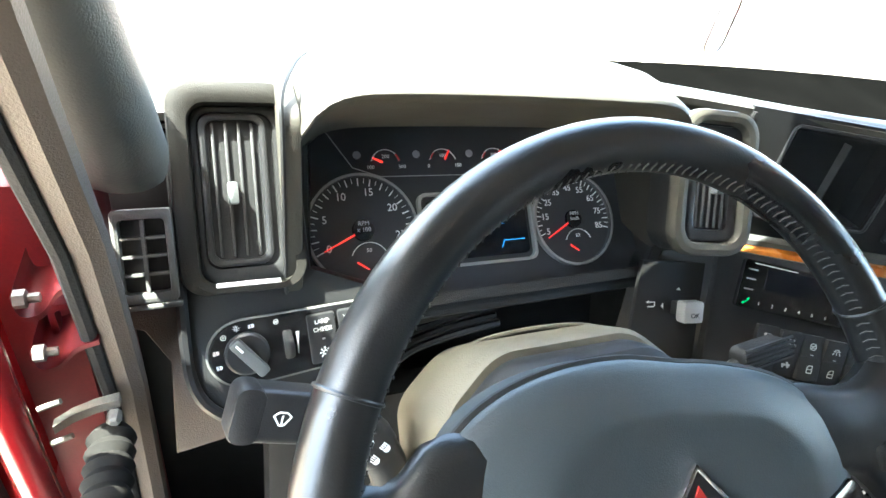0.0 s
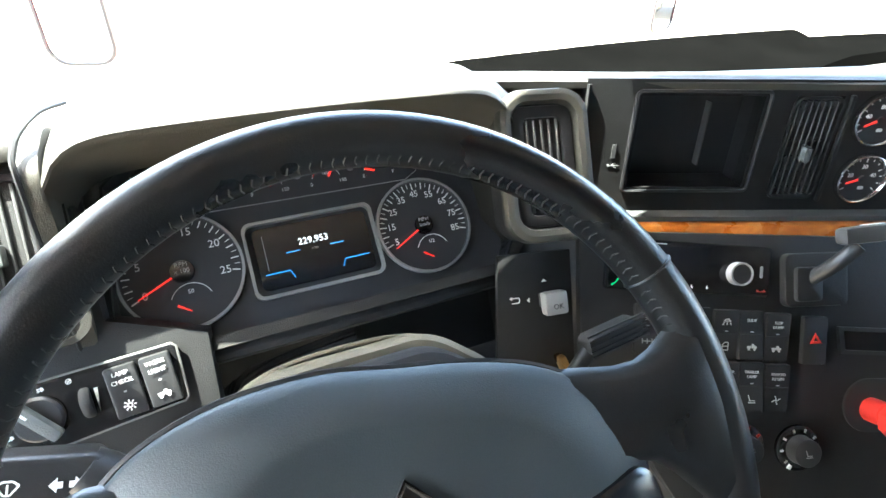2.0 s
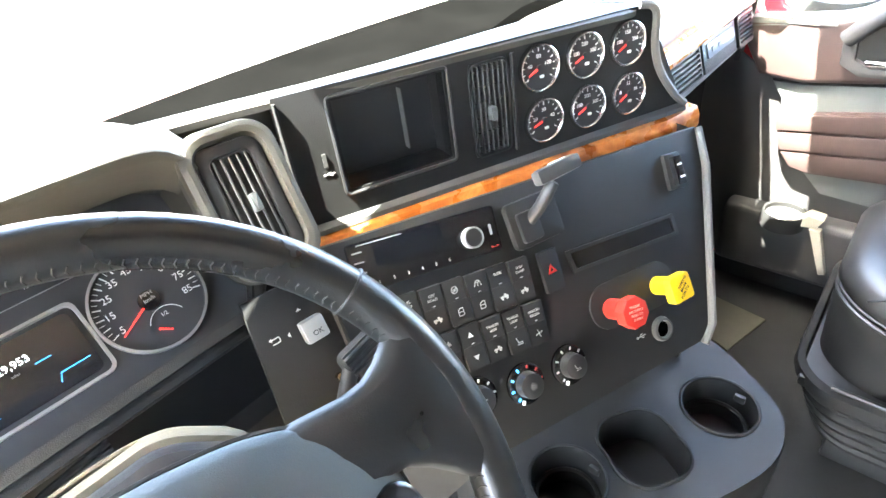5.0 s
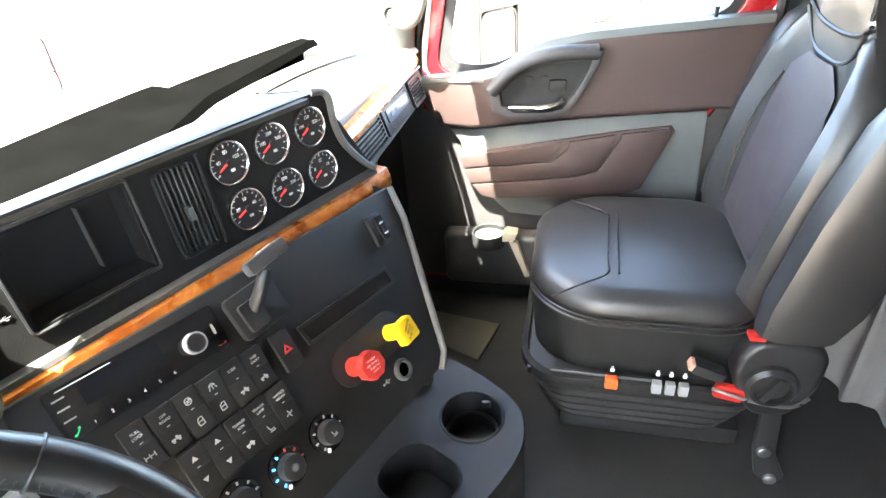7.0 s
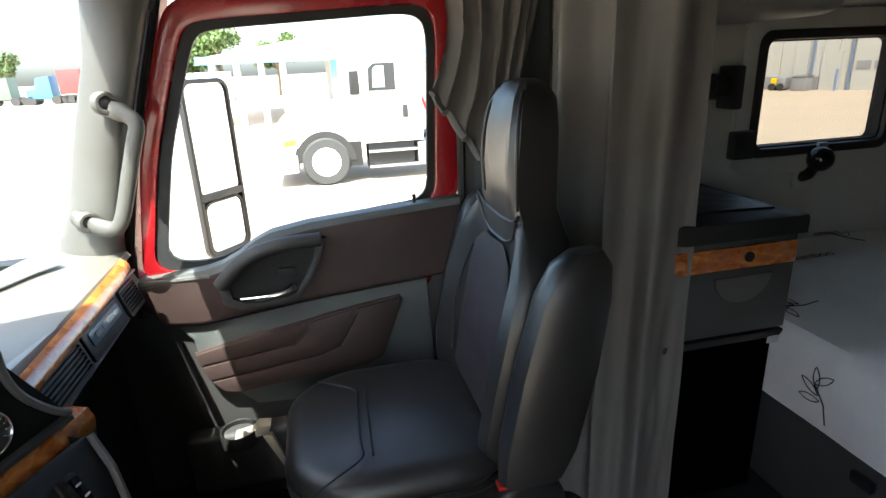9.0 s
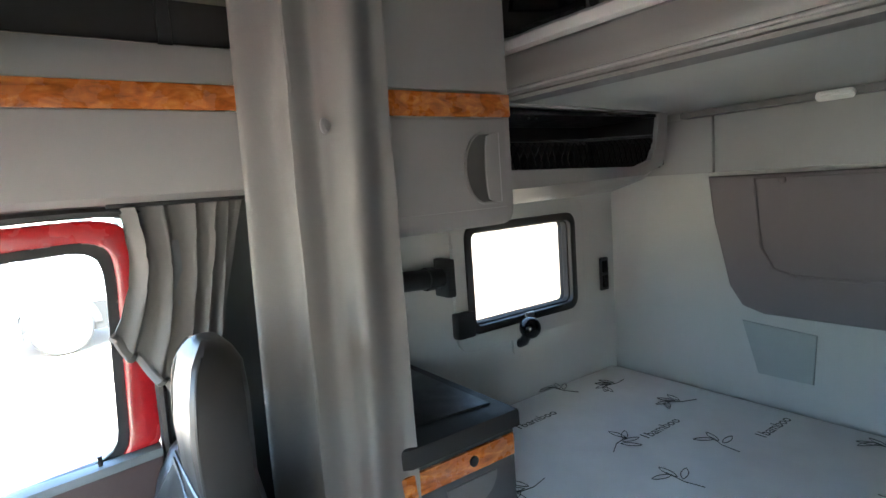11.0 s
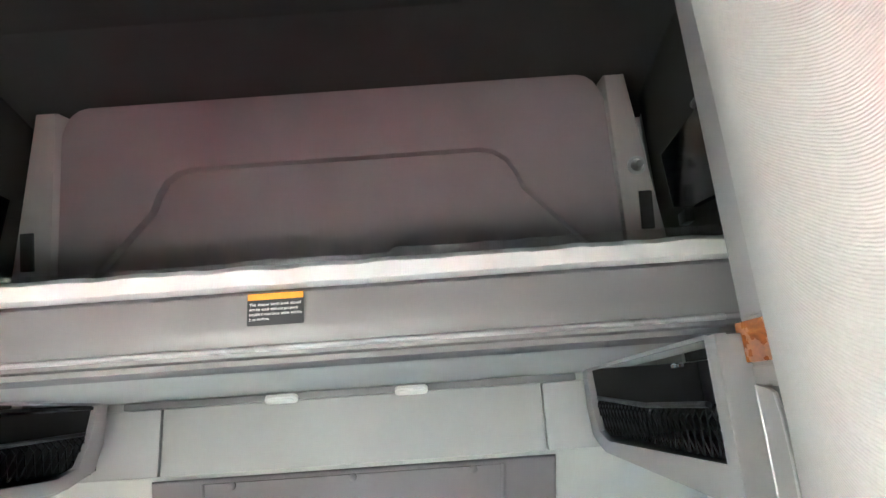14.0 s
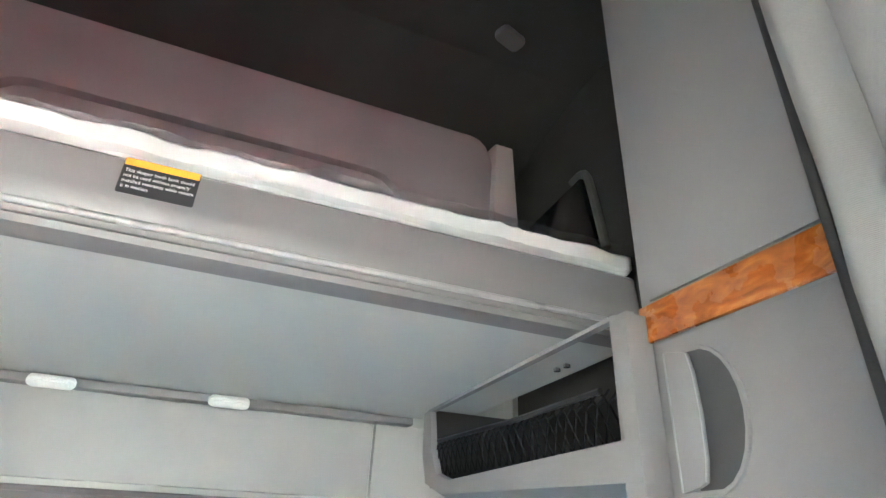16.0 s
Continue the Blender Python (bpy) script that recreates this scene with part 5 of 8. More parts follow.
strap_ = part("anchor_strap", prism(B(), rounded([(0.235, 0.585), (0.275, 0.585), (0.290, 0.460), (0.325, 0.385), (0.300, 0.355), (0.262, 0.385), (0.242, 0.470)], 0.012), 0.012, MS, bev=0.004, z0=0.038), BLACK, seat, "black steel belt anchor")
for y, z in ((-0.263, 0.470), (-0.293, 0.383)):
    part("bolt", lathe(B(), [(0.014, 0), (0.014, 0.008), (0.009, 0.011), (0, 0.011)], axes((CX - 0.275, y, z), (0, -1, 0), (0, 0, 1)), 10), STEEL, strap_)
part("red_tag", box(B(), (CX - 0.268, -0.205, 0.768), (CX - 0.24, -0.175, 0.778), bev=0.003), RED_PLASTIC, seat)
bk = part("belt_buckle", box(B(), (-0.016, -0.03, -0.012), (0.016, 0.035, 0.012), T(CX - 0.275, -0.115, 0.69) @ R("X", 20), bev=0.005), BLACK, seat)
part("release_button", box(B(), (-0.013, 0.03, -0.009), (0.013, 0.042, 0.009), T(CX - 0.275, -0.115, 0.69) @ R("X", 20), bev=0.003), mat("peach_plastic", (0.55, 0.27, 0.19), 0.45), bk)

# backrest with a narrow upper head part, lofted from plan sections
def back_section(z, y, w, d, bol, flat=0.0):
    half = [(0.0, 0.0), (0.35, 0.0), (0.62, 0.004), (0.74, bol * 0.55), (0.86, bol), (0.96, bol * 0.7), (1.0, bol * 0.1), (1.0, -d * 0.5), (0.93, -d * 0.85), (0.7, -d), (0.35, -d), (0.0, -d)]
    pts = [(CX + k * w, y + q, z) for k, q in half]
    return pts + [(CX - k * w, y + q, z) for k, q in half[-2:0:-1]]


rows = [back_section(*a) for a in ((0.755, -0.195, 0.17, 0.08, 0.01), (0.775, -0.19, 0.215, 0.11, 0.03), (0.85, -0.195, 0.235, 0.125, 0.045), (0.97, -0.215, 0.245, 0.13, 0.05), (1.10, -0.24, 0.245, 0.125, 0.045), (1.20, -0.26, 0.228, 0.115, 0.035),
                                       (1.265, -0.272, 0.185, 0.105, 0.02), (1.30, -0.275, 0.145, 0.10, 0.006), (1.325, -0.272, 0.128, 0.10, -0.004), (1.40, -0.268, 0.128, 0.105, -0.012), (1.48, -0.275, 0.122, 0.10, -0.016), (1.54, -0.288, 0.105, 0.085, -0.014), (1.568, -0.305, 0.08, 0.055, -0.01), (1.578, -0.318, 0.04, 0.03, -0.006))]
part("backrest", loft(B(), rows, close=True, caps=True), LEATHER, seat)
well = [[(CX + k * w, y + 0.004 + 0.004 * (1 - abs(k)), z) for k in (-1, -0.5, 0, 0.5, 1)] for z, y, w in ((0.86, -0.192, 0.135), (1.0, -0.217, 0.145), (1.12, -0.24, 0.14), (1.20, -0.256, 0.12), (1.235, -0.263, 0.06))]
part("back_insert", loft(B(), well), LEATHER_WELL, seat)
for pts in ([(CX - 0.135, -0.262, 1.305), (CX - 0.105, -0.268, 1.262), (CX - 0.06, -0.268, 1.240), (CX, -0.268, 1.236), (CX + 0.06, -0.268, 1.240), (CX + 0.105, -0.268, 1.262), (CX + 0.135, -0.262, 1.305)], [(CX - 0.138, -0.266, 1.315), (CX - 0.09, -0.2705, 1.292), (CX, -0.272, 1.284), (CX + 0.09, -0.2705, 1.292), (CX + 0.138, -0.266, 1.315)],
            [(CX - 0.112, -0.274, 1.32), (CX - 0.113, -0.272, 1.42), (CX - 0.10, -0.282, 1.51), (CX - 0.07, -0.302, 1.556)], [(CX + 0.112, -0.274, 1.32), (CX + 0.113, -0.272, 1.42), (CX + 0.10, -0.282, 1.51), (CX + 0.07, -0.302, 1.556)],
            [(CX - 0.16, -0.185, 0.88), (CX - 0.17, -0.20, 1.0), (CX - 0.165, -0.225, 1.1), (CX - 0.145, -0.25, 1.175)], [(CX + 0.16, -0.185, 0.88), (CX + 0.17, -0.20, 1.0), (CX + 0.165, -0.225, 1.1), (CX + 0.145, -0.25, 1.175)]):
    part("seam", tube(B(), curve_points(pts, 6), 0.0042, 6), LEATHER, seat)
for s in (-1, 1):
    xs = CX + s * 0.287
    rows = []
    for z, y, w, d in ((0.80, -0.235, 0.018, 0.04), (0.815, -0.235, 0.036, 0.062), (0.88, -0.25, 0.042, 0.075), (1.05, -0.285, 0.043, 0.078), (1.2, -0.315, 0.042, 0.068), (1.26, -0.33, 0.036, 0.052), (1.285, -0.338, 0.02, 0.03)):
        rows.append([(xs + x, y + q, z) for x, q in [(a * w, b * d) for a, b in ((1, 0.6), (0.7, 0.95), (0, 1.08), (-0.7, 0.95), (-1, 0.6), (-1, -0.6), (-0.7, -0.95), (0, -1.05), (0.7, -0.95), (1, -0.6))]])
    arm = part("armrest", loft(B(), rows, close=True, caps=True), LEATHER, seat, "folded-up black leather armrest")
    part("seam", tube(B(), [(xs - s * 0.001 + s * 0.03, y + 0.055 * 1.0, z) for z, y in ((0.84, -0.24), (1.05, -0.285), (1.22, -0.325))], 0.003, 6), LEATHER, arm)
belt_ = thing("seat_belt", (0.96, -0.33, 0.6), "grey seat belt strap beside the door post", "seat belt")
part("strap", box(B(), (0.955, -0.36, 0.62), (0.958, -0.315, 1.75)), mat("grey_belt_webbing", (0.12, 0.125, 0.13), 0.8, fine=900, bump=1.0), belt_)
part("guide", tube(B(), curve_points([(0.945, -0.262, 0.62), (0.94, -0.262, 0.98), (0.945, -0.285, 1.04), (0.98, -0.31, 1.06)], 5), 0.012, 8), BLACK, belt_)

# unseen panel added at the top of the windscreen to block the sun
sv = thing("sun_blocker", (-0.08, 0.66, 1.80), "unseen grey panel added inside the windscreen to block sun", "visor")
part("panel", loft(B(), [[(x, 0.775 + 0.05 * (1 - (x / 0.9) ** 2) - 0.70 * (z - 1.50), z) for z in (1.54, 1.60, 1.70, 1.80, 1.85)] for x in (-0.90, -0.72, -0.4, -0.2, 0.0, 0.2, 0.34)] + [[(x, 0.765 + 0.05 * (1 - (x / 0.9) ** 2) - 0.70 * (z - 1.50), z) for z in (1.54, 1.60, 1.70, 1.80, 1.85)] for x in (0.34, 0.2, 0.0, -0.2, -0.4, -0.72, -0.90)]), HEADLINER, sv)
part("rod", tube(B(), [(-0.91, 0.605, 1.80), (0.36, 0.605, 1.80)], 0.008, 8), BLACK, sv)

# ---- floor covering ----
mt = prism(B(), [(0.655, 0.42), (0.83, 0.375), (0.87, 0.60), (0.705, 0.53)], 0.006, T(0, 0, FZ + 0.001), bev=0.002)
solo("floor_mat", mt, mat("olive_floor_carpet", (0.085, 0.08, 0.06), 0.95, var=0.25, scale=12, bump=1.0, fine=350), "olive grey carpet mat on the passenger floor", "mat", at=(0.7, 0.45, FZ))

# ---- dashboard ----
LOW = axes((-0.1341, 0.5498, 1.0283), (0.9451, -0.3269, 0), (0.1685, 0.4872, 0.8569))
UP = axes((0.0629, 0.6298, 1.2302), (0.9274, -0.3741, 0), (0.0279, 0.0691, 0.9972))
CL = axes((-0.5695, 0.7782, 1.1458), (1, 0, 0), (0, 0.6934, 0.7206))
VP = axes((-0.8067, 0.733, 1.184), (1, 0, 0), (0, 0.5289, 0.8481))

dash = thing("dashboard", (0, 0.8, 0.9), "dark plastic truck dashboard with a taupe top", "dashboard")
# top shelf from the cluster to the windscreen, and over the passenger side
def top_row(x):
    edge = 0.80 if x < -0.36 else (0.80 + (x + 0.36) * (-0.235 / 0.56) if x < 0.2 else 0.565 + (x - 0.2) * 0.06)
    zf = 1.265 if x < -0.76 else (1.297 if x < 0.24 else 1.20)
    far = 0.88 + 0.10 * (1 - min(1, abs(x) / 0.95) ** 2)
    zb = 1.235
    return edge, zf, far, zb


rows = []
for x in [-0.90, -0.80, -0.70, -0.60, -0.50, -0.40, -0.37, -0.30, -0.20, -0.10, 0.0, 0.10, 0.20, 0.232]:
    e, zf, far, zb = top_row(x)
    yb = 0.885 if x < -0.38 else max(0.752 - 0.25 * max(0.0, x + 0.1), e + 0.045)
    rows.append([(x, e + 0.008, zf - 0.012), (x, e + 0.008, zf - 0.005), (x, e + 0.02, zf), (x, e + 0.035, zf - 0.001), (x, yb, zf - 0.006), (x, yb + 0.014, zf - 0.018), (x, yb + 0.022, 1.20)])
part("top_shelf", loft(B(), rows), DASH_TOP, dash)
rows = []
for i in range(49):
    x = -0.93 + 1.86 * i / 48
    far = 0.920 + 0.130 * (1 - (x / 0.955) ** 2)
    zt = 1.252 if -0.40 < x < 0.445 else 1.236
    y0 = 0.778 + 0.107 * min(1, max(0, x / 0.42)) if x > -0.31 else 0.885
    y0 = min(y0, far - 0.05)
    rows.append([(x, y0, 1.215), (x, y0 + 0.012, 1.232), (x, (y0 + far) / 2, 1.232), (x, far - 0.02, zt - 0.003), (x, far, zt), (x, far + 0.004, zt - 0.06)])
part("defrost_panel", loft(B(), rows), FELT, dash, "dark defroster panel along the windscreen")
part("defrost_strip", loft(B(), [[(x, y, 1.2235), (x + 0.004, y + 0.002, 1.2265), (x + 0.022, y + 0.036, 1.2265), (x + 0.025, y + 0.040, 1.2225)] for x, y in ((0.452, 0.800), (0.52, 0.795), (0.60, 0.785), (0.68, 0.765), (0.76, 0.735), (0.82, 0.70))]), TRIM, dash, "grey defroster strip on the dash shelf")
rows = []
for x in (0.232, 0.30, 0.45, 0.60, 0.75, 0.88, 0.95):
    f = (x - 0.232) / 0.72
    y0 = 0.580 + 0.02 * f
    far = 0.88 + 0.10 * (1 - min(1, abs(x) / 0.97) ** 2)
    z = 1.205 - 0.005 * f
    rows.append([(x, y0, z - 0.012), (x, y0 + 0.008, z), (x, y0 + 0.03, z + 0.004), (x, y0 + 0.12, z + 0.012), (x, (y0 + far) / 2 + 0.04, z + 0.016), (x, far - 0.06, z + 0.010), (x, far - 0.04, z - 0.08)])
part("passenger_top", loft(B(), rows), LIT_SHELF_TOP, dash)
part("pod_side", prism(B(), [(0.585, 1.14), (0.80, 1.19), (0.80, 1.222), (0.65, 1.294), (0.60, 1.297), (0.585, 1.28)], 0.010, axes((0.230, 0, 0), (0, 1, 0), (0, 0, 1)), bev=0.004), DASH, dash)

# passenger front face: wood strip, two vents and a name plate between
PF = axes((0.40, 0.572, 1.165), (0.55, 0.035, -0.045), (0, 0.30, 0.95))
L = 0.62
face = part("passenger_face", prism(B(), [(-0.13, 0.05), (L - 0.04, 0.046), (L - 0.01, 0.03), (L - 0.015, -0.055), (-0.12, -0.065)], 0.05, PF, bev=0.006, z0=-0.05), TRIM, dash)
part("wood_strip", loft(B(), [[(x, yn + 0.008, 1.176), (x, yn, 1.184), (x, yn + 0.002, 1.194), (x, (yn + yf) / 2, 1.2035), (x, yf, 1.2085), (x, yf + 0.004, 1.200)] for x, yn, yf in ((0.262, 0.550, 0.571), (0.40, 0.553, 0.575), (0.60, 0.558, 0.581), (0.75, 0.565, 0.588), (0.86, 0.578, 0.596))]), WOOD, dash, "burl wood strip")
part("silver_edge", tube(B(), [Vector((0, -0.004, 0.0)) + PF @ Vector(p) for p in ((-0.12, 0.024, 0.005), (L - 0.06, 0.026, 0.005))], 0.004, 8), SILVER, dash)
for x0, x1 in ((-0.095, 0.10), (0.40, 0.52)):
    Mv = PF @ T((x0 + x1) / 2, -0.02, 0)
    w = x1 - x0
    vent = part("air_vent", ring(B(), rrect(w + 0.012, 0.068, 0.010), rrect(w, 0.056, 0.006), 0.008, Mv), BLACK, dash)
    part("backing", prism(B(), rrect(w, 0.056, 0.006), 0.001, Mv, z0=0.001), BLACK, vent)
    for i in range(7):
        part("slat", box(B(), (-w / 2, -0.0265 + i * 0.0085, 0.001), (w / 2, -0.0238 + i * 0.0085, 0.010), Mv @ R("X", 0)), DASH, vent)
part("badge_panel", prism(B(), rrect(0.245, 0.062, 0.008), 0.006, PF @ T(0.25, -0.02, 0), bev=0.003), DASH, dash)
part("badge", prism(B(), rrect(0.20, 0.028, 0.006), 0.003, PF @ T(0.25, -0.012, 0.006), bev=0.001), mat("blue_grey_badge", (0.10, 0.13, 0.17), 0.35), dash)
for i, w in enumerate((0.03, 0.022, 0.04, 0.026)):
    part("badge_bar", prism(B(), rrect(w, 0.010, 0.002, 2, 0.19 + i * 0.043, -0.012), 0.001, PF, z0=0.0095), GREY_PRINT, dash)
# glove box side
part("glove_box", loft(B(), [[(x, y0, 1.125), (x, y0 + 0.03, 1.05), (x, y0 + 0.10, 0.85), (x, y0 + 0.14, 0.60), (x, 0.98, 0.52)] for x, y0 in ((0.25, 0.575), (0.60, 0.625), (0.97, 0.67))]), DASH, dash)

# instrument hood
hood = []
for k in range(41):
    t = k / 40
    x = -0.764 + t * 0.402
    lift = 0.004 * math.sin(math.pi * t) - 0.004 * t
    r0 = -0.034 * abs(2 * t - 1) ** 12
    hood.append([(x, y, z + lift + r0 * q) for y, z, q in ((0.790, 1.255, 1), (0.760, 1.280, 1), (0.742, 1.297, 1), (0.735, 1.3045, 1), (0.7345, 1.3085, 1), (0.738, 1.3120, 1), (0.752, 1.3165, 1), (0.775, 1.3200, 1), (0.80, 1.3210, 1), (0.84, 1.3145, 0.9), (0.88, 1.300, 0.8), (0.93, 1.270, 0.5), (0.99, 1.225, 0))])
part("instrument_hood", loft(B(), hood), DASH_TOP, dash)
for x0, zl in ((-0.777, 1.10), (-0.370, 1.14)):
    part("hood_cheek", prism(B(), rounded([(0.742, 1.290), (0.733, 1.262), (0.706, zl + 0.01), (0.725, zl), (0.80, zl), (0.88, 1.27), (0.80, 1.300)], 0.016), 0.014, axes((x0, 0, 0), (0, 1, 0), (0, 0, 1)), bev=0.004), DASH_TOP if x0 < -0.5 else SHADED_OLIVE, dash)
part("hood_seam", tube(B(), curve_points([(-0.7775, 0.708, 1.115), (-0.7775, 0.735, 1.265), (-0.776, 0.752, 1.300), (-0.762, 0.785, 1.3135), (-0.747, 0.822, 1.310)], 6), 0.0022, 6), BLACK, dash)
# binnacle surround: a deep frame round the cluster
CO = [(-0.193, -0.078), (0.205, -0.074), (0.235, -0.045), (0.232, 0.10), (0.195, 0.155), (-0.15, 0.155), (-0.19, 0.10)]
CI = [(-0.187, -0.070), (0.197, -0.066), (0.215, -0.04), (0.205, 0.09), (0.165, 0.118), (-0.14, 0.118), (-0.172, 0.09)]
part("binnacle", ring(B(), CO, CI, 0.036, CL, z0=-0.004, bev=0.010), BINNACLE, dash)
part("cluster_wall", loft(B(), [[CL @ Vector((x, y, z)) for x, y in CI + CI[:1]] for z in (0.030, 0.0)]), BLACK, dash)

clus = thing("instrument_cluster", (-0.57, 0.78, 1.1), "black instrument cluster with white numerals and red needles", "instrument cluster")
part("backing", prism(B(), CO, 0.004, CL, z0=-0.004), FACE, clus)
part("lower_lip", prism(B(), [(-0.19, -0.092), (0.21, -0.088), (0.20, -0.074), (-0.18, -0.078)], 0.02, CL, bev=0.006), DASH, clus)


def dial(parent, cx, cy, r, marks, names, start, sweep, needle, name, caption):
    """A round gauge in the cluster: chrome ring, ticks, numerals, needle."""
    M = CL @ T(cx, cy, 0)
    d = part(name, lathe(B(), [(r, 0.0), (r, 0.006), (r - 0.0025, 0.007), (r - 0.0025, 0.002), (0, 0.002)], M, 48), FACE, parent)
    part("ring", ring(B(), disc(r + 0.0005, 48), disc(r - 0.0022, 48), 0.0075, M), SILVER, d)
    for i in range(marks):
        a = radians(start - sweep * i / (marks - 1))
        major = i % 2 == 0
        l0 = r - (0.0115 if major else 0.009)
        part("tick", box(B(), (l0, -0.0006 if major else -0.0003, 0.0022), (r - 0.004, 0.0006 if major else 0.0003, 0.0027), M @ R("Z", math.degrees(a))), WHITE_PRINT, d)
    for i, s in enumerate(names):
        a = radians(start - sweep * i / (len(names) - 1))
        text(s, r * 0.19, M @ T((r * 0.69) * math.cos(a), (r * 0.69) * math.sin(a), 0.0023), WHITE_PRINT, d, "numeral")
    a = math.degrees(radians(start)) + needle
    part("needle", prism(B(), [(-0.004, -0.0012), (r * 0.80, -0.0005), (r * 0.80, 0.0005), (-0.004, 0.0012)], 0.001, M @ R("Z", a), z0=0.005), NEEDLE, d)
    part("hub", lathe(B(), [(r * 0.20, 0.0025), (r * 0.19, 0.006), (0, 0.0065)], M, 24), GLOSS, d)
    text(caption, r * 0.11, M @ T(0, 0.003, 0.0068), GREY_PRINT, d, "caption")
    # small inset gauge at the foot of the dial
    m2 = M @ T(0.004, -r * 0.56, 0)
    arc = B()
    tube(arc, [m2 @ Vector((r * 0.34 * math.cos(t), r * 0.34 * math.sin(t), 0.003)) for t in [math.pi * (0.12 + 0.76 * i / 14) for i in range(15)]], 0.0005, 4)
    part("inset_scale", arc, WHITE_PRINT, d)
    part("inset_needle", prism(B(), [(0, -0.001), (r * 0.24, -0.0006), (r * 0.24, 0.0006), (0, 0.001)], 0.001, m2 @ T(-r * 0.24, r * 0.0, 0) @ R("Z", 145 - 180), z0=0.004), NEEDLE, d)
    text("50" if caption.startswith("RPM") else "1/2", r * 0.10, m2 @ T(0, r * 0.2, 0.0025), WHITE_PRINT, d, "numeral")
    return d


dial(clus, -0.124, 0.004, 0.057, 31, ["0", "5", "10", "15", "20", "25"], 205, 215, 0, "tachometer", "RPM\nx 100")
dial(clus, 0.127, 0.0, 0.054, 33, ["5", "15", "25", "35", "45", "55", "65", "75", "85"], 200, 215, 8, "speedometer", "MPH\nkm/h")
# middle display
disp = part("display", prism(B(), rrect(0.118, 0.064, 0.006, 4, 0.004, -0.002), 0.004, CL, z0=0.001), SCREEN, clus, "dark trip display with white digits")
part("display_frame", ring(B(), rrect(0.136, 0.080, 0.009, 4, 0.004, -0.002), rrect(0.130, 0.074, 0.008, 4, 0.004, -0.002), 0.007, CL), SILVER, disp)
text("229,953", 0.0098, CL @ T(0.004, 0.009, 0.0052), LIT_TEXT, disp, "odometer_digits")
text("miles", 0.0035, CL @ T(0.004, 0.0, 0.0052), GREY_PRINT, disp, "unit")
for pts in ([(-0.050, -0.018), (-0.026, -0.018), (-0.022, -0.026)], [(0.058, -0.018), (0.032, -0.018), (0.028, -0.026)], [(-0.026, 0.0005), (-0.012, 0.0005)], [(0.020, 0.0005), (0.034, 0.0005)]):
    part("blue_line", tube(B(), [CL @ Vector((x, y, 0.0055)) for x, y in pts], 0.0003, 4), BLUE_LINE, disp)
part("side_bar", tube(B(), [CL @ Vector((-0.046, y, 0.0055)) for y in (-0.014, 0.022)], 0.0003, 4), GREY_PRINT, disp)
# upper strip with four small gauges
strip = part("upper_strip", tube(B(), [CL @ Vector(p) for p in ((-0.152, 0.106, 0.003), (-0.128, 0.068, 0.003), (-0.10, 0.058, 0.003), (0.12, 0.056, 0.003), (0.135, 0.064, 0.003), (0.142, 0.080, 0.003))], 0.0006, 5), SILVER, clus)
for i, (x, names) in enumerate(((-0.092, ("100", "200", "300")), (-0.028, ("0", "100", "150")), (0.034, ("0", "100", "150")), (0.092, ("E", "1/2", "F")))):
    M = CL @ T(x, 0.071, 0.001)
    arc = B()
    tube(arc, [M @ Vector((0.0155 * math.cos(t), 0.0155 * math.sin(t), 0.001)) for t in [math.pi * (0.08 + 0.84 * k / 12) for k in range(13)]], 0.00045, 4)
    g = part("small_gauge", arc, WHITE_PRINT, clus)
    part("red_zone", tube(B(), [M @ Vector((0.0150 * math.cos(t), 0.0150 * math.sin(t), 0.0015)) for t in ((0.25, 0.5, 0.75) if i == 0 else (2.3, 2.55, 2.8))], 0.0010, 4), RED_PLASTIC, g)
    ang = (155, 60, 55, 160)[i]
    part("needle", prism(B(), [(0.004, -0.0011), (0.0155, -0.0008), (0.0155, 0.0008), (0.004, 0.0011)], 0.0008, M @ R("Z", ang), z0=0.002), NEEDLE, g)
    for s, (dx, dy) in zip(names, ((-0.017, -0.003), (0.0, 0.008), (0.017, -0.003))):
        text(s, 0.0055, M @ T(dx, dy, 0.0015), WHITE_PRINT, g, "numeral")
    part("warning_mark", lathe(B(), [(0.0042, 0), (0.0042, 0.0008), (0, 0.0008)], M @ T(-0.030, 0.010, 0.001), 12), GREY_PRINT, g)

# left pod: vent, light switch and two rockers
pod = thing("left_vent_pod", (-0.81, 0.73, 1.05), "dark dash pod with an air vent and light switches", "dash pod")
PO = [(-0.054, -0.10), (-0.049, -0.128), (-0.034, -0.146), (-0.01, -0.155), (0.03, -0.155), (0.125, -0.138), (0.128, -0.06), (0.052, -0.03), (0.046, 0.10), (0.035, 0.123), (-0.035, 0.123), (-0.05, 0.11), (-0.056, 0.05)]
part("panel", prism(B(), PO, 0.04, VP, bev=0.008, z0=-0.045), DASH, pod)
part("outer_rim", ring(B(), rrect(0.0955, 0.170, 0.020, 7, -0.0045, 0.0405), rrect(0.076, 0.144, 0.014, 7, 0.0015, 0.0350), 0.020, VP, z0=-0.012, bev=0.006), SHADED_OLIVE, pod)
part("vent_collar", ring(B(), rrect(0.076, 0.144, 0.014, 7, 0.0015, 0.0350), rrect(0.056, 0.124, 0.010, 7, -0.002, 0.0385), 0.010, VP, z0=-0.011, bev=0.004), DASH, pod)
part("pod_lid", loft(B(), [[VP @ Vector((x, 0.1255 + d, z)) for x in (-0.050, -0.045, -0.036, 0.0, 0.040)] for d, z in ((-0.012, 0.002), (0.006, -0.010), (0.012, -0.030), (0.006, -0.060))]), SHADED_OLIVE, pod)
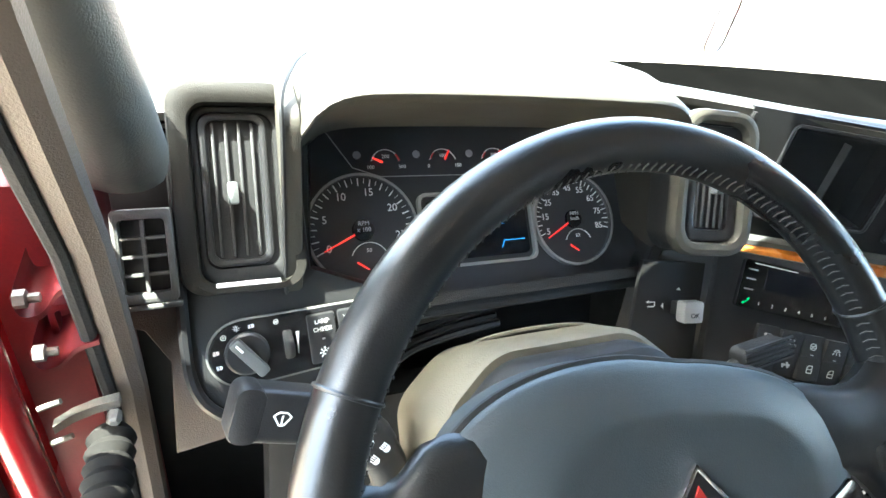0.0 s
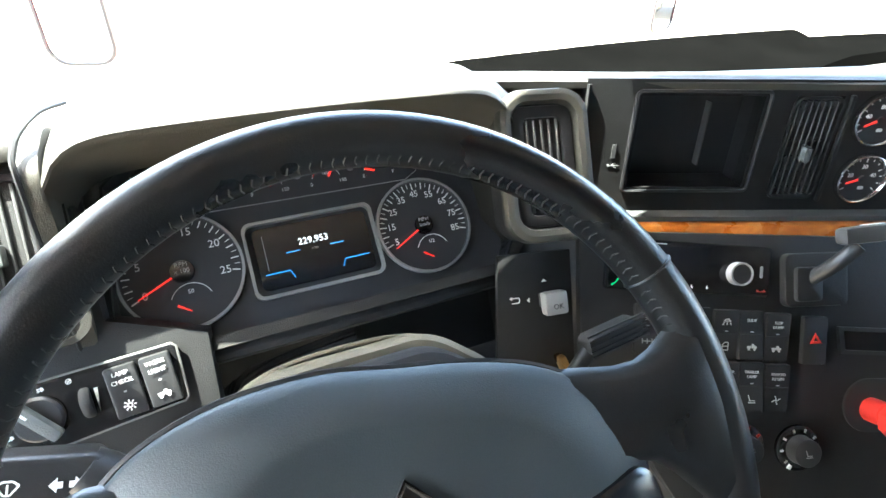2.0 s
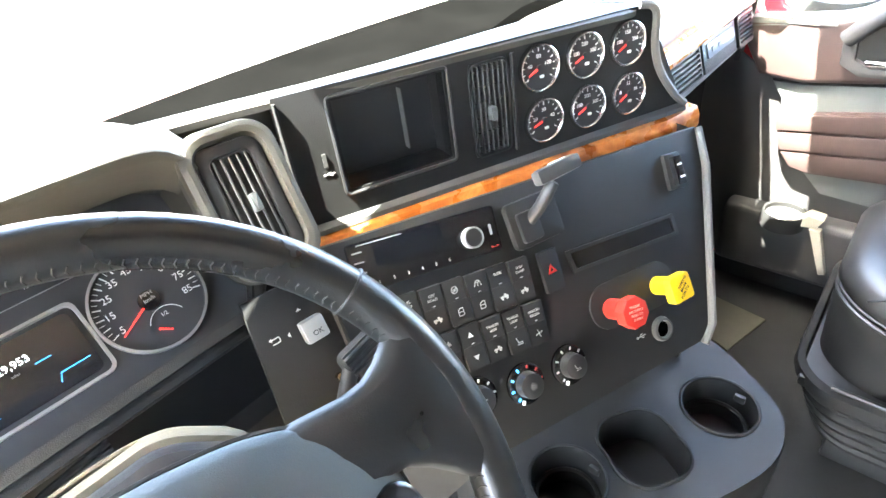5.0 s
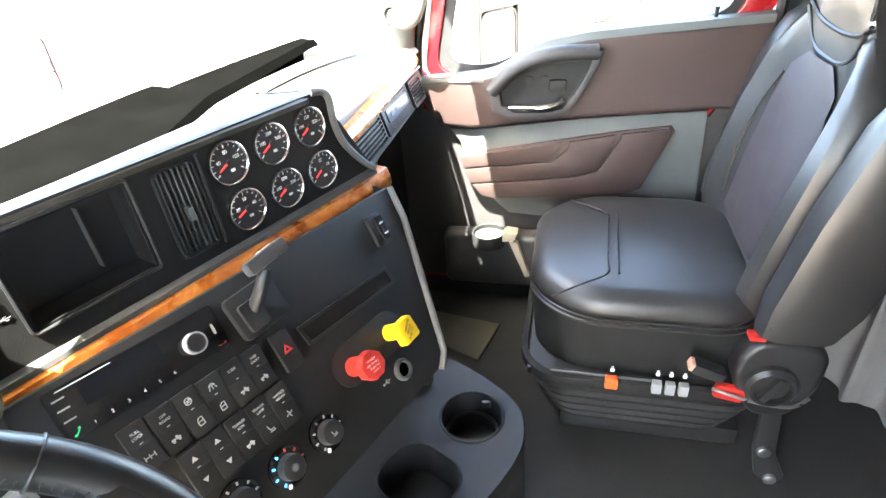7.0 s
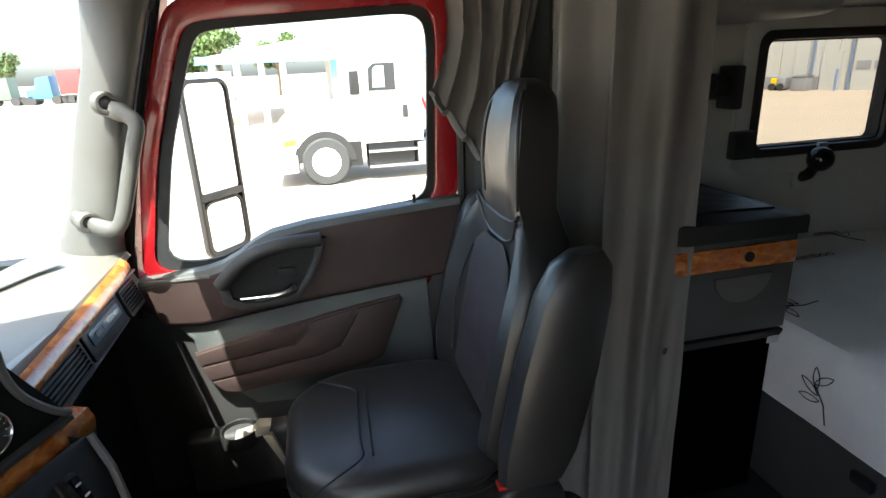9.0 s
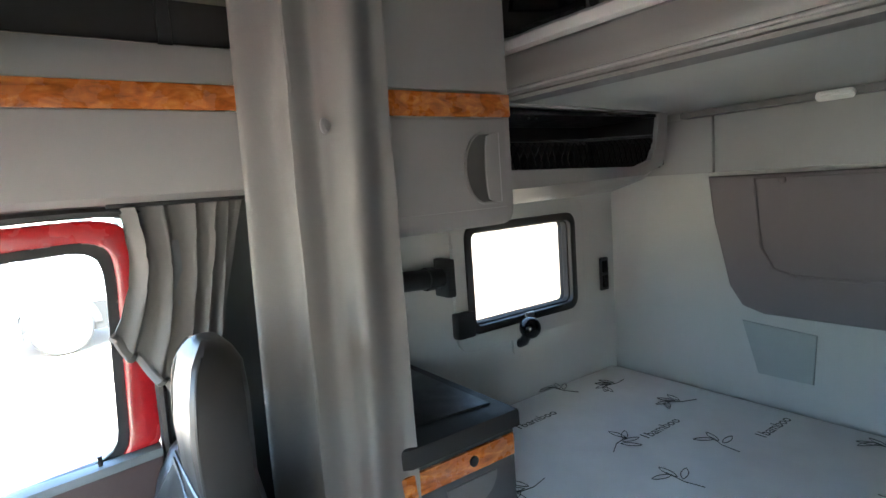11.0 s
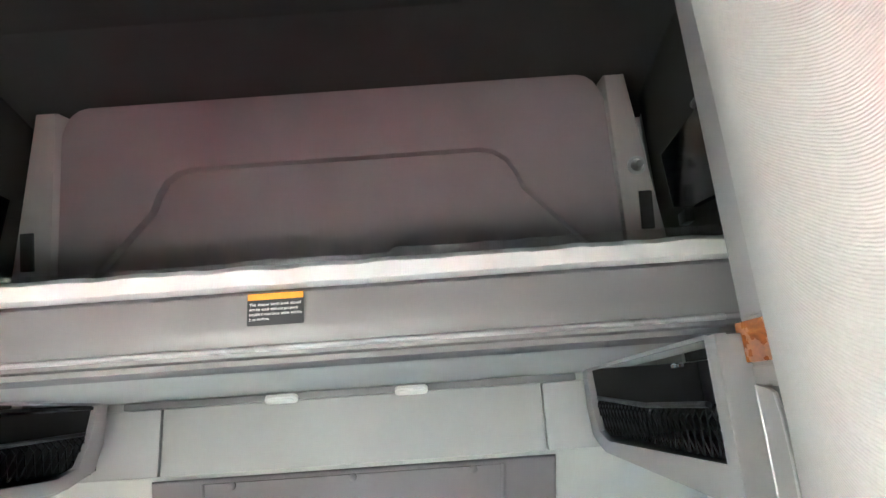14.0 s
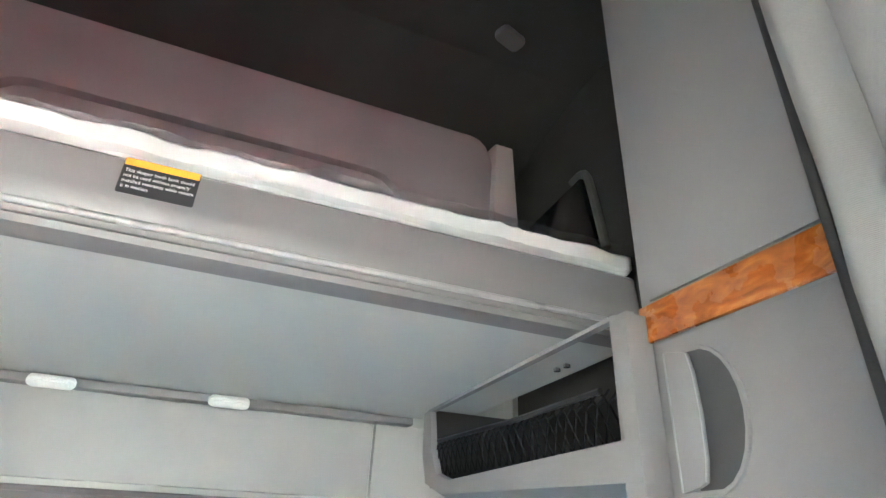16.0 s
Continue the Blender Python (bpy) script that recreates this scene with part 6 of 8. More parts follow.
part("lower_rim", tube(B(), curve_points([VP @ Vector(p) for p in ((0.03, -0.152, -0.006), (-0.01, -0.153, -0.005), (-0.035, -0.143, -0.004), (-0.0505, -0.115, -0.003), (-0.053, -0.06, -0.002), (-0.052, 0.0, -0.002))], 5), 0.005, 8), BLACK, pod)


VANE = mat("grey_vent_vane", (0.045, 0.045, 0.044), 0.5, var=0.1)


def vent(parent, M, w, h, cols, rows_, knob, edge=0.024):
    """A louvred dash vent with a frame, upright and level vanes."""
    v = part("air_vent", ring(B(), rrect(w + edge, h + edge, 0.012, 5), rrect(w, h, 0.007, 5), 0.008, M, bev=0.003), BLACK, parent)
    part("duct", prism(B(), rrect(w, h, 0.007, 5), 0.002, M, z0=-0.024), BLACK, v)
    for i in range(cols):
        x = -w / 2 + w * (i + 0.5) / cols
        part("upright_vane", box(B(), (x - 0.0011, -h / 2 + 0.002, -0.004), (x + 0.0011, h / 2 - 0.002, 0.006), M, bev=0.0006, seg=1), VANE, v)
    for i in range(rows_):
        y = -h / 2 + h * (i + 0.5) / rows_
        part("level_vane", box(B(), (-w / 2 + 0.001, y - 0.0009, -0.012), (w / 2 - 0.001, y + 0.0009, 0.001), M), DASH, v)
    part("thumb_knob", prism(B(), rrect(0.008, 0.018, 0.002, 3), 0.012, M @ T(knob[0], knob[1], 0.004), bev=0.002), DOOR_GREY, v)
    return v


vent(pod, VP @ T(-0.0045, 0.0390, -0.008), 0.040, 0.112, 4, 8, (-0.003, -0.002), 0.012)
part("vent_lip", tube(B(), [VP @ Vector(p) for p in ((-0.026, -0.0385, 0.004), (0.024, -0.0385, 0.004))], 0.004, 6), SILVER, pod)
# switch bezel
SB = VP @ T(0.03, -0.093, -0.004) @ R("Z", 4)
pts = [(-0.038 + 0.030 * math.cos(radians(a)), 0.028 * math.sin(radians(a))) for a in range(90, 271, 10)] + [(0.066, -0.025), (0.069, -0.022), (0.071, 0.023), (0.068, 0.026)]
bez = part("switch_bezel", prism(B(), pts, 0.006, SB, bev=0.003), GLOSS, pod)
part("bezel_rim", tube(B(), [SB @ Vector((x, y, 0.004)) for x, y in pts], 0.0014, 6, closed=True), TRIM, bez)
kn = part("light_knob", lathe(B(), [(0.018, 0.004), (0.018, 0.010), (0.016, 0.012), (0, 0.012)], SB @ T(-0.037, 0, 0), 28), BLACK, bez)
part("grip", box(B(), (-0.005, -0.021, 0.010), (0.005, 0.017, 0.022), SB @ T(-0.037, 0, 0) @ R("Z", 35), bev=0.003), DOOR_GREY, kn)
part("pointer", box(B(), (-0.001, 0.006, 0.0222), (0.001, 0.014, 0.0226), SB @ T(-0.037, 0, 0) @ R("Z", 35)), WHITE_PRINT, kn)
for a, kind in ((74, "lamp"), (104, "sun"), (134, "ring"), (168, "lamp"), (200, "lamp")):
    part("symbol", glyph(kind, SB @ T(-0.037 + 0.0238 * math.cos(radians(a)), 0.0228 * math.sin(radians(a)), 0.0063), 0.0056), WHITE_PRINT, bez)
part("dim_symbol", glyph("crossed", SB @ T(-0.011, 0.0215, 0.0063), 0.0056), WHITE_PRINT, bez)
part("dimmer_wheel", lathe(B(), [(0.012, -0.004), (0.0135, -0.002), (0.0135, 0.002), (0.012, 0.004)], SB @ T(-0.003, 0, 0.002) @ R("Y", 90), 20), RUBBER, bez)
part("dimmer_wedge", prism(B(), [(0.0, -0.010), (0.003, 0.010), (0.0, 0.010)], 0.0005, SB @ T(0.004, 0, 0.0062)), WHITE_PRINT, bez)
for x, words in ((0.026, ("LAMP", "CHECK")), (0.053, ("WORK", "LIGHT"))):
    rk = part("rocker", prism(B(), rrect(0.024, 0.044, 0.002, 3), 0.007, SB @ T(x, 0, 0.003) @ R("X", 4), bev=0.0015), BLACK, bez)
    text(words[0], 0.0050, SB @ T(x, 0.0155, 0.0122), WHITE_PRINT, rk)
    text(words[1], 0.0050, SB @ T(x, 0.0085, 0.0118), WHITE_PRINT, rk)
    part("indicator", prism(B(), rrect(0.0025, 0.0015, 0.0004, 2), 0.0004, SB @ T(x, 0.0, 0.0112)), GREY_PRINT, rk)
    part("symbol", glyph("sun" if x < 0.04 else "truck", SB @ T(x, -0.0125, 0.0100), 0.010), WHITE_PRINT, rk)

# speaker-like defrost grille on the post side
gr = thing("defrost_grille", (-0.88, 0.72, 1.03), "grey side window defrost grille with eight openings", "vent")
GM = axes((-0.881, 0.729, 1.177), (1, 0.02, 0), (0, 0.5289, 0.8481))
part("frame", ring(B(), rrect(0.042, 0.072, 0.004, 4), rrect(0.031, 0.056, 0.003, 4), 0.012, GM, bev=0.003), TRIM, gr)
part("backing", prism(B(), rrect(0.034, 0.06, 0.003, 4), 0.002, GM, z0=-0.002), BLACK, gr)
part("upright_bar", box(B(), (-0.0013, -0.028, 0.002), (0.0013, 0.028, 0.0105), GM), TRIM, gr)
for y in (-0.014, 0.0, 0.014):
    part("level_bar", box(B(), (-0.0155, y - 0.0011, 0.002), (0.0155, y + 0.0011, 0.0105), GM), TRIM, gr)
part("side_body", box(B(), (-0.021, -0.036, -0.05), (0.021, 0.036, -0.001), GM, bev=0.003), TRIM, gr)
part("lower_flange", box(B(), (-0.023, -0.041, -0.03), (0.023, -0.0365, 0.012), GM, bev=0.002), TRIM, gr)
kt = prism(B(), [(-0.024, -0.042), (0.035, -0.042), (0.07, -0.125), (0.16, -0.145), (0.16, -0.172), (0.05, -0.163), (0.005, -0.168), (0.008, -0.09), (-0.008, -0.062), (-0.022, -0.056)], 0.02, GM, bev=0.005, z0=-0.030)
solo("knee_trim", kt, KNEE, "brown grey trim under the left dash pod", "trim", kind="structure", at=(-0.84, 0.69, 1.0))

# right vent beside the cluster
rp = thing("right_vent_pod", (-0.33, 0.72, 1.14), "taupe dash pod with an upright air vent", "dash pod")
RV = axes((-0.338, 0.705, 1.232), (0.93, -0.18, 0), (-0.03, 0.53, 0.85))
part("surround", ring(B(), rrect(0.096, 0.154, 0.028, 6), rrect(0.068, 0.126, 0.018, 6), 0.016, RV, z0=-0.008, bev=0.007), DASH_TOP, rp)
part("body", prism(B(), rrect(0.092, 0.148, 0.026, 6), 0.04, RV, z0=-0.045), DASH, rp)
vent(rp, RV @ T(0, 0, -0.008), 0.040, 0.098, 5, 5, (0.003, -0.002))

# upper centre panel with open pocket, vent and six gauges
ucp = thing("gauge_console", (0, 0.65, 1.13), "black upper centre dash panel with an open pocket", "dash panel")
part("panel_left", prism(B(), [(-0.345, -0.092), (-0.282, -0.092), (-0.282, 0.066), (-0.345, 0.066)], 0.02, UP, z0=-0.02), DASH, ucp)
part("panel_top", prism(B(), [(-0.282, 0.048), (0.195, 0.048), (0.190, 0.066), (-0.282, 0.066)], 0.02, UP, z0=-0.02), DASH, ucp)
part("panel_bottom", prism(B(), [(-0.282, -0.092), (-0.142, -0.092), (-0.142, -0.060), (-0.282, -0.060)], 0.02, UP, z0=-0.02), DASH, ucp)
part("panel_right", prism(B(), [(-0.052, -0.092), (0.265, -0.092), (0.205, 0.02), (0.197, 0.048), (-0.052, 0.048)], 0.02, UP, z0=-0.02), DASH, ucp)
part("panel_middle", prism(B(), [(-0.142, -0.092), (-0.106, -0.092), (-0.106, 0.048), (-0.142, 0.048)], 0.02, UP, z0=-0.02), DASH, ucp)
part("panel_foot", prism(B(), [(-0.106, -0.092), (-0.052, -0.092), (-0.052, -0.073), (-0.106, -0.073)], 0.02, UP, z0=-0.02), DASH, ucp)
q4 = [(-0.282, -0.06), (-0.142, -0.06), (-0.142, 0.048), (-0.282, 0.048)]
pk = loft(B(), [[UP @ Vector((x, y, z)) for x, y in q4] for z in (-0.002, -0.045)], close=True)
sheet(pk, q4, UP @ T(0, 0, -0.045))
part("pocket", pk, BLACK, ucp)
part("pocket_rim", tube(B(), [UP @ Vector((x, y, 0.001)) for x, y in rrect(0.152, 0.118, 0.006, 3, -0.212, -0.006)], 0.0022, 6, closed=True), BLACK, ucp)
part("pocket_rib", box(B(), (-0.186, -0.045, -0.045), (-0.1845, 0.032, -0.032), UP), TRIM, ucp)
part("corner_rib", tube(B(), [UP @ Vector((-0.343, y, 0.002)) for y in (-0.085, 0.06)], 0.0025, 6), DASH, ucp)
part("usb_port", box(B(), (-0.3065, -0.024, 0.0), (-0.302, -0.008, 0.0012), UP), LEDGE, ucp)
part("usb_mark", glyph("usb", UP @ T(-0.302, -0.033, 0.0002), 0.012), SOFT_PRINT, ucp)
vent(ucp, UP @ T(-0.079, -0.014, -0.006), 0.052, 0.116, 7, 6, (0.0, -0.004), 0.008)
part("vent_bar", box(B(), (-0.047, -0.078, 0.0), (-0.042, 0.05, 0.006), UP, bev=0.002), DASH, ucp)
gn = [("40", "80", "120"), ("100", "200", "300"), ("100", "150", "250"), ("20", "30", "40"), ("100", "200", "300"), ("8", "12", "16")]
for i in range(6):
    cx, cy = (-0.004, 0.0705, 0.145)[i % 3] + (0.005 if i > 2 else 0), 0.022 if i < 3 else -0.049
    g = thing("panel_gauge", UP @ Vector((cx, cy, 0)), "small round gauge with a chrome ring and a red needle", "gauge", "panel gauges")
    Mg = UP @ T(cx, cy, 0)
    part("face", lathe(B(), [(0.0265, 0.001), (0.0265, 0.002), (0, 0.002)], Mg, 32), FACE, g)
    part("bezel", lathe(B(), [(0.0275, 0.0), (0.0312, 0.0), (0.0314, 0.003), (0.0300, 0.0068), (0.0284, 0.0076), (0.0270, 0.0056), (0.0264, 0.002)], Mg, 40, False), BRIGHT, g, "chrome ring")
    for k in range(13):
        a = 215 - 250 * k / 12
        part("tick", box(B(), (0.0205 if k % 3 == 0 else 0.0225, -0.0006, 0.0021), (0.025, 0.0006, 0.0025), Mg @ R("Z", a)), WHITE_PRINT, g)
    for s, a in zip(gn[i], (165, 90, 15)):
        text(s, 0.0072, Mg @ T(0.0145 * math.cos(radians(a)), 0.0145 * math.sin(radians(a)), 0.0022), WHITE_PRINT, g, "numeral")
    part("symbol", prism(B(), rrect(0.007, 0.004, 0.001, 2, 0.004, -0.012), 0.0004, Mg, z0=0.0021), WHITE_PRINT, g)
    part("needle", prism(B(), [(-0.004, -0.0016), (0.018, -0.0008), (0.018, 0.0008), (-0.004, 0.0016)], 0.0008, Mg @ R("Z", (205, 205, 208, 200, 205, 208)[i]), z0=0.003), NEEDLE, g)
    part("hub", lathe(B(), [(0.004, 0.003), (0.004, 0.0048), (0, 0.005)], Mg, 14), BLACK, g)
# silver edge and wood strip along the foot of the panel
part("ledge", loft(B(), [[UP @ Vector(p) for p in ((x, -0.090, -0.015), (x, -0.091, 0.002), (x, -0.095, 0.010), (x, -0.101, 0.011), (x, -0.103, 0.0))] for x in (-0.345, 0.0, 0.262)]), LEDGE, ucp)
rows = []
for t in range(17):
    x = -0.345 + 0.64 * t / 16
    end = max(0, (t - 14) / 2)
    rows.append([UP @ Vector(p) for p in ((x, -0.100, -0.01 - 0.03 * end), (x, -0.104, 0.018 - 0.014 * end), (x, -0.116, 0.026 - 0.016 * end), (x, -0.132, 0.026 - 0.016 * end), (x, -0.141 - 0.004 * end, 0.018 - 0.014 * end), (x, -0.143, -0.01 - 0.03 * end))])
part("wood_strip", loft(B(), rows, caps=True, close=True), WOOD, ucp, "glossy burl wood strip along the dash")
part("pod_edge", tube(B(), curve_points([UP @ Vector(p) for p in ((0.165, 0.068, 0.0), (0.186, 0.064, 0.002), (0.196, 0.050, 0.003), (0.196, 0.01, 0.003), (0.208, -0.028, 0.004), (0.238, -0.070, 0.007), (0.262, -0.090, 0.006))], 5), 0.006, 8), TRIM, ucp)

# lower centre stack
st = thing("centre_stack", (0, 0.5, 0.85), "black lower centre stack full of switches and knobs", "dash panel")
part("panel", prism(B(), [(-0.20, 0.150), (0.385, 0.118), (0.375, 0.06), (0.295, -0.165), (0.27, -0.178), (-0.09, -0.165), (-0.13, -0.10), (-0.20, -0.02)], 0.03, LOW, bev=0.006, z0=-0.03), DASH, st)
part("side_trim", tube(B(), [LOW @ Vector(p) for p in ((0.388, 0.115, 0.0), (0.378, 0.06, 0.003), (0.298, -0.16, 0.003), (0.276, -0.182, 0.0))], 0.006, 8), TRIM, st)
part("side_wall", loft(B(), [[LOW @ Vector((0.383, 0.115, -0.005)), LOW @ Vector((0.29, -0.17, -0.005))], [Vector((0.36, 0.66, 1.10)), Vector((0.30, 0.60, 0.45))]]), DASH, st)
part("driver_side", loft(B(), [[LOW @ Vector((-0.198, 0.148, -0.005)), LOW @ Vector((-0.19, -0.02, -0.005)), LOW @ Vector((-0.09, -0.163, -0.005))], [Vector((-0.36, 0.74, 1.12)), Vector((-0.36, 0.72, 1.0)), Vector((-0.30, 0.68, 0.55))]]), DASH, st)

radio = thing("radio", LOW @ Vector((-0.08, 0.104, 0)), "black car radio with small white keys and a round knob", "radio")
RM = LOW @ T(-0.078, 0.1045, 0) @ R("Z", -5.5)
part("faceplate", prism(B(), rrect(0.188, 0.056, 0.004, 3), 0.006, RM, bev=0.002), GLOSS, radio)
part("display", prism(B(), rrect(0.085, 0.026, 0.002, 2, -0.022, 0.010), 0.0008, RM, z0=0.0062), SCREEN, radio)
kn = part("knob", lathe(B(), [(0.0125, 0.006), (0.0125, 0.014), (0.011, 0.0155), (0, 0.015)], RM @ T(0.055, -0.003, 0), 28), BLACK, radio)
part("knob_ring", ring(B(), disc(0.0128, 28), disc(0.0108, 28), 0.0102, RM @ T(0.055, -0.003, 0), z0=0.006), GREY_PLASTIC, kn)
for i in range(6):
    text(str(i + 1), 0.0055, RM @ T(-0.066 + i * 0.0175, -0.0205, 0.0064), WHITE_PRINT, radio, "key_number")
for y in (0.017, 0.006, -0.006):
    part("side_key", prism(B(), rrect(0.012, 0.0016, 0.0006, 2, -0.083, y), 0.0005, RM, z0=0.0062), SOFT_PRINT, radio)
part("call_key", glyph("phone", RM @ T(-0.083, -0.020, 0.0062), 0.009), GREEN_GLOW, radio)
part("end_key", glyph("phone", RM @ T(0.084, -0.021, 0.0062) @ R("Z", -45), 0.009), RED_PLASTIC, radio)
part("aux_slot", prism(B(), rrect(0.003, 0.013, 0.001, 2, 0.083, 0.0), 0.001, RM, z0=0.0062), GREY_PLASTIC, radio)
part("trim_line", prism(B(), rrect(0.055, 0.001, 0.0004, 2, -0.055, 0.0245), 0.0004, RM, z0=0.0062), WHITE_PRINT, radio)

upper = ((("FUEL", "LOCK"), "axle"), (("OFF", "ROAD"), "truck"), ("crossed", "door"), ("dome", "door"), (("SLIDE", ""), "truck"), (("SUSP", "DUMP"), "truck"))
lower = (("up", "down"), ("up", "down"), (("TRAILER", "AUX"), "truck"), (("TRAILER", "LAMP"), "seat"), (("PARKED", "REGEN"), "fan"))
for j, (y0, n, x0, marks) in enumerate(((0.031, 6, -0.127, upper), (-0.030, 5, -0.098, lower))):
    for i in range(n):
        x, y = x0 + 0.0300 * i, y0 + 0.008 - 0.0032 * i
        rk = thing("rocker_switch", LOW @ Vector((x, y, 0)), "black dashboard rocker switch with white marks", "switch", "stack switches")
        Mr = LOW @ T(x, y, 0) @ R("Z", -4)
        Mt = Mr @ R("X", 4 if (i + j) % 2 else -3)
        part("rocker", prism(B(), rrect(0.0284, 0.0545, 0.0015, 2), 0.006, Mt, bev=0.0012), DASH, rk)
        part("ridge", tube(B(), [Mt @ Vector((-0.0135, 0.0015, 0.0058)), Mt @ Vector((0.0135, 0.0015, 0.0058))], 0.0007, 5), DASH, rk)
        top, low_mark = marks[i]
        if isinstance(top, tuple):
            for k, word in enumerate(top):
                if word:
                    text(word, 0.0046, Mt @ T(0, 0.0165 - 0.0052 * k, 0.0062), SOFT_PRINT, rk)
        else:
            part("symbol", glyph(top, Mt @ T(0, 0.014, 0.0062), 0.011), SOFT_PRINT, rk)
        part("lower_symbol", glyph(low_mark, Mt @ T(0, -0.013, 0.0062), 0.011), SOFT_PRINT, rk)
        part("indicator", prism(B(), rrect(0.004, 0.0012, 0.0004, 2), 0.0004, Mt @ T(0, 0.004, 0.0062)), GREY_PRINT, rk)
hz = thing("hazard_switch", LOW @ Vector((0.068, 0.019, 0)), "black hazard switch with a red triangle", "switch")
part("rocker", prism(B(), rrect(0.028, 0.054, 0.0015, 2), 0.006, LOW @ T(0.068, 0.017, 0) @ R("Z", -4), bev=0.0012), DASH, hz)
part("triangle", ring(B(), [(-0.007, -0.005), (0.007, -0.005), (0, 0.007)], [(-0.0032, -0.0025), (0.0032, -0.0025), (0, 0.003)], 0.0008, LOW @ T(0.068, 0.019, 0.0062)), RED_PLASTIC, hz)
for i, (x, y) in enumerate(((-0.085, -0.085), (-0.019, -0.0985), (0.048, -0.105))):
    kb = thing("climate_knob", LOW @ Vector((x, y, 0)), "round black climate control knob with white marks", "knob", "climate knobs")
    Mk = LOW @ T(x, y, 0)
    part("base", lathe(B(), [(0.026, 0), (0.026, 0.004), (0.022, 0.006), (0, 0.006)], Mk, 32), GLOSS, kb)
    part("grip", lathe(B(), [(0.0165, 0.006), (0.0155, 0.020), (0.013, 0.0215), (0, 0.0205)], Mk, 28), BLACK, kb)
    for a in range(-40, 221, 37):
        c = SOFT_PRINT if i != 1 else (BLUE_LINE if a > 90 else RED_PLASTIC)
        part("mark", box(B(), (0.0195, -0.0012, 0.0062), (0.0235, 0.0012, 0.0068), Mk @ R("Z", a)), c, kb)
    part("symbol", glyph(("fan", "sun", "seat")[i], Mk @ T(0, 0, 0.0212), 0.010), SOFT_PRINT, kb)
    part("pointer", box(B(), (0.0205, -0.002, 0.0062), (0.026, 0.002, 0.0085), Mk @ R("Z", -125), bev=0.0006), WHITE_PRINT, kb)
# slot pocket, small switch, outlet
part("slot", ring(B(), [(0.100, 0.0), (0.098, 0.031), (0.288, 0.015), (0.288, -0.016)], [(0.106, 0.004), (0.104, 0.026), (0.282, 0.011), (0.282, -0.011)], 0.004, LOW), BLACK, st)
part("slot_back", prism(B(), [(0.106, 0.004), (0.104, 0.026), (0.282, 0.011), (0.282, -0.011)], 0.001, LOW, z0=0.0005), GLOSS, st)
ss = thing("toggle_switch", LOW @ Vector((0.314, 0.07, 0)), "small black toggle switch in a raised frame", "switch")
part("frame", prism(B(), rrect(0.030, 0.052, 0.003, 3), 0.006, LOW @ T(0.314, 0.070, 0) @ R("Z", -6), bev=0.002), BLACK, ss)
part("rocker", prism(B(), rrect(0.016, 0.040, 0.002, 3), 0.010, LOW @ T(0.316, 0.070, 0.004) @ R("Z", -6), bev=0.002), GLOSS, ss)
for y in (0.008, -0.010):
    part("mark", prism(B(), rrect(0.009, 0.003, 0.001, 2), 0.0006, LOW @ T(0.317, 0.070 + y, 0.0142)), WHITE_PRINT, ss)
ot = thing("power_outlet", LOW @ Vector((0.2085, -0.128, 0)), "round chrome-ringed power outlet", "outlet")
part("ring", lathe(B(), [(0.0175, 0.0), (0.0175, 0.002), (0.016, 0.006), (0.0125, 0.007), (0.011, 0.002)], LOW @ T(0.2085, -0.128, 0), 28, False), LEDGE, ot)
part("well", lathe(B(), [(0.0118, 0.0005), (0.0118, 0.001), (0, 0.001)], LOW @ T(0.2085, -0.128, 0), 20), FELT, ot)
part("usb_mark", glyph("usb", LOW @ T(0.172, -0.123, 0.0002), 0.014), SOFT_PRINT, ot)

# brake valve knobs
plate = thing("brake_valve_plate", LOW @ Vector((0.18, -0.06, 0)), "dark oval plate behind the air brake knobs", "plate")
part("plate", prism(B(), rrect(0.150, 0.062, 0.030, 8), 0.003, LOW @ T(0.180, -0.064, 0) @ R("Z", -3), bev=0.001), BLACK, plate)
rk = thing("trailer_air_knob", LOW @ Vector((0.137, -0.061, 0)), "red octagonal trailer air supply knob", "brake knob")
part("shaft", lathe(B(), [(0.014, 0.003), (0.014, 0.026), (0.010, 0.028), (0.010, 0.034)], LOW @ T(0.137, -0.066, 0), 20), RED_PLASTIC, rk)
oct_ = [(0.0215 * math.cos(radians(22.5 + 45 * i)), 0.0215 * math.sin(radians(22.5 + 45 * i))) for i in range(8)]
MK = LOW @ T(0.137, -0.068, 0.034)
head = part("head", prism(B(), oct_, 0.016, MK, bev=0.003), RED_PLASTIC, rk)
for i, s in enumerate(("TRAILER", "AIR SUPPLY", "PUSH TO", "SUPPLY")):
    text(s, 0.0046, MK @ T(0, 0.008 - 0.0056 * i, 0.0162) @ R("Z", -8), mat("pale_red_print", (0.7, 0.35, 0.3), 0.6) if i == 0 else bpy.data.materials["pale_red_print"], head)
yk = thing("parking_brake_knob", LOW @ Vector((0.222, -0.066, 0)), "yellow square parking brake knob", "brake knob")
part("shaft", lathe(B(), [(0.013, 0.003), (0.013, 0.026), (0.010, 0.028), (0.010, 0.034)], LOW @ T(0.222, -0.068, 0), 20), YELLOW_PLASTIC, yk)
MK = LOW @ T(0.222, -0.070, 0.034) @ R("Z", 0)
head = part("head", prism(B(), rrect(0.036, 0.036, 0.005, 4), 0.014, MK, bev=0.003), YELLOW_PLASTIC, yk)
for i, s in enumerate(("PARKING", "BRAKE", "PUSH TO")):
    text(s, 0.0050, MK @ T(0, 0.008 - 0.007 * i, 0.0162) @ R("Z", 35), BLACK, head)

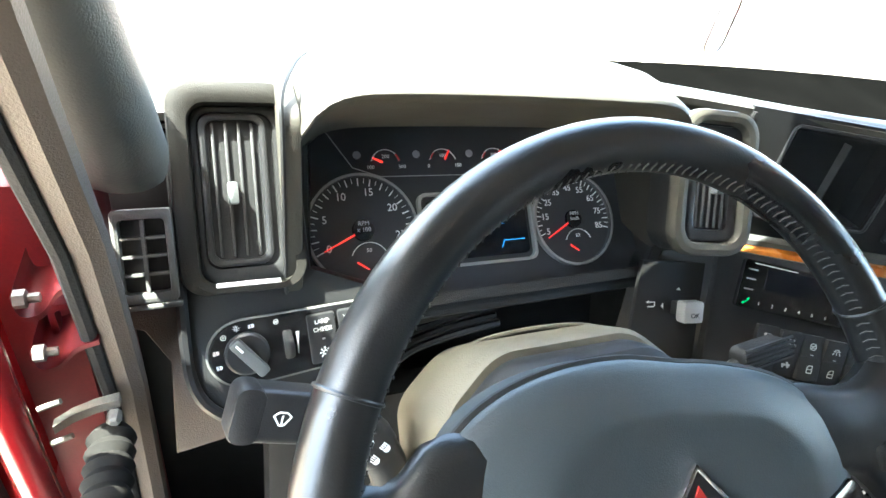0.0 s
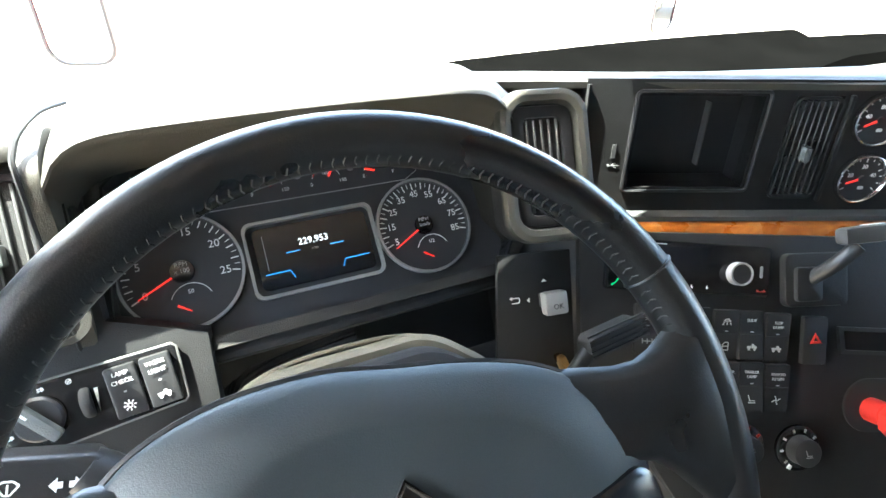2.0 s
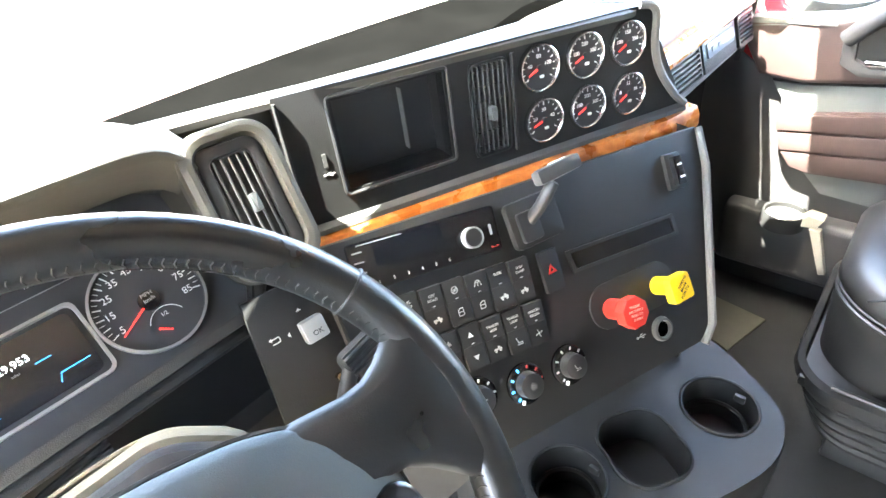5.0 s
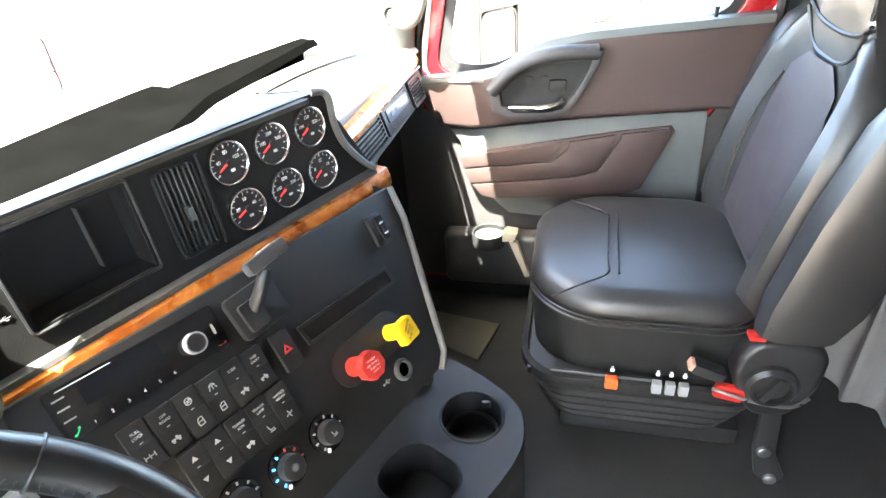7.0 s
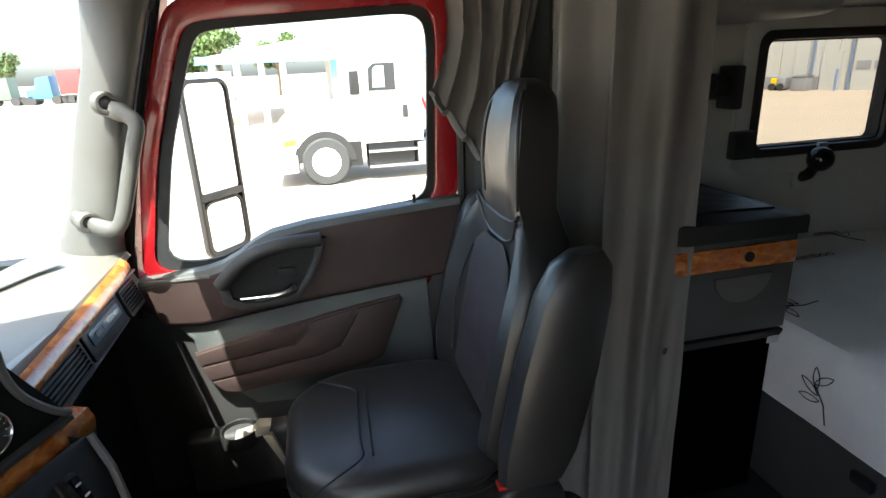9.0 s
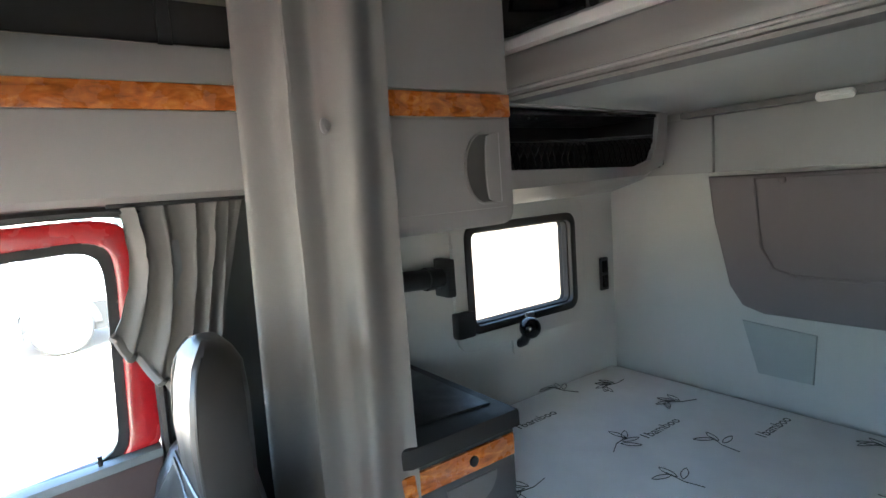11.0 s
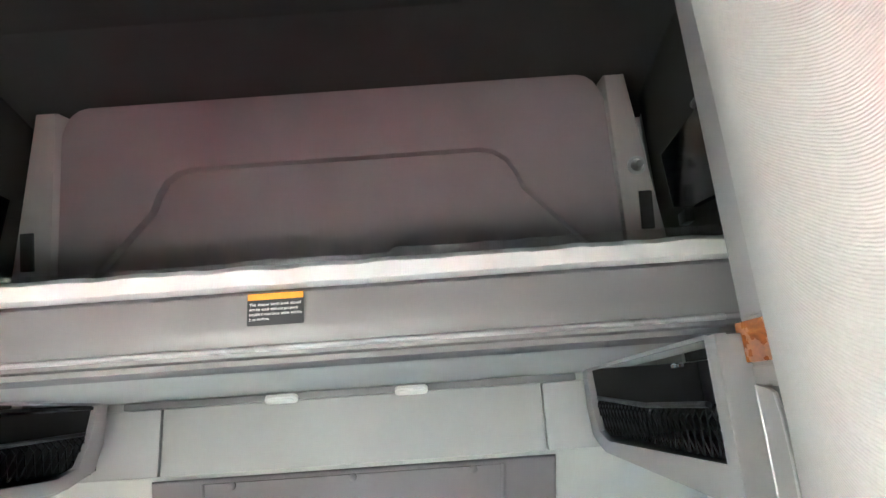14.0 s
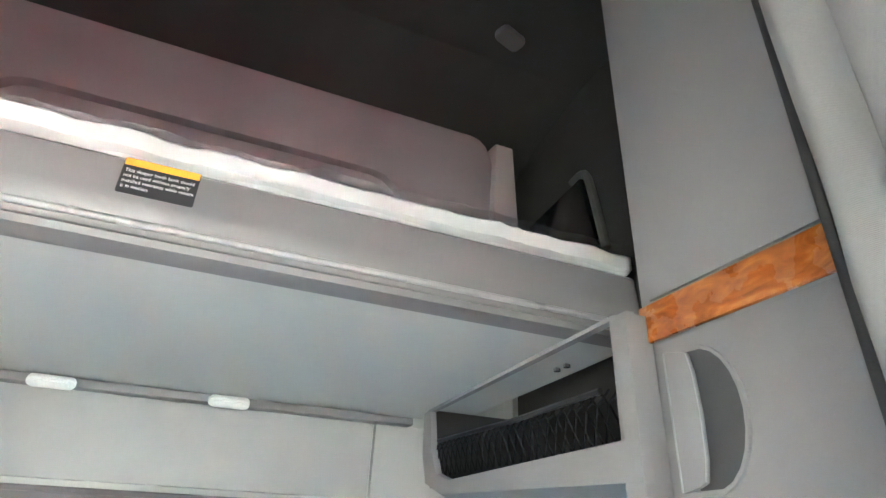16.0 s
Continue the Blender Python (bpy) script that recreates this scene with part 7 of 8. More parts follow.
# trailer brake lever under the wood strip
lv = thing("hand_brake_lever", LOW @ Vector((0.072, 0.092, 0)), "black trailer hand brake lever with a printed top", "lever")
part("base", prism(B(), rrect(0.075, 0.060, 0.008, 4), 0.010, LOW @ T(0.068, 0.086, 0), bev=0.004), DASH, lv)
part("base_pad", prism(B(), rrect(0.030, 0.038, 0.004, 4), 0.006, LOW @ T(0.055, 0.082, 0.010), bev=0.002), BLACK, lv)
part("stem", tube(B(), curve_points([LOW @ Vector(p) for p in ((0.058, 0.088, 0.012), (0.068, 0.105, 0.035), (0.082, 0.125, 0.05))], 5), 0.008, 10, flat=0.7), BLACK, lv)
part("paddle", box(B(), (-0.032, -0.008, -0.008), (0.032, 0.010, 0.010), LOW @ T(0.088, 0.136, 0.055) @ R("Z", 4), bev=0.005), LEDGE, lv)
part("print", prism(B(), rrect(0.024, 0.007, 0.002, 2), 0.0006, LOW @ T(0.092, 0.1465, 0.055) @ R("Z", 4) @ R("X", -90)), WHITE_PRINT, lv)

# menu joystick left of the stack, ignition key
jk = thing("menu_knob", (-0.345, 0.672, 1.098), "silver square menu knob on the dark dash", "knob")
JM = axes((-0.342, 0.664, 1.091), (0.98, -0.15, 0), (0.0, 0.5, 0.86))
part("stem", box(B(), (-0.008, -0.008, -0.036), (0.008, 0.008, 0.006), JM, bev=0.002), BLACK, jk)
hd = part("cap", box(B(), (-0.013, -0.013, 0.006), (0.013, 0.012, 0.022), JM, bev=0.004), SILVER, jk)
text("OK", 0.008, JM @ T(0.001, -0.004, 0.0222), BLACK, hd)
part("back_mark", glyph("return", JM @ T(-0.036, 0.004, -0.008), 0.012), WHITE_PRINT, jk)
part("up_mark", prism(B(), [(-0.003, 0), (0.003, 0), (0, 0.003)], 0.0006, JM @ T(0.0, 0.020, -0.008)), WHITE_PRINT, jk)
part("left_mark", prism(B(), [(-0.003, 0), (0, -0.003), (0, 0.003)], 0.0006, JM @ T(-0.019, 0.002, -0.008)), WHITE_PRINT, jk)
part("plate", prism(B(), [(-0.075, -0.16), (0.06, -0.16), (0.07, 0.05), (-0.05, 0.055)], 0.006, JM, z0=-0.0145, bev=0.002), DASH, jk)
ig = thing("ignition_lock", (-0.335, 0.63, 1.02), "brass ignition lock with a key", "lock")
IM = axes((-0.335, 0.648, 1.015), (0.98, -0.15, 0), (0.0, 0.5, 0.86))
BRASS = mat("worn_brass", (0.45, 0.26, 0.11), 0.3, metal=0.9)
part("collar", lathe(B(), [(0.016, 0), (0.016, 0.012), (0.012, 0.016), (0.0, 0.014)], IM, 24), BRASS, ig)
part("key_bow", box(B(), (-0.004, -0.012, 0.014), (0.004, 0.012, 0.035), IM @ R("Z", 20), bev=0.003), BRASS, ig)

# lower dash behind the column
lowd = thing("lower_dash", (-0.55, 0.75, 1.0), "taupe lower dash panel round the steering column", "dash panel")
M2 = axes((-0.57, 0.735, 1.06), (1, 0, 0), (0, 0.42, 0.9))
part("panel", prism(B(), [(-0.20, 0.020), (-0.13, 0.016), (0.0, 0.028), (0.13, 0.044), (0.235, 0.054), (0.235, 0.030), (0.10, 0.012), (-0.08, -0.008), (-0.125, -0.03), (-0.14, -0.10), (-0.20, -0.10)], 0.02, M2, z0=-0.02), SHADED_OLIVE, lowd)
part("gap_back", prism(B(), [(-0.2, -0.22), (0.24, -0.22), (0.24, 0.08), (-0.2, 0.04)], 0.01, M2, z0=-0.11), BLACK, lowd)
part("knee_panel", box(B(), (-0.80, 0.70, 0.62), (-0.30, 0.74, 0.985), bev=0.02), DASH, lowd)
for i in range(7):
    part("boot_fold", tube(B(), curve_points([M2 @ Vector((x, y - 0.006 * i, -0.05 + 0.009 * i)) for x, y in ((-0.115, -0.05), (-0.09, -0.005), (-0.04, 0.012), (0.03, 0.02))], 5), 0.004, 6), RUBBER, lowd)

# ---- steering column and wheel ----
W = axes((-0.584, 0.444, 1.178), (1, 0, 0), (0, math.cos(radians(47.3)), math.sin(radians(47.3))))
col = thing("steering_column", (-0.584, 0.6, 1.05), "taupe steering column cover", "steering column")
rows = []
for z, w, h0, h1 in ((-0.215, 0.095, -0.05, 0.060), (-0.195, 0.116, -0.075, 0.078), (-0.150, 0.118, -0.080, 0.084), (-0.106, 0.114, -0.080, 0.082), (-0.100, 0.110, -0.078, 0.078)):
    rows.append([W @ Vector((x, y + (h0 + h1) / 2 + 0.012 * (1 - (x / w) ** 2), z)) for x, y in rounded([(-w, (h0 - h1) / 2), (w, (h0 - h1) / 2), (w, (h1 - h0) / 2 - 0.030), (w - 0.045, (h1 - h0) / 2), (-w + 0.045, (h1 - h0) / 2), (-w, (h1 - h0) / 2 - 0.030)], 0.016, 5)])
part("upper_cover", loft(B(), rows, close=True, caps=True), COLUMN, col)
part("cover_ridge", tube(B(), curve_points([W @ Vector(p) for p in ((-0.112, 0.045, -0.148), (-0.072, 0.087, -0.150), (0.0, 0.0965, -0.150), (0.072, 0.087, -0.150), (0.112, 0.045, -0.148))], 6), 0.0022, 6), COLUMN, col)
rows = []
for z, k in ((-0.102, 0.97), (-0.096, 0.985), (-0.080, 0.965), (-0.070, 0.93), (-0.066, 0.84)):
    rows.append([W @ Vector((x * k, y * k + 0.010 * (1 - (x / 0.11) ** 2) * k, z)) for x, y in rounded([(-0.108, -0.078), (0.108, -0.078), (0.108, 0.046), (0.064, 0.076), (-0.064, 0.076), (-0.108, 0.046)], 0.016, 5)])
part("collar", loft(B(), rows, close=True, caps=True), BLACK, col, "black rubber lip of the column")
part("shaft", tube(B(), [W @ Vector((0, 0, -0.05)), W @ Vector((0, 0, -0.38))], 0.05, 16), BLACK, col)

wh = thing("steering_wheel", W.translation, "black leather steering wheel with stitched grips", "steering wheel")
RR, rr = 0.2165, 0.0172
rimp = [W @ Vector((RR * math.cos(a), RR * math.sin(a), 0.0)) for a in [2 * math.pi * i / 96 for i in range(96)]]
part("rim", tube(B(), rimp, rr, 18, closed=True), RIM_LEATHER, wh)
for a in (25, 154, 206, 334):
    c, s_ = math.cos(radians(a)), math.sin(radians(a))
    pts = [W @ (Vector((RR * c, RR * s_, 0)) + (rr + 0.0003) * (math.cos(t) * Vector((c, s_, 0)) + math.sin(t) * Vector((0, 0, 1)))) for t in [2 * math.pi * k / 20 for k in range(20)]]
    part("grip_seam", tube(B(), pts, 0.0013, 6, closed=True), BLACK, wh)
THREAD = mat("grey_thread", (0.025, 0.024, 0.023), 0.7)
st_ = B()
for i in range(190):
    a = 2 * math.pi * i / 190
    q = [W @ Vector(((RR - rr * math.cos(b) - 0.0006) * math.cos(a + d), (RR - rr * math.cos(b) - 0.0006) * math.sin(a + d), rr * math.sin(b))) for b, d in ((0.15, 0.0), (0.38, 0.008), (0.62, 0.003))]
    tube(st_, q, 0.0005, 5)
# airbag cover and spokes
WT = W @ R("Z", -7)
half_hub = [(0.0, 0.0785), (0.040, 0.0755), (0.085, 0.0665), (0.122, 0.0480), (0.142, 0.0250), (0.151, 0.0), (0.150, -0.030), (0.135, -0.065), (0.10, -0.092), (0.05, -0.106)]
hub = [(p.x, p.y) for p in curve_points([(x, y, 0) for x, y in half_hub + [(0, -0.11)] + [(-x * 1.10, y * 1.05 + 0.008 * min(1, x / 0.12) if y > 0 else y) for x, y in half_hub[:0:-1]]], 4, closed=True)]
rows = [[WT @ Vector((x * k, y * k + d, z)) for x, y in hub] for z, k, d in ((-0.055, 0.88, 0), (-0.030, 0.975, 0), (-0.004, 1.0, 0), (0.002, 0.995, 0), (0.005, 0.975, 0), (0.010, 0.90, 0), (0.0165, 0.76, 0), (0.020, 0.66, 0.001), (0.0205, 0.60, 0.002), (0.0185, 0.5, 0.002), (0.017, 0.35, 0.002), (0.0165, 0.15, 0.002))]
part("airbag_cover", loft(B(), rows, close=True, caps=True), COVER, wh, "smooth black airbag cover", smooth=60)
part("cover_groove", tube(B(), [WT @ Vector((x * 1.004, y * 1.004, -0.002)) for x, y in hub], 0.0022, 6, closed=True), BLACK, wh)
for s in (-1, 1):
    rows = []
    flare = ((0.158, 0.026, 0.032), (0.172, 0.024, 0.040), (0.186, 0.022, 0.052), (0.200, 0.021, 0.066), (0.208, 0.020, 0.066)) if s > 0 else ((0.168, 0.004, 0.040), (0.178, -0.008, 0.040), (0.188, -0.016, 0.042), (0.198, -0.022, 0.050), (0.206, -0.026, 0.058))
    inner = ((0.085, 0.016, 0.046), (0.115, 0.026, 0.034), (0.140, 0.027, 0.030)) if s > 0 else ((0.085, 0.0, 0.046), (0.125, 0.006, 0.042), (0.155, 0.008, 0.040))
    for (x, yc, w), (z, d) in zip(inner + flare, ((-0.006, 0.010), (-0.002, 0.012), (0.0, 0.013), (0.0, 0.014), (0.0, 0.015), (0.0, 0.016), (0.0, 0.0165), (0.0, 0.015))):
        rows.append([WT @ Vector((s * x, yc + w * k, z + d * q)) for k, q in ((1.0, 0.0), (0.92, 0.55), (0.7, 0.95), (0, 1.05), (-0.7, 0.95), (-0.92, 0.55), (-1.0, 0.0), (-0.8, -0.9), (0, -1.0), (0.8, -0.9))])
    part("spoke", loft(B(), rows, close=True, caps=True), RIM_LEATHER, wh)
    for y0, a in ((-0.07, -38),):
        c, s_ = math.cos(radians(a)), math.sin(radians(a))
        rows = []
        for t in range(9):
            f = t / 8
            p = Vector((0.085, y0, -0.012)).lerp(Vector((RR * c, RR * s_, -0.004)), f)
            w = 0.034 - 0.03 * math.sin(math.pi * min(f * 1.05, 1)) * 0.55 if y0 > 0 else 0.020 - 0.008 * math.sin(math.pi * f)
            d = 0.014
            rows.append([WT @ Vector((s * (p.x + dx), p.y + dy, p.z + dz)) for dx, dy, dz in ((0, w, -d * 0.3), (0, w * 0.6, d), (0, -w * 0.6, d), (0, -w, -d * 0.3), (0, -w * 0.6, -d), (0, w * 0.6, -d))])
        part("spoke", loft(B(), rows, close=True, caps=True), RIM_LEATHER, wh)
    key = part("switch_pod", prism(B(), rrect(0.070, 0.056, 0.018, 6), 0.014, WT @ T(s * 0.118, -0.034, 0.006) @ R("Z", s * 12) @ R("Y", s * 14), bev=0.005), GLOSS, wh, "gloss black wheel switch pad")
    part("symbol", prism(B(), [(-0.006, -0.002), (-0.003, -0.002), (0.001, -0.005), (0.001, 0.005), (-0.003, 0.002), (-0.006, 0.002)], 0.0008, WT @ T(s * 0.112, -0.022, 0.0220) @ R("Y", s * 14)), WHITE_PRINT, key)
    part("lower_symbol", prism(B(), rrect(0.009, 0.005, 0.002, 2), 0.0008, WT @ T(s * 0.126, -0.044, 0.0190) @ R("Y", s * 14)), WHITE_PRINT, key)
part("stitching", st_, THREAD, wh, kind="stuff")
ME = W @ T(-0.006, 0.0, 0.0175)
dia = lambda r: [(-r, 0.0), (0.0, -r * 1.15), (r, 0.0), (0.0, r * 1.15)]
em = part("emblem", ring(B(), dia(0.0215), dia(0.0175), 0.004, ME, bev=0.001), CHROME, wh, "chrome diamond emblem")
part("emblem_inlay", prism(B(), dia(0.0175), 0.0022, ME), BLACK, em)
part("emblem_mark", prism(B(), [(-0.010, -0.004), (0.0, 0.012), (0.010, -0.004), (0.0, -0.010)], 0.0008, ME, z0=0.0023), RED_PLASTIC, em)

# stalks behind the wheel
sk = thing("turn_signal_stalk", (-0.82, 0.56, 1.18), "black turn signal stalk with white marks", "stalk")
SM = axes((-0.785, 0.580, 1.143), (1, -0.05, -0.34), (0.3, 0.5, 0.86))
body = part("handle", prism(B(), rrect(0.078, 0.036, 0.010, 5), 0.022, SM @ T(-0.005, 0, -0.011), bev=0.006, seg=3), BLACK, sk)
part("end_cap", prism(B(), rrect(0.020, 0.038, 0.008, 5, -0.04), 0.0235, SM @ T(0, 0, -0.0115), bev=0.004, seg=2), BLACK, sk)
SN = SM @ T(0.030, -0.002, 0) @ R("Z", -32)
part("collar", lathe(B(), [(0.016, -0.012), (0.0185, 0.0), (0.0185, 0.030), (0.016, 0.040)], SN @ R("Y", 90), 20), BLACK, sk)
part("stem", tube(B(), curve_points([SN @ Vector(p) for p in ((0.03, 0, 0), (0.055, -0.004, -0.006), (0.085, -0.016, -0.022), (0.11, -0.03, -0.05))], 5), 0.0155, 14), BLACK, sk)
part("wash_mark", glyph("wiper", SM @ T(-0.018, 0.0, 0.0112), 0.013), WHITE_PRINT, sk)
part("turn_mark", glyph("arrows", SM @ T(0.012, 0.0, 0.0112), 0.017), WHITE_PRINT, sk)
for y in (0.005, -0.006):
    part("beam_mark", glyph("lamp", SN @ T(0.030, y, 0.0188), 0.009), WHITE_PRINT, sk)
part("speed_mark", prism(B(), [(-0.0012, 0.009), (0.0014, 0.009), (0.0, -0.009)], 0.0006, SN @ T(0.006, 0, 0.0192)), WHITE_PRINT, sk)
part("interval_mark", glyph("wiper", SN @ T(0.016, 0.0, 0.0190), 0.008), WHITE_PRINT, sk)
sk = thing("shift_stalk", (-0.34, 0.55, 1.13), "grey ribbed shift stalk behind the wheel", "stalk")
SM = axes((-0.372, 0.565, 1.118), (0.95, 0.02, 0.12), (0, 0.5, 0.86))
part("grip", prism(B(), rrect(0.060, 0.020, 0.008, 5, 0.03), 0.020, SM @ T(0, 0, -0.010), bev=0.006, seg=3), DASH, sk)
for i in range(5):
    part("rib", box(B(), (0.0, -0.010 + i * 0.005, 0.009), (0.062, -0.008 + i * 0.005, 0.0112), SM), BLACK, sk)
part("stem", tube(B(), [SM @ Vector((0.01, 0, 0)), SM @ Vector((-0.03, -0.05, -0.03)), SM @ Vector((-0.09, -0.09, -0.05))], 0.008, 10), BLACK, sk)
cl = thing("column_lever", (-0.70, 0.52, 1.08), "pale grey tilt lever under the steering column", "lever")
part("lever", tube(B(), curve_points([W @ Vector(p) for p in ((-0.09, -0.01, -0.10), (-0.115, -0.03, -0.085), (-0.118, -0.07, -0.08))], 5), 0.009, 10), GREY_PLASTIC, cl)
part("boot", tube(B(), [W @ Vector((-0.118, 0.012, -0.10)), W @ Vector((-0.09, -0.01, -0.10))], 0.014, 10), GREY_PLASTIC, cl)

# ---- cup holder console ----
con = thing("cup_holder_console", (0.05, 0.4, FZ), "dark grey floor console with two cup holders and a square bin", "console")
plan = [(p.x, p.y) for p in curve_points([(0.31, 0.47, 0), (0.288, 0.385, 0), (0.215, 0.275, 0), (0.150, 0.240, 0), (0.06, 0.250, 0), (-0.10, 0.335, 0), (-0.195, 0.40, 0), (-0.20, 0.50, 0)], 4)] + [(-0.20, 0.62), (0.28, 0.52)]
CZ = 0.70


def plate_with_holes(outline, holes, z, M=None):
    """A flat plate with round-cornered holes, filled from its loops."""
    t = B()
    edges = []
    for loop in [outline] + holes:
        vs = [t.verts.new((x, y, z)) for x, y in loop]
        edges += [t.edges.new((vs[i], vs[(i + 1) % len(vs)])) for i in range(len(vs))]
    bmesh.ops.triangle_fill(t, use_beauty=True, edges=edges, normal=(0, 0, 1))
    return t


cups = [disc(0.060, 32, 0.152, 0.338), disc(0.058, 32, -0.112, 0.470)]
RB = R("Z", -30)
sq = [tuple((Matrix.Translation((0.006, 0.405, 0)) @ RB @ Vector((x, y, 0)))[:2]) for x, y in rrect(0.122, 0.135, 0.045, 6)]
part("top", plate_with_holes(plan, cups + [sq], CZ), CONSOLE, con)
part("side", loft(B(), [[(x, y, CZ) for x, y in plan + plan[:1]], [(x, y, CZ - 0.01) for x, y in [(0.045 + (a - 0.045) * 1.01, 0.42 + (b - 0.42) * 1.01) for a, b in plan + plan[:1]]], [(x, y, FZ) for x, y in plan + plan[:1]]]), CONSOLE, con)
for c in cups:
    cx, cy = sum(p[0] for p in c) / len(c), sum(p[1] for p in c) / len(c)
    cup = part("cup_well", loft(B(), [[(x, y, CZ) for x, y in c], [(cx + (x - cx) * 0.88, cy + (y - cy) * 0.88, CZ - 0.085) for x, y in c], [(cx + (x - cx) * 0.3, cy + (y - cy) * 0.3, CZ - 0.087) for x, y in c], [(cx, cy, CZ - 0.087) for x, y in c]], close=True), BLACK, con)
    part("rim", tube(B(), [(x, y, CZ + 0.001) for x, y in c], 0.003, 6, closed=True), DASH, cup)
    part("step", tube(B(), [(cx + (x - cx) * 0.84, cy + (y - cy) * 0.84, CZ - 0.050) for x, y in c], 0.005, 6, closed=True), CONSOLE, cup)
    part("grip_tab", box(B(), (cx + 0.040, cy - 0.03, CZ - 0.02), (cx + 0.048, cy - 0.012, CZ - 0.004), bev=0.003), BLACK, cup)
bn = part("bin_well", loft(B(), [[(x, y, CZ) for x, y in sq], [(0.006 + (x - 0.006) * 0.92, 0.405 + (y - 0.405) * 0.92, CZ - 0.07) for x, y in sq], [(0.006 + (x - 0.006) * 0.2, 0.405 + (y - 0.405) * 0.2, CZ - 0.072) for x, y in sq], [(0.006, 0.405, CZ - 0.072) for x, y in sq]], close=True), BLACK, con)
part("rim", tube(B(), [(x, y, CZ + 0.001) for x, y in sq], 0.003, 6, closed=True), DASH, bn)
part("rear_stop", box(B(), (0.215, 0.43, CZ), (0.235, 0.455, CZ + 0.045), bev=0.004), DASH, con)

# ---- open driver's door, seen at the hinge ----
dj = thing("door_jamb", (-0.915, 0.72, 0.5), "red painted hinge post of the open driver's door", "door jamb", kind="structure")
part("post", box(B(), (-1.035, 0.70, FZ), (-0.926, 0.92, 1.26), bev=0.02), RED_DULL, dj)
part("seal", tube(B(), [(-0.900, y - 0.012, z) for y, z in ((0.66, 0.5), (0.665, 0.9), (0.685, 1.10), (0.66, 1.25), (0.60, 1.4), (0.53, 1.6), (0.47, 1.78))], 0.012, 8), KNEE, dj)
part("seal_groove", tube(B(), [(-0.912, y - 0.022, z) for y, z in ((0.66, 0.5), (0.665, 0.9), (0.685, 1.10), (0.66, 1.25), (0.60, 1.4), (0.53, 1.6), (0.47, 1.78))], 0.005, 8), RUBBER, dj)
od = thing("open_door", (-1.215, 0.75, 0.5), "red driver's door standing open with dark inner trim", "door")
MO = axes((-0.965, 0.72, 0), (-0.855, 0.34, 0), (0, 0, 1))
part("edge", box(B(), (0.0, 0.45, -0.06), (0.10, 1.45, 0.0), MO, bev=0.012), RED_PAINT, od)
part("skin", box(B(), (0.10, 0.45, -0.06), (0.95, 1.12, 0.0), MO, bev=0.012), RED_PAINT, od)
part("inner_trim", box(B(), (0.14, 0.50, 0.001), (0.93, 1.08, 0.05), MO, bev=0.02), DOOR_GREY, od)
part("edge_tube", tube(B(), curve_points([(-0.957, 0.62, 1.32), (-0.957, 0.62, 1.21), (-0.958, 0.62, 1.12), (-0.957, 0.62, 1.02), (-0.955, 0.62, 0.85)], 4), 0.0115, 14), RED_PAINT, od)
for z, up in ((1.202, 0.022), (1.156, 0.018)):
    line = [(p.x, p.z) for p in curve_points([(-0.944, 0, z + 0.014), (-0.942, 0, z - 0.001), (-0.931, 0, z), (-0.920, 0, z + up * 0.7), (-0.906, 0, z + up)], 5)]
    h = part("hinge", loft(B(), [[(x, 0.645, q), (x, 0.695, q), (x, 0.695, q - 0.004), (x, 0.645, q - 0.004)] for x, q in line], close=True, caps=True), RED_DULL, dj, "dusty red strap hinge")
    part("bolt", lathe(B(), [(0.0058, 0), (0.0058, 0.006), (0.003, 0.007), (0.003, 0.013), (0, 0.013)], axes((-0.943, 0.648, z + 0.010), (0, 1, 0), (0, 0, 1)), 6), DULL_STEEL, h, "dull zinc bolt")
part("pocket", ring(B(), rrect(0.034, 0.046, 0.004, 3), rrect(0.026, 0.036, 0.003, 3), 0.012, axes((-0.922, 0.690, 1.156), (1, 0, 0), (0, 0, 1))), RED_DULL, dj)
for z in (1.115, 1.076):
    part("stud", tube(B(), [(-0.952, 0.648, z - 0.002), (-0.938, 0.648, z + 0.003)], 0.0022, 8), DULL_STEEL, od)
ck = thing("door_check", (-0.925, 0.65, 1.10), "bare steel door check strap at the hinge post", "door check")
part("strap", loft(B(), [[(x, 0.648, z + 0.004), (x, 0.655, z + 0.004), (x, 0.655, z - 0.004), (x, 0.648, z - 0.004)] for x, z in ((-0.948, 1.088), (-0.935, 1.097), (-0.920, 1.103), (-0.904, 1.106))], close=True, caps=True), DULL_STEEL, ck)
part("nut", lathe(B(), [(0.005, 0), (0.005, 0.008), (0.003, 0.010), (0, 0.010)], axes((-0.908, 0.645, 1.100), (1, 0, 0), (0, 0, 1)), 6), DULL_STEEL, ck)
wb = thing("wiring_boot", (-0.925, 0.64, 1.05), "dusty dark corrugated wiring boot at the door hinge", "cable boot")
prof_ = [(0.010, 0.0)] + [(0.0165 if i % 2 else 0.0135, 0.004 + 0.006 * i) for i in range(16)] + [(0.010, 0.104)]
part("boot", lathe(B(), prof_, axes((-0.912, 0.645, 1.082), (0.80, 0, -0.45), (0, 1, 0)) @ R("X", 90), 16), mat("dusty_rubber", (0.013, 0.012, 0.0105), 0.95, var=0.4, scale=40, spec=0.15), wb)

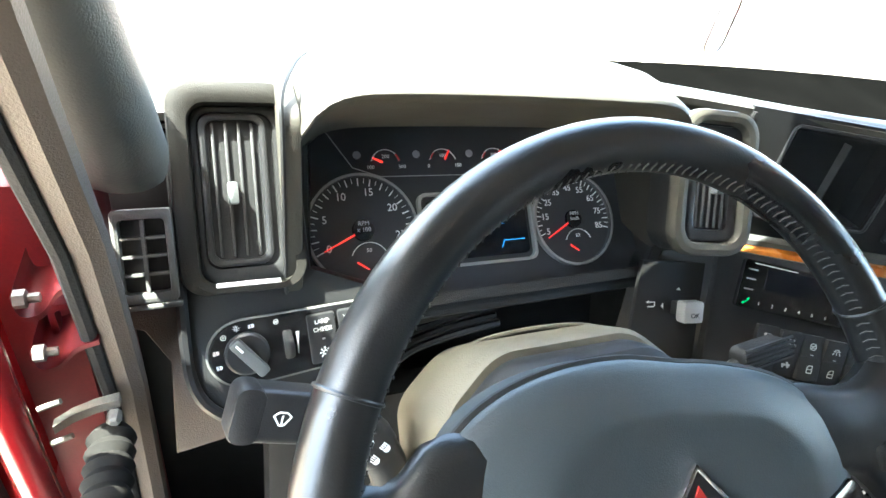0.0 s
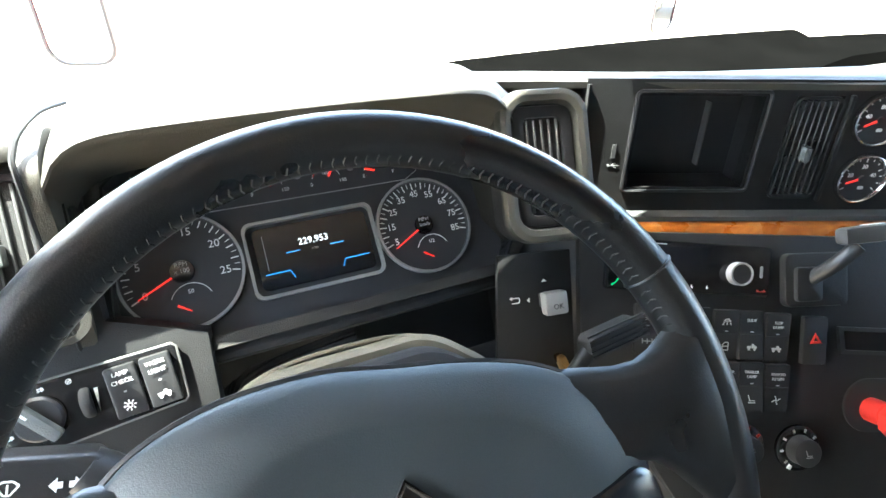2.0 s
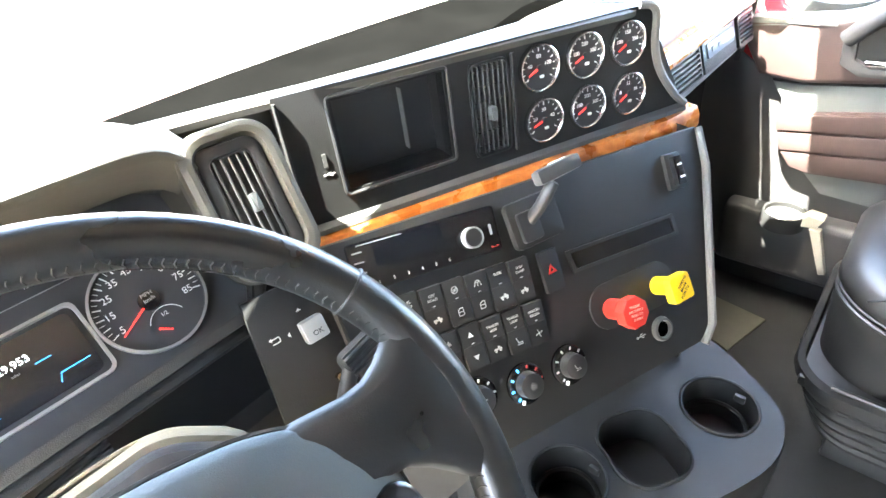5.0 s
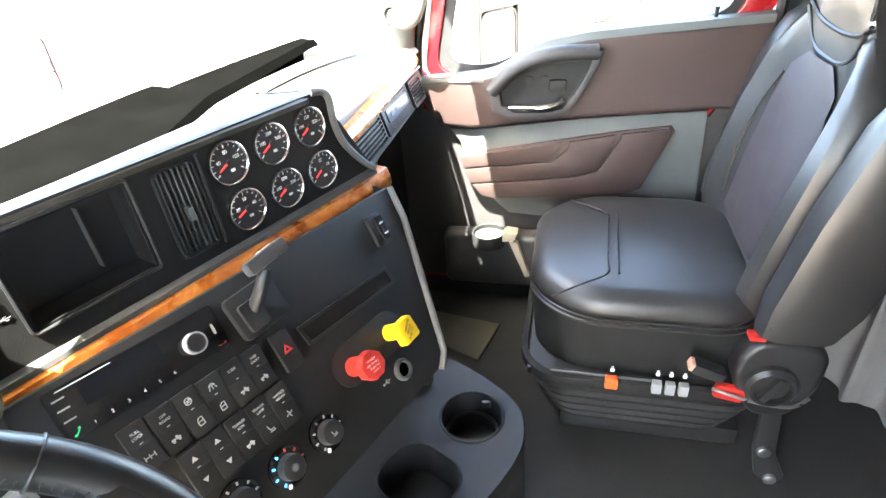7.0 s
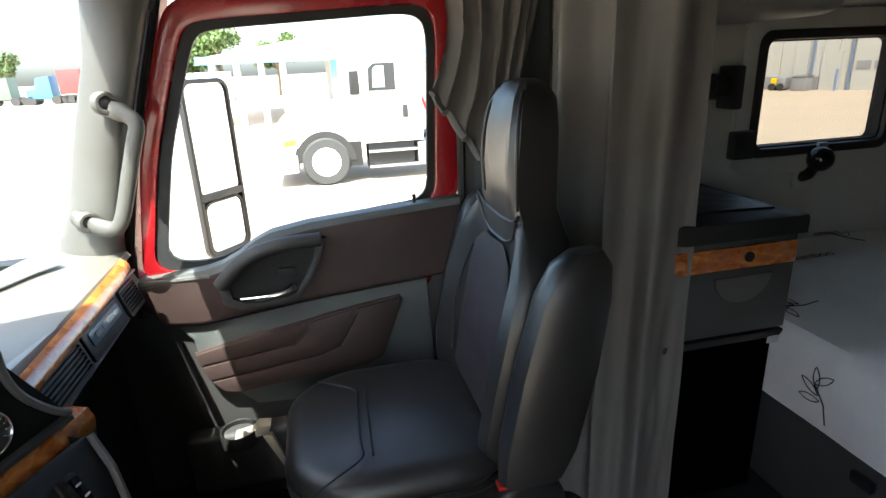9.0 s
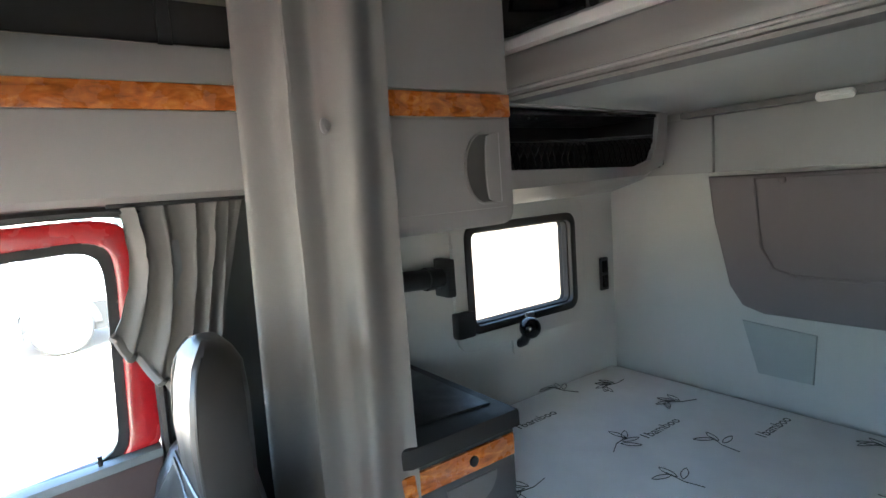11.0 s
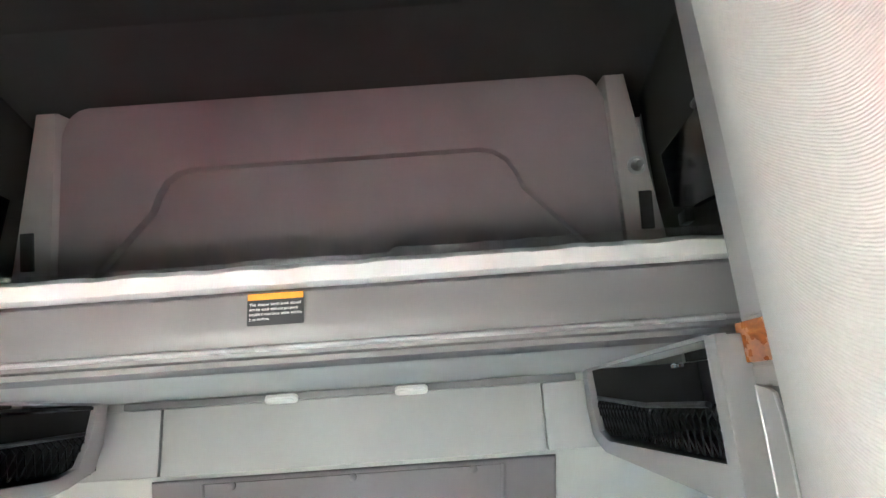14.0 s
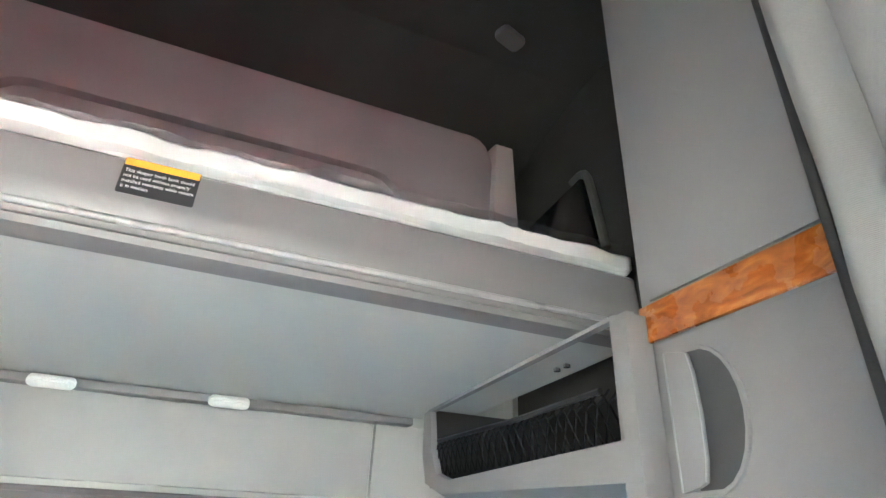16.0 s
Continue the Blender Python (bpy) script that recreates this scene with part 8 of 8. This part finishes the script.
# ---- outside ----
GZ = -0.82
GROUND = mat("pale_concrete_yard", (0.37, 0.30, 0.225), 0.9, var=0.12, scale=0.35, bump=0.5, fine=60)
g = B()
bmesh.ops.create_grid(g, x_segments=24, y_segments=24, size=600)
g.transform(T(0, 0, GZ))
solo("ground", g, GROUND, "wide sunlit pale concrete truck yard", "ground", kind="structure")

# own bonnet and bonnet mirrors
hood_o = thing("truck_bonnet", (0, 1.8, 0.6), "red truck bonnet beyond the windscreen", "bonnet")
rows = []
for y, z, w in ((1.08, 1.10, 0.93), (1.4, 1.085, 0.90), (1.8, 1.03, 0.84), (2.2, 0.93, 0.76), (2.5, 0.76, 0.66), (2.6, 0.5, 0.6)):
    rows.append([(w * k, y - 0.05 * abs(k) ** 3, z - 0.16 * abs(k) ** 3.5) for k in [-1 + i / 8 for i in range(17)]])
part("top", loft(B(), rows), RED_PAINT, hood_o)
part("wiper_cowl", loft(B(), [[(x, 0.93 + 0.15 * (1 - (x / 0.97) ** 2), 1.19), (x, 1.02 + 0.13 * (1 - (x / 0.97) ** 2), 1.14)] for x in [-0.95 + 0.19 * i for i in range(11)]]), BLACK, hood_o)
for s in (1, -1):
    hm = thing("bonnet_mirror", (s * 1.0, 2.1, 0.8), "round cornered convex mirror on the bonnet side", "mirror", "bonnet mirrors")
    mx0, my0, mz0 = (1.22, 2.17, 1.09) if s > 0 else (-0.885, 1.99, 1.19)
    Mh = axes((mx0, my0, mz0), (0.95, s * 0.31, 0), (0, 0, 1))
    part("shell", prism(B(), rrect(0.17, 0.24, 0.05, 5), 0.06, Mh, bev=0.02, z0=-0.06), WHITE_PLASTIC, hm)
    part("rim", ring(B(), rrect(0.172, 0.242, 0.05, 5), rrect(0.158, 0.228, 0.045, 5), 0.008, Mh), BLACK, hm)
    part("glass", prism(B(), rrect(0.16, 0.23, 0.045, 5), 0.003, Mh), MIRROR, hm)
    arm_ = [(0.78, my0 + 0.05, 0.86), (mx0 - 0.14, my0 + 0.06, 0.99), (mx0 - 0.13, my0 + 0.05, 1.12), (mx0 - 0.03, my0 + 0.04, 1.16)] if s > 0 else [(-0.81, 2.01, 1.12), (-0.77, 2.02, 1.03), (-0.72, 2.03, 0.88)]
    part("arm", tube(B(), arm_, 0.010, 8), GREY_PLASTIC, hm)

# white day-cab tractor parked alongside
TRUCK_WHITE = mat("white_truck_paint", (0.60, 0.60, 0.585), 0.35, var=0.04, scale=2)
TYRE = mat("truck_tyre", (0.03, 0.03, 0.03), 0.85, var=0.3, scale=9)
wt = thing("white_truck", (13.0, -1.2, GZ), "white day-cab tractor truck parked in the yard", "truck")
MX = axes((11.9, 0, 0), (0, -1, 0), (0, 0, 1))   # side view: right is towards the truck's rear


def side(pts, depth, material, name, label="", z0=-2.3, bev=0.08):
    return part(name, prism(B(), pts, depth, MX, bev=bev, z0=z0), material, wt, label)


side([(-0.95, -0.15), (-0.85, 0.55), (-0.6, 0.75), (0.55, 0.92), (0.62, 0.05), (0.55, 0.0), (0.35, 0.12), (-0.15, 0.18), (-0.5, 0.0), (-0.55, -0.15)], 2.25, TRUCK_WHITE, "bonnet")
side([(0.5, 0.02), (0.5, 0.92), (0.62, 1.0), (0.98, 1.72), (1.25, 1.90), (2.25, 1.95), (2.32, 1.85), (2.32, 0.02)], 2.25, TRUCK_WHITE, "cab")
side([(-1.02, -0.52), (-1.02, -0.16), (-0.5, -0.12), (-0.5, -0.5)], 2.4, mat("grey_bumper", (0.25, 0.25, 0.25), 0.5), "bumper", z0=-2.35, bev=0.05)
side([(1.14, 1.15), (1.16, 1.62), (1.28, 1.72), (1.74, 1.72), (1.74, 1.15)], 0.012, BLACK, "side_window", "dark tinted side window", z0=-0.045, bev=0.0)
side([(1.24, 1.22), (1.26, 1.60), (1.34, 1.66), (1.50, 1.66), (1.50, 1.22)], 0.01, mat("green_tint_glass", (0.35, 0.55, 0.5), 0.1), "quarter_glass", z0=-0.03, bev=0.0)
side([(0.72, 1.10), (0.74, 1.58), (0.92, 1.58), (0.92, 1.10)], 0.35, DASH, "mirror", "tall grey side mirror", z0=0.0, bev=0.03)
side([(1.86, 0.55), (1.86, 0.82), (1.98, 0.82), (1.98, 0.55)], 0.04, BLACK, "door_handle", "black door handle", z0=-0.045, bev=0.01)
side([(1.05, -0.55), (1.05, 0.02), (2.1, 0.02), (2.1, -0.55)], 0.6, DASH, "step_box", "dark fuel tank and steps", z0=-0.75, bev=0.03)
for z in (-0.16, -0.50):
    side([(1.05, z - 0.03), (1.05, z + 0.03), (2.2, z + 0.03), (2.2, z - 0.03)], 0.15, STEEL, "step", "bright step tread", z0=-0.2, bev=0.01)
side([(2.15, -0.55), (2.15, 0.0), (2.9, 0.0), (2.9, -0.55)], 0.7, STEEL, "fuel_tank", "bright metal fuel tank", z0=-0.75, bev=0.1)
side([(0.45, -0.45), (0.45, 0.1), (0.9, 0.1), (0.9, -0.45)], 2.2, DASH, "chassis", z0=-2.25, bev=0.0)
side([(2.3, -0.2), (2.3, 0.1), (6.4, 0.1), (6.4, -0.2)], 0.9, DASH, "frame_rail", z0=-1.6, bev=0.0)
side([(-0.78, 0.08), (-0.74, 0.2), (-0.5, 0.22), (-0.52, 0.1)], 0.02, mat("amber_lamp", (0.6, 0.25, 0.02), 0.3), "head_lamp", z0=-0.04, bev=0.0)
rows = B()
for i in range(5):
    tube(rows, curve_points([MX @ Vector((2.4 + 0.05 * i, 1.1 - 0.1 * i, -0.9)), MX @ Vector((2.6, 0.4, -0.8 + 0.1 * i)), MX @ Vector((2.5 + 0.08 * i, 0.0, -0.9))], 6), 0.02, 6)
part("air_lines", rows, RED_PLASTIC, wt, "red coiled air lines behind the cab")
part("front_shield", prism(B(), [(0.66, 1.0), (1.0, 1.68), (1.03, 1.66), (0.70, 0.98)], 2.0, MX, z0=-2.2), GLASS, wt)


def truck_wheel(parent, x, y, r, wd, rim):
    M = axes((x, y, GZ + r), (0, -1, 0), (0, 0, 1))
    w = part("wheel", lathe(B(), [(r * 0.58, -wd), (r * 0.92, -wd), (r, -wd * 0.8), (r, -wd * 0.15), (r * 0.93, 0.0), (r * 0.62, 0.0), (r * 0.58, -0.03)], M, 36), TYRE, parent)
    d = part("rim", lathe(B(), [(r * 0.60, 0.0), (r * 0.56, -0.01), (r * 0.50, -0.06), (r * 0.3, -0.03), (r * 0.18, 0.02), (0, 0.02)], M, 36), rim, w)
    for k in range(10):
        a = 2 * math.pi * k / 10
        part("bolt_hole", lathe(B(), [(r * 0.05, -0.045), (r * 0.05, -0.038), (0, -0.038)], M @ T(r * 0.42 * math.cos(a), r * 0.42 * math.sin(a), 0), 10), BLACK, w)
    return w


truck_wheel(wt, 11.85, -0.10, 0.52, 0.30, TRUCK_WHITE)
truck_wheel(wt, 11.85, -4.6, 0.52, 0.55, TRUCK_WHITE)
truck_wheel(wt, 11.85, -5.8, 0.52, 0.55, TRUCK_WHITE)
part("wheel_arch", prism(B(), [(0.10 + 0.66 * math.cos(t), GZ + 0.52 + 0.66 * math.sin(t)) for t in [math.pi * i / 16 for i in range(17)]], 0.3, MX, z0=-0.32), BLACK, wt)

# office building with a blue-edged canopy
STUCCO = mat("white_stucco", (0.55, 0.545, 0.52), 0.85, var=0.05, scale=1.0)
BLUE = mat("blue_fascia", (0.12, 0.32, 0.55), 0.5, var=0.08)
bl = thing("office_building", (34, -4, GZ), "white single storey office with a blue canopy edge", "building")
part("wall", box(B(), (30, -16, GZ), (40, -1.2, 2.3)), STUCCO, bl)
part("roof", prism(B(), [(-5.0, 2.35), (1.5, 3.35), (16, 5.2), (16, 2.35)], 13, axes((28, 0, 0), (0, -1, 0), (0, 0, 1)), z0=-13), STUCCO, bl, "pale sloping roof")
part("fascia", box(B(), (27.8, -16, 2.08), (28.0, 5.0, 2.42)), BLUE, bl, "blue fascia board")
part("canopy", box(B(), (28.0, -16, 2.2), (31, 5.0, 2.34)), STUCCO, bl)
for y in (4.4, 3.3, 2.2, 1.2, -1.2):
    part("post", box(B(), (28.2, y - 0.14, GZ), (28.5, y + 0.14, 2.2)), STUCCO if y > 0 else BLUE, bl)
for y in (-2.9, -4.9):
    wq = part("window", box(B(), (29.96, y - 0.55, 0.1), (30.0, y + 0.55, 1.6)), GREY_PRINT, bl, "narrow framed window")
    part("pane", box(B(), (29.93, y - 0.45, 0.2), (29.96, y + 0.45, 1.5)), STUCCO, wq)
part("downpipe", box(B(), (27.9, -8.2, GZ), (28.1, -8.0, 5.0)), BLUE, bl)

# warehouse seen through the sleeper window
wa = thing("warehouse", (28, -30, GZ), "pale corrugated warehouse with blue pipes and a shutter door", "warehouse")
WA = T(13, -36.7, 0) @ R("Z", 22.2)
PIPE_BLUE = mat("faded_blue_paint", (0.16, 0.22, 0.34), 0.5, var=0.1, scale=2)
CLAD = mat("pale_metal_cladding", (0.46, 0.45, 0.42), 0.6, var=0.05, scale=1.0)
for i in range(22):
    part("wall_panel", box(B(), (1.6 * i, -0.15, GZ), (1.6 * i + 1.58, 0, 6.5), WA), CLAD, wa)
    part("rib", box(B(), (1.6 * i + 0.76, 0.0, 0.2), (1.6 * i + 0.82, 0.04, 6.5), WA), CLAD, wa)
for x in (11.2, 15.25, 17.3, 24.0):
    part("downpipe", box(B(), (x - 0.05, 0.05, GZ), (x + 0.05, 0.15, 6.5), WA), PIPE_BLUE, wa)
part("base_band", box(B(), (16.85, 0.02, GZ), (35, 0.10, -0.05), WA), GREY_PRINT, wa, "grey block plinth")
part("base_band", box(B(), (0.0, 0.02, GZ), (11.0, 0.10, -0.05), WA), GREY_PRINT, wa, "grey block plinth")
part("side_door", box(B(), (15.75, 0.03, GZ), (16.8, 0.09, 1.4), WA), CLAD, wa, "white side door")
sh_ = part("shutter", box(B(), (11.4, 0.03, GZ), (15.12, 0.10, 2.4), WA), CLAD, wa, "white roller shutter door")
for k in range(4):
    part("shutter_window", box(B(), (11.6 + 0.88 * k, 0.09, 0.36), (12.32 + 0.88 * k, 0.13, 0.82), WA), GREY_PRINT, sh_)
bo = thing("bollard", WA @ Vector((15.6, 0.9, GZ)), "blue steel bollard before the warehouse", "bollard")
part("tube", lathe(B(), [(0.07, GZ), (0.07, 0.35), (0.055, 0.40), (0.0, 0.42)], WA @ T(15.6, 0.9, 0), 16), PIPE_BLUE, bo)
loader = thing("yellow_machine", WA @ Vector((18.7, 0.85, GZ)), "small yellow machine standing by the warehouse", "machine")
part("body", box(B(), (18.75, 0.5, GZ + 0.25), (19.15, 1.2, GZ + 0.75), WA, bev=0.1), YELLOW_PLASTIC, loader)
part("engine", box(B(), (18.25, 0.5, GZ + 0.1), (18.75, 1.2, GZ + 0.8), WA, bev=0.08), GREY_PRINT, loader)
for dx in (18.5, 19.0):
    part("wheel", tube(B(), [WA @ Vector((dx, 0.45, GZ + 0.22)), WA @ Vector((dx, 1.25, GZ + 0.22))], 0.22, 14), TYRE, loader)
bin_ = thing("steel_bin", WA @ Vector((17.4, 0.85, GZ)), "grey steel bin beside the warehouse wall", "bin")
part("body", box(B(), (17.0, 0.4, GZ), (17.8, 1.3, 0.0), WA, bev=0.03), GREY_PRINT, bin_)
part("rim", box(B(), (16.96, 0.36, 0.0), (17.84, 1.34, 0.06), WA, bev=0.02), STEEL, bin_)

# trees behind the office
LEAF = mat("tree_leaves", (0.07, 0.11, 0.025), 0.7, var=0.5, scale=0.8, fine=5)
BARK = mat("tree_bark", (0.12, 0.09, 0.06), 0.9, var=0.3)
rngt = random.Random(11)


def tree(x, y, h, spread):
    t = thing("tree", (x, y, GZ), "broad green tree behind the yard", "tree", "yard trees")
    part("trunk", tube(B(), [(x, y, GZ), (x + 0.1, y, GZ + h * 0.3), (x, y + 0.1, GZ + h * 0.55)], lambda k: 0.35 - 0.2 * k, 10), BARK, t)
    limbs = B()
    tips = []
    for i in range(9):
        a = rngt.uniform(0, 6.28)
        q = Vector((x + math.cos(a) * spread * rngt.uniform(0.4, 0.9), y + math.sin(a) * spread * rngt.uniform(0.4, 0.9), GZ + h * rngt.uniform(0.55, 0.9)))
        tips.append(q)
        tube(limbs, [(x, y, GZ + h * rngt.uniform(0.3, 0.5)), q.lerp(Vector((x, y, q.z)), 0.5), q], lambda k: 0.14 - 0.1 * k, 6)
    part("limbs", limbs, BARK, t)
    verts, faces = [], []
    for i in range(2600):
        c = rngt.choice(tips)
        d = Vector((rngt.gauss(0, 1), rngt.gauss(0, 1), rngt.gauss(0, 0.75)))
        p = c + d.normalized() * spread * 0.42 * rngt.random() ** 0.4
        e, f = Vector((rngt.gauss(0, 1), rngt.gauss(0, 1), rngt.gauss(0, 1))).normalized() * 0.28, Vector((rngt.gauss(0, 1), rngt.gauss(0, 1), rngt.gauss(0, 1))).normalized() * 0.16
        n0 = len(verts)
        verts += [p - e, p + f, p + e, p - f]
        faces.append((n0, n0 + 1, n0 + 2, n0 + 3))
    me = bpy.data.meshes.new("crown")
    me.from_pydata([v - Vector((x, y, GZ)) for v in verts], [], faces)
    me.materials.append(LEAF)
    ob = new("crown", me)
    ob.parent = t
    tagged(ob, kind="stuff")


tree(62, 8.5, 7.6, 3.2)
tree(64, 13.0, 6.0, 2.4)
tree(66, 3.0, 6.5, 2.4)
tree(90, 40.0, 7.0, 3.0)

# far row of parked trucks and trailers
COLS = [mat("far_paint_" + n, c, 0.5, var=0.08, scale=0.5) for n, c in (("brown", (0.20, 0.09, 0.06)), ("blue", (0.05, 0.20, 0.38)), ("red", (0.30, 0.03, 0.03)), ("green", (0.10, 0.14, 0.10)), ("white", (0.65, 0.65, 0.63)))]
for i in range(12):
    cx, cy = 76 + (i % 3) * 0.8, 30.5 + 4.6 * i
    kind = i % 5
    ft = thing("far_truck", (cx, cy, GZ), "parked tractor truck in the far row", "truck", "far trucks")
    part("cab", prism(B(), [(-1.4, 0.2), (-1.35, 1.2), (-0.4, 1.35), (-0.1, 2.5), (1.3, 2.7), (1.35, 0.2)], 2.3, axes((cx - 1.2, cy, GZ + 0.5), (0, -1, 0), (0, 0, 1)), bev=0.12, z0=-2.3), COLS[(i * 2 + 1) % 5], ft)
    part("chassis", box(B(), (cx - 0.8, cy - 3.0, GZ + 0.6), (cx + 0.6, cy + 1.2, GZ + 0.95)), DASH, ft)
    for dy in (1.0, -1.6, -2.7):
        part("wheel", tube(B(), [(cx - 1.2, cy + dy, GZ + 0.5), (cx + 0.9, cy + dy, GZ + 0.5)], 0.5, 16), TYRE, ft)
tr = thing("far_trailer", (74, 27.4, GZ), "red box trailer parked in the yard", "trailer")
part("box", box(B(), (74, 25.6, GZ + 1.1), (77, 28.0, 3.0), bev=0.05), COLS[2], tr)
for dy in (0.2, 0.9):
    part("wheel", tube(B(), [(74, 26.0 + dy, GZ + 0.5), (76.5, 26.0 + dy, GZ + 0.5)], 0.5, 14), TYRE, tr)
ct = thing("yard_container", (60, 10.5, GZ), "long pale container behind the yard", "container")
part("box", box(B(), (58, 7.5, GZ), (61, 14.5, 1.9), bev=0.05), STUCCO, ct)
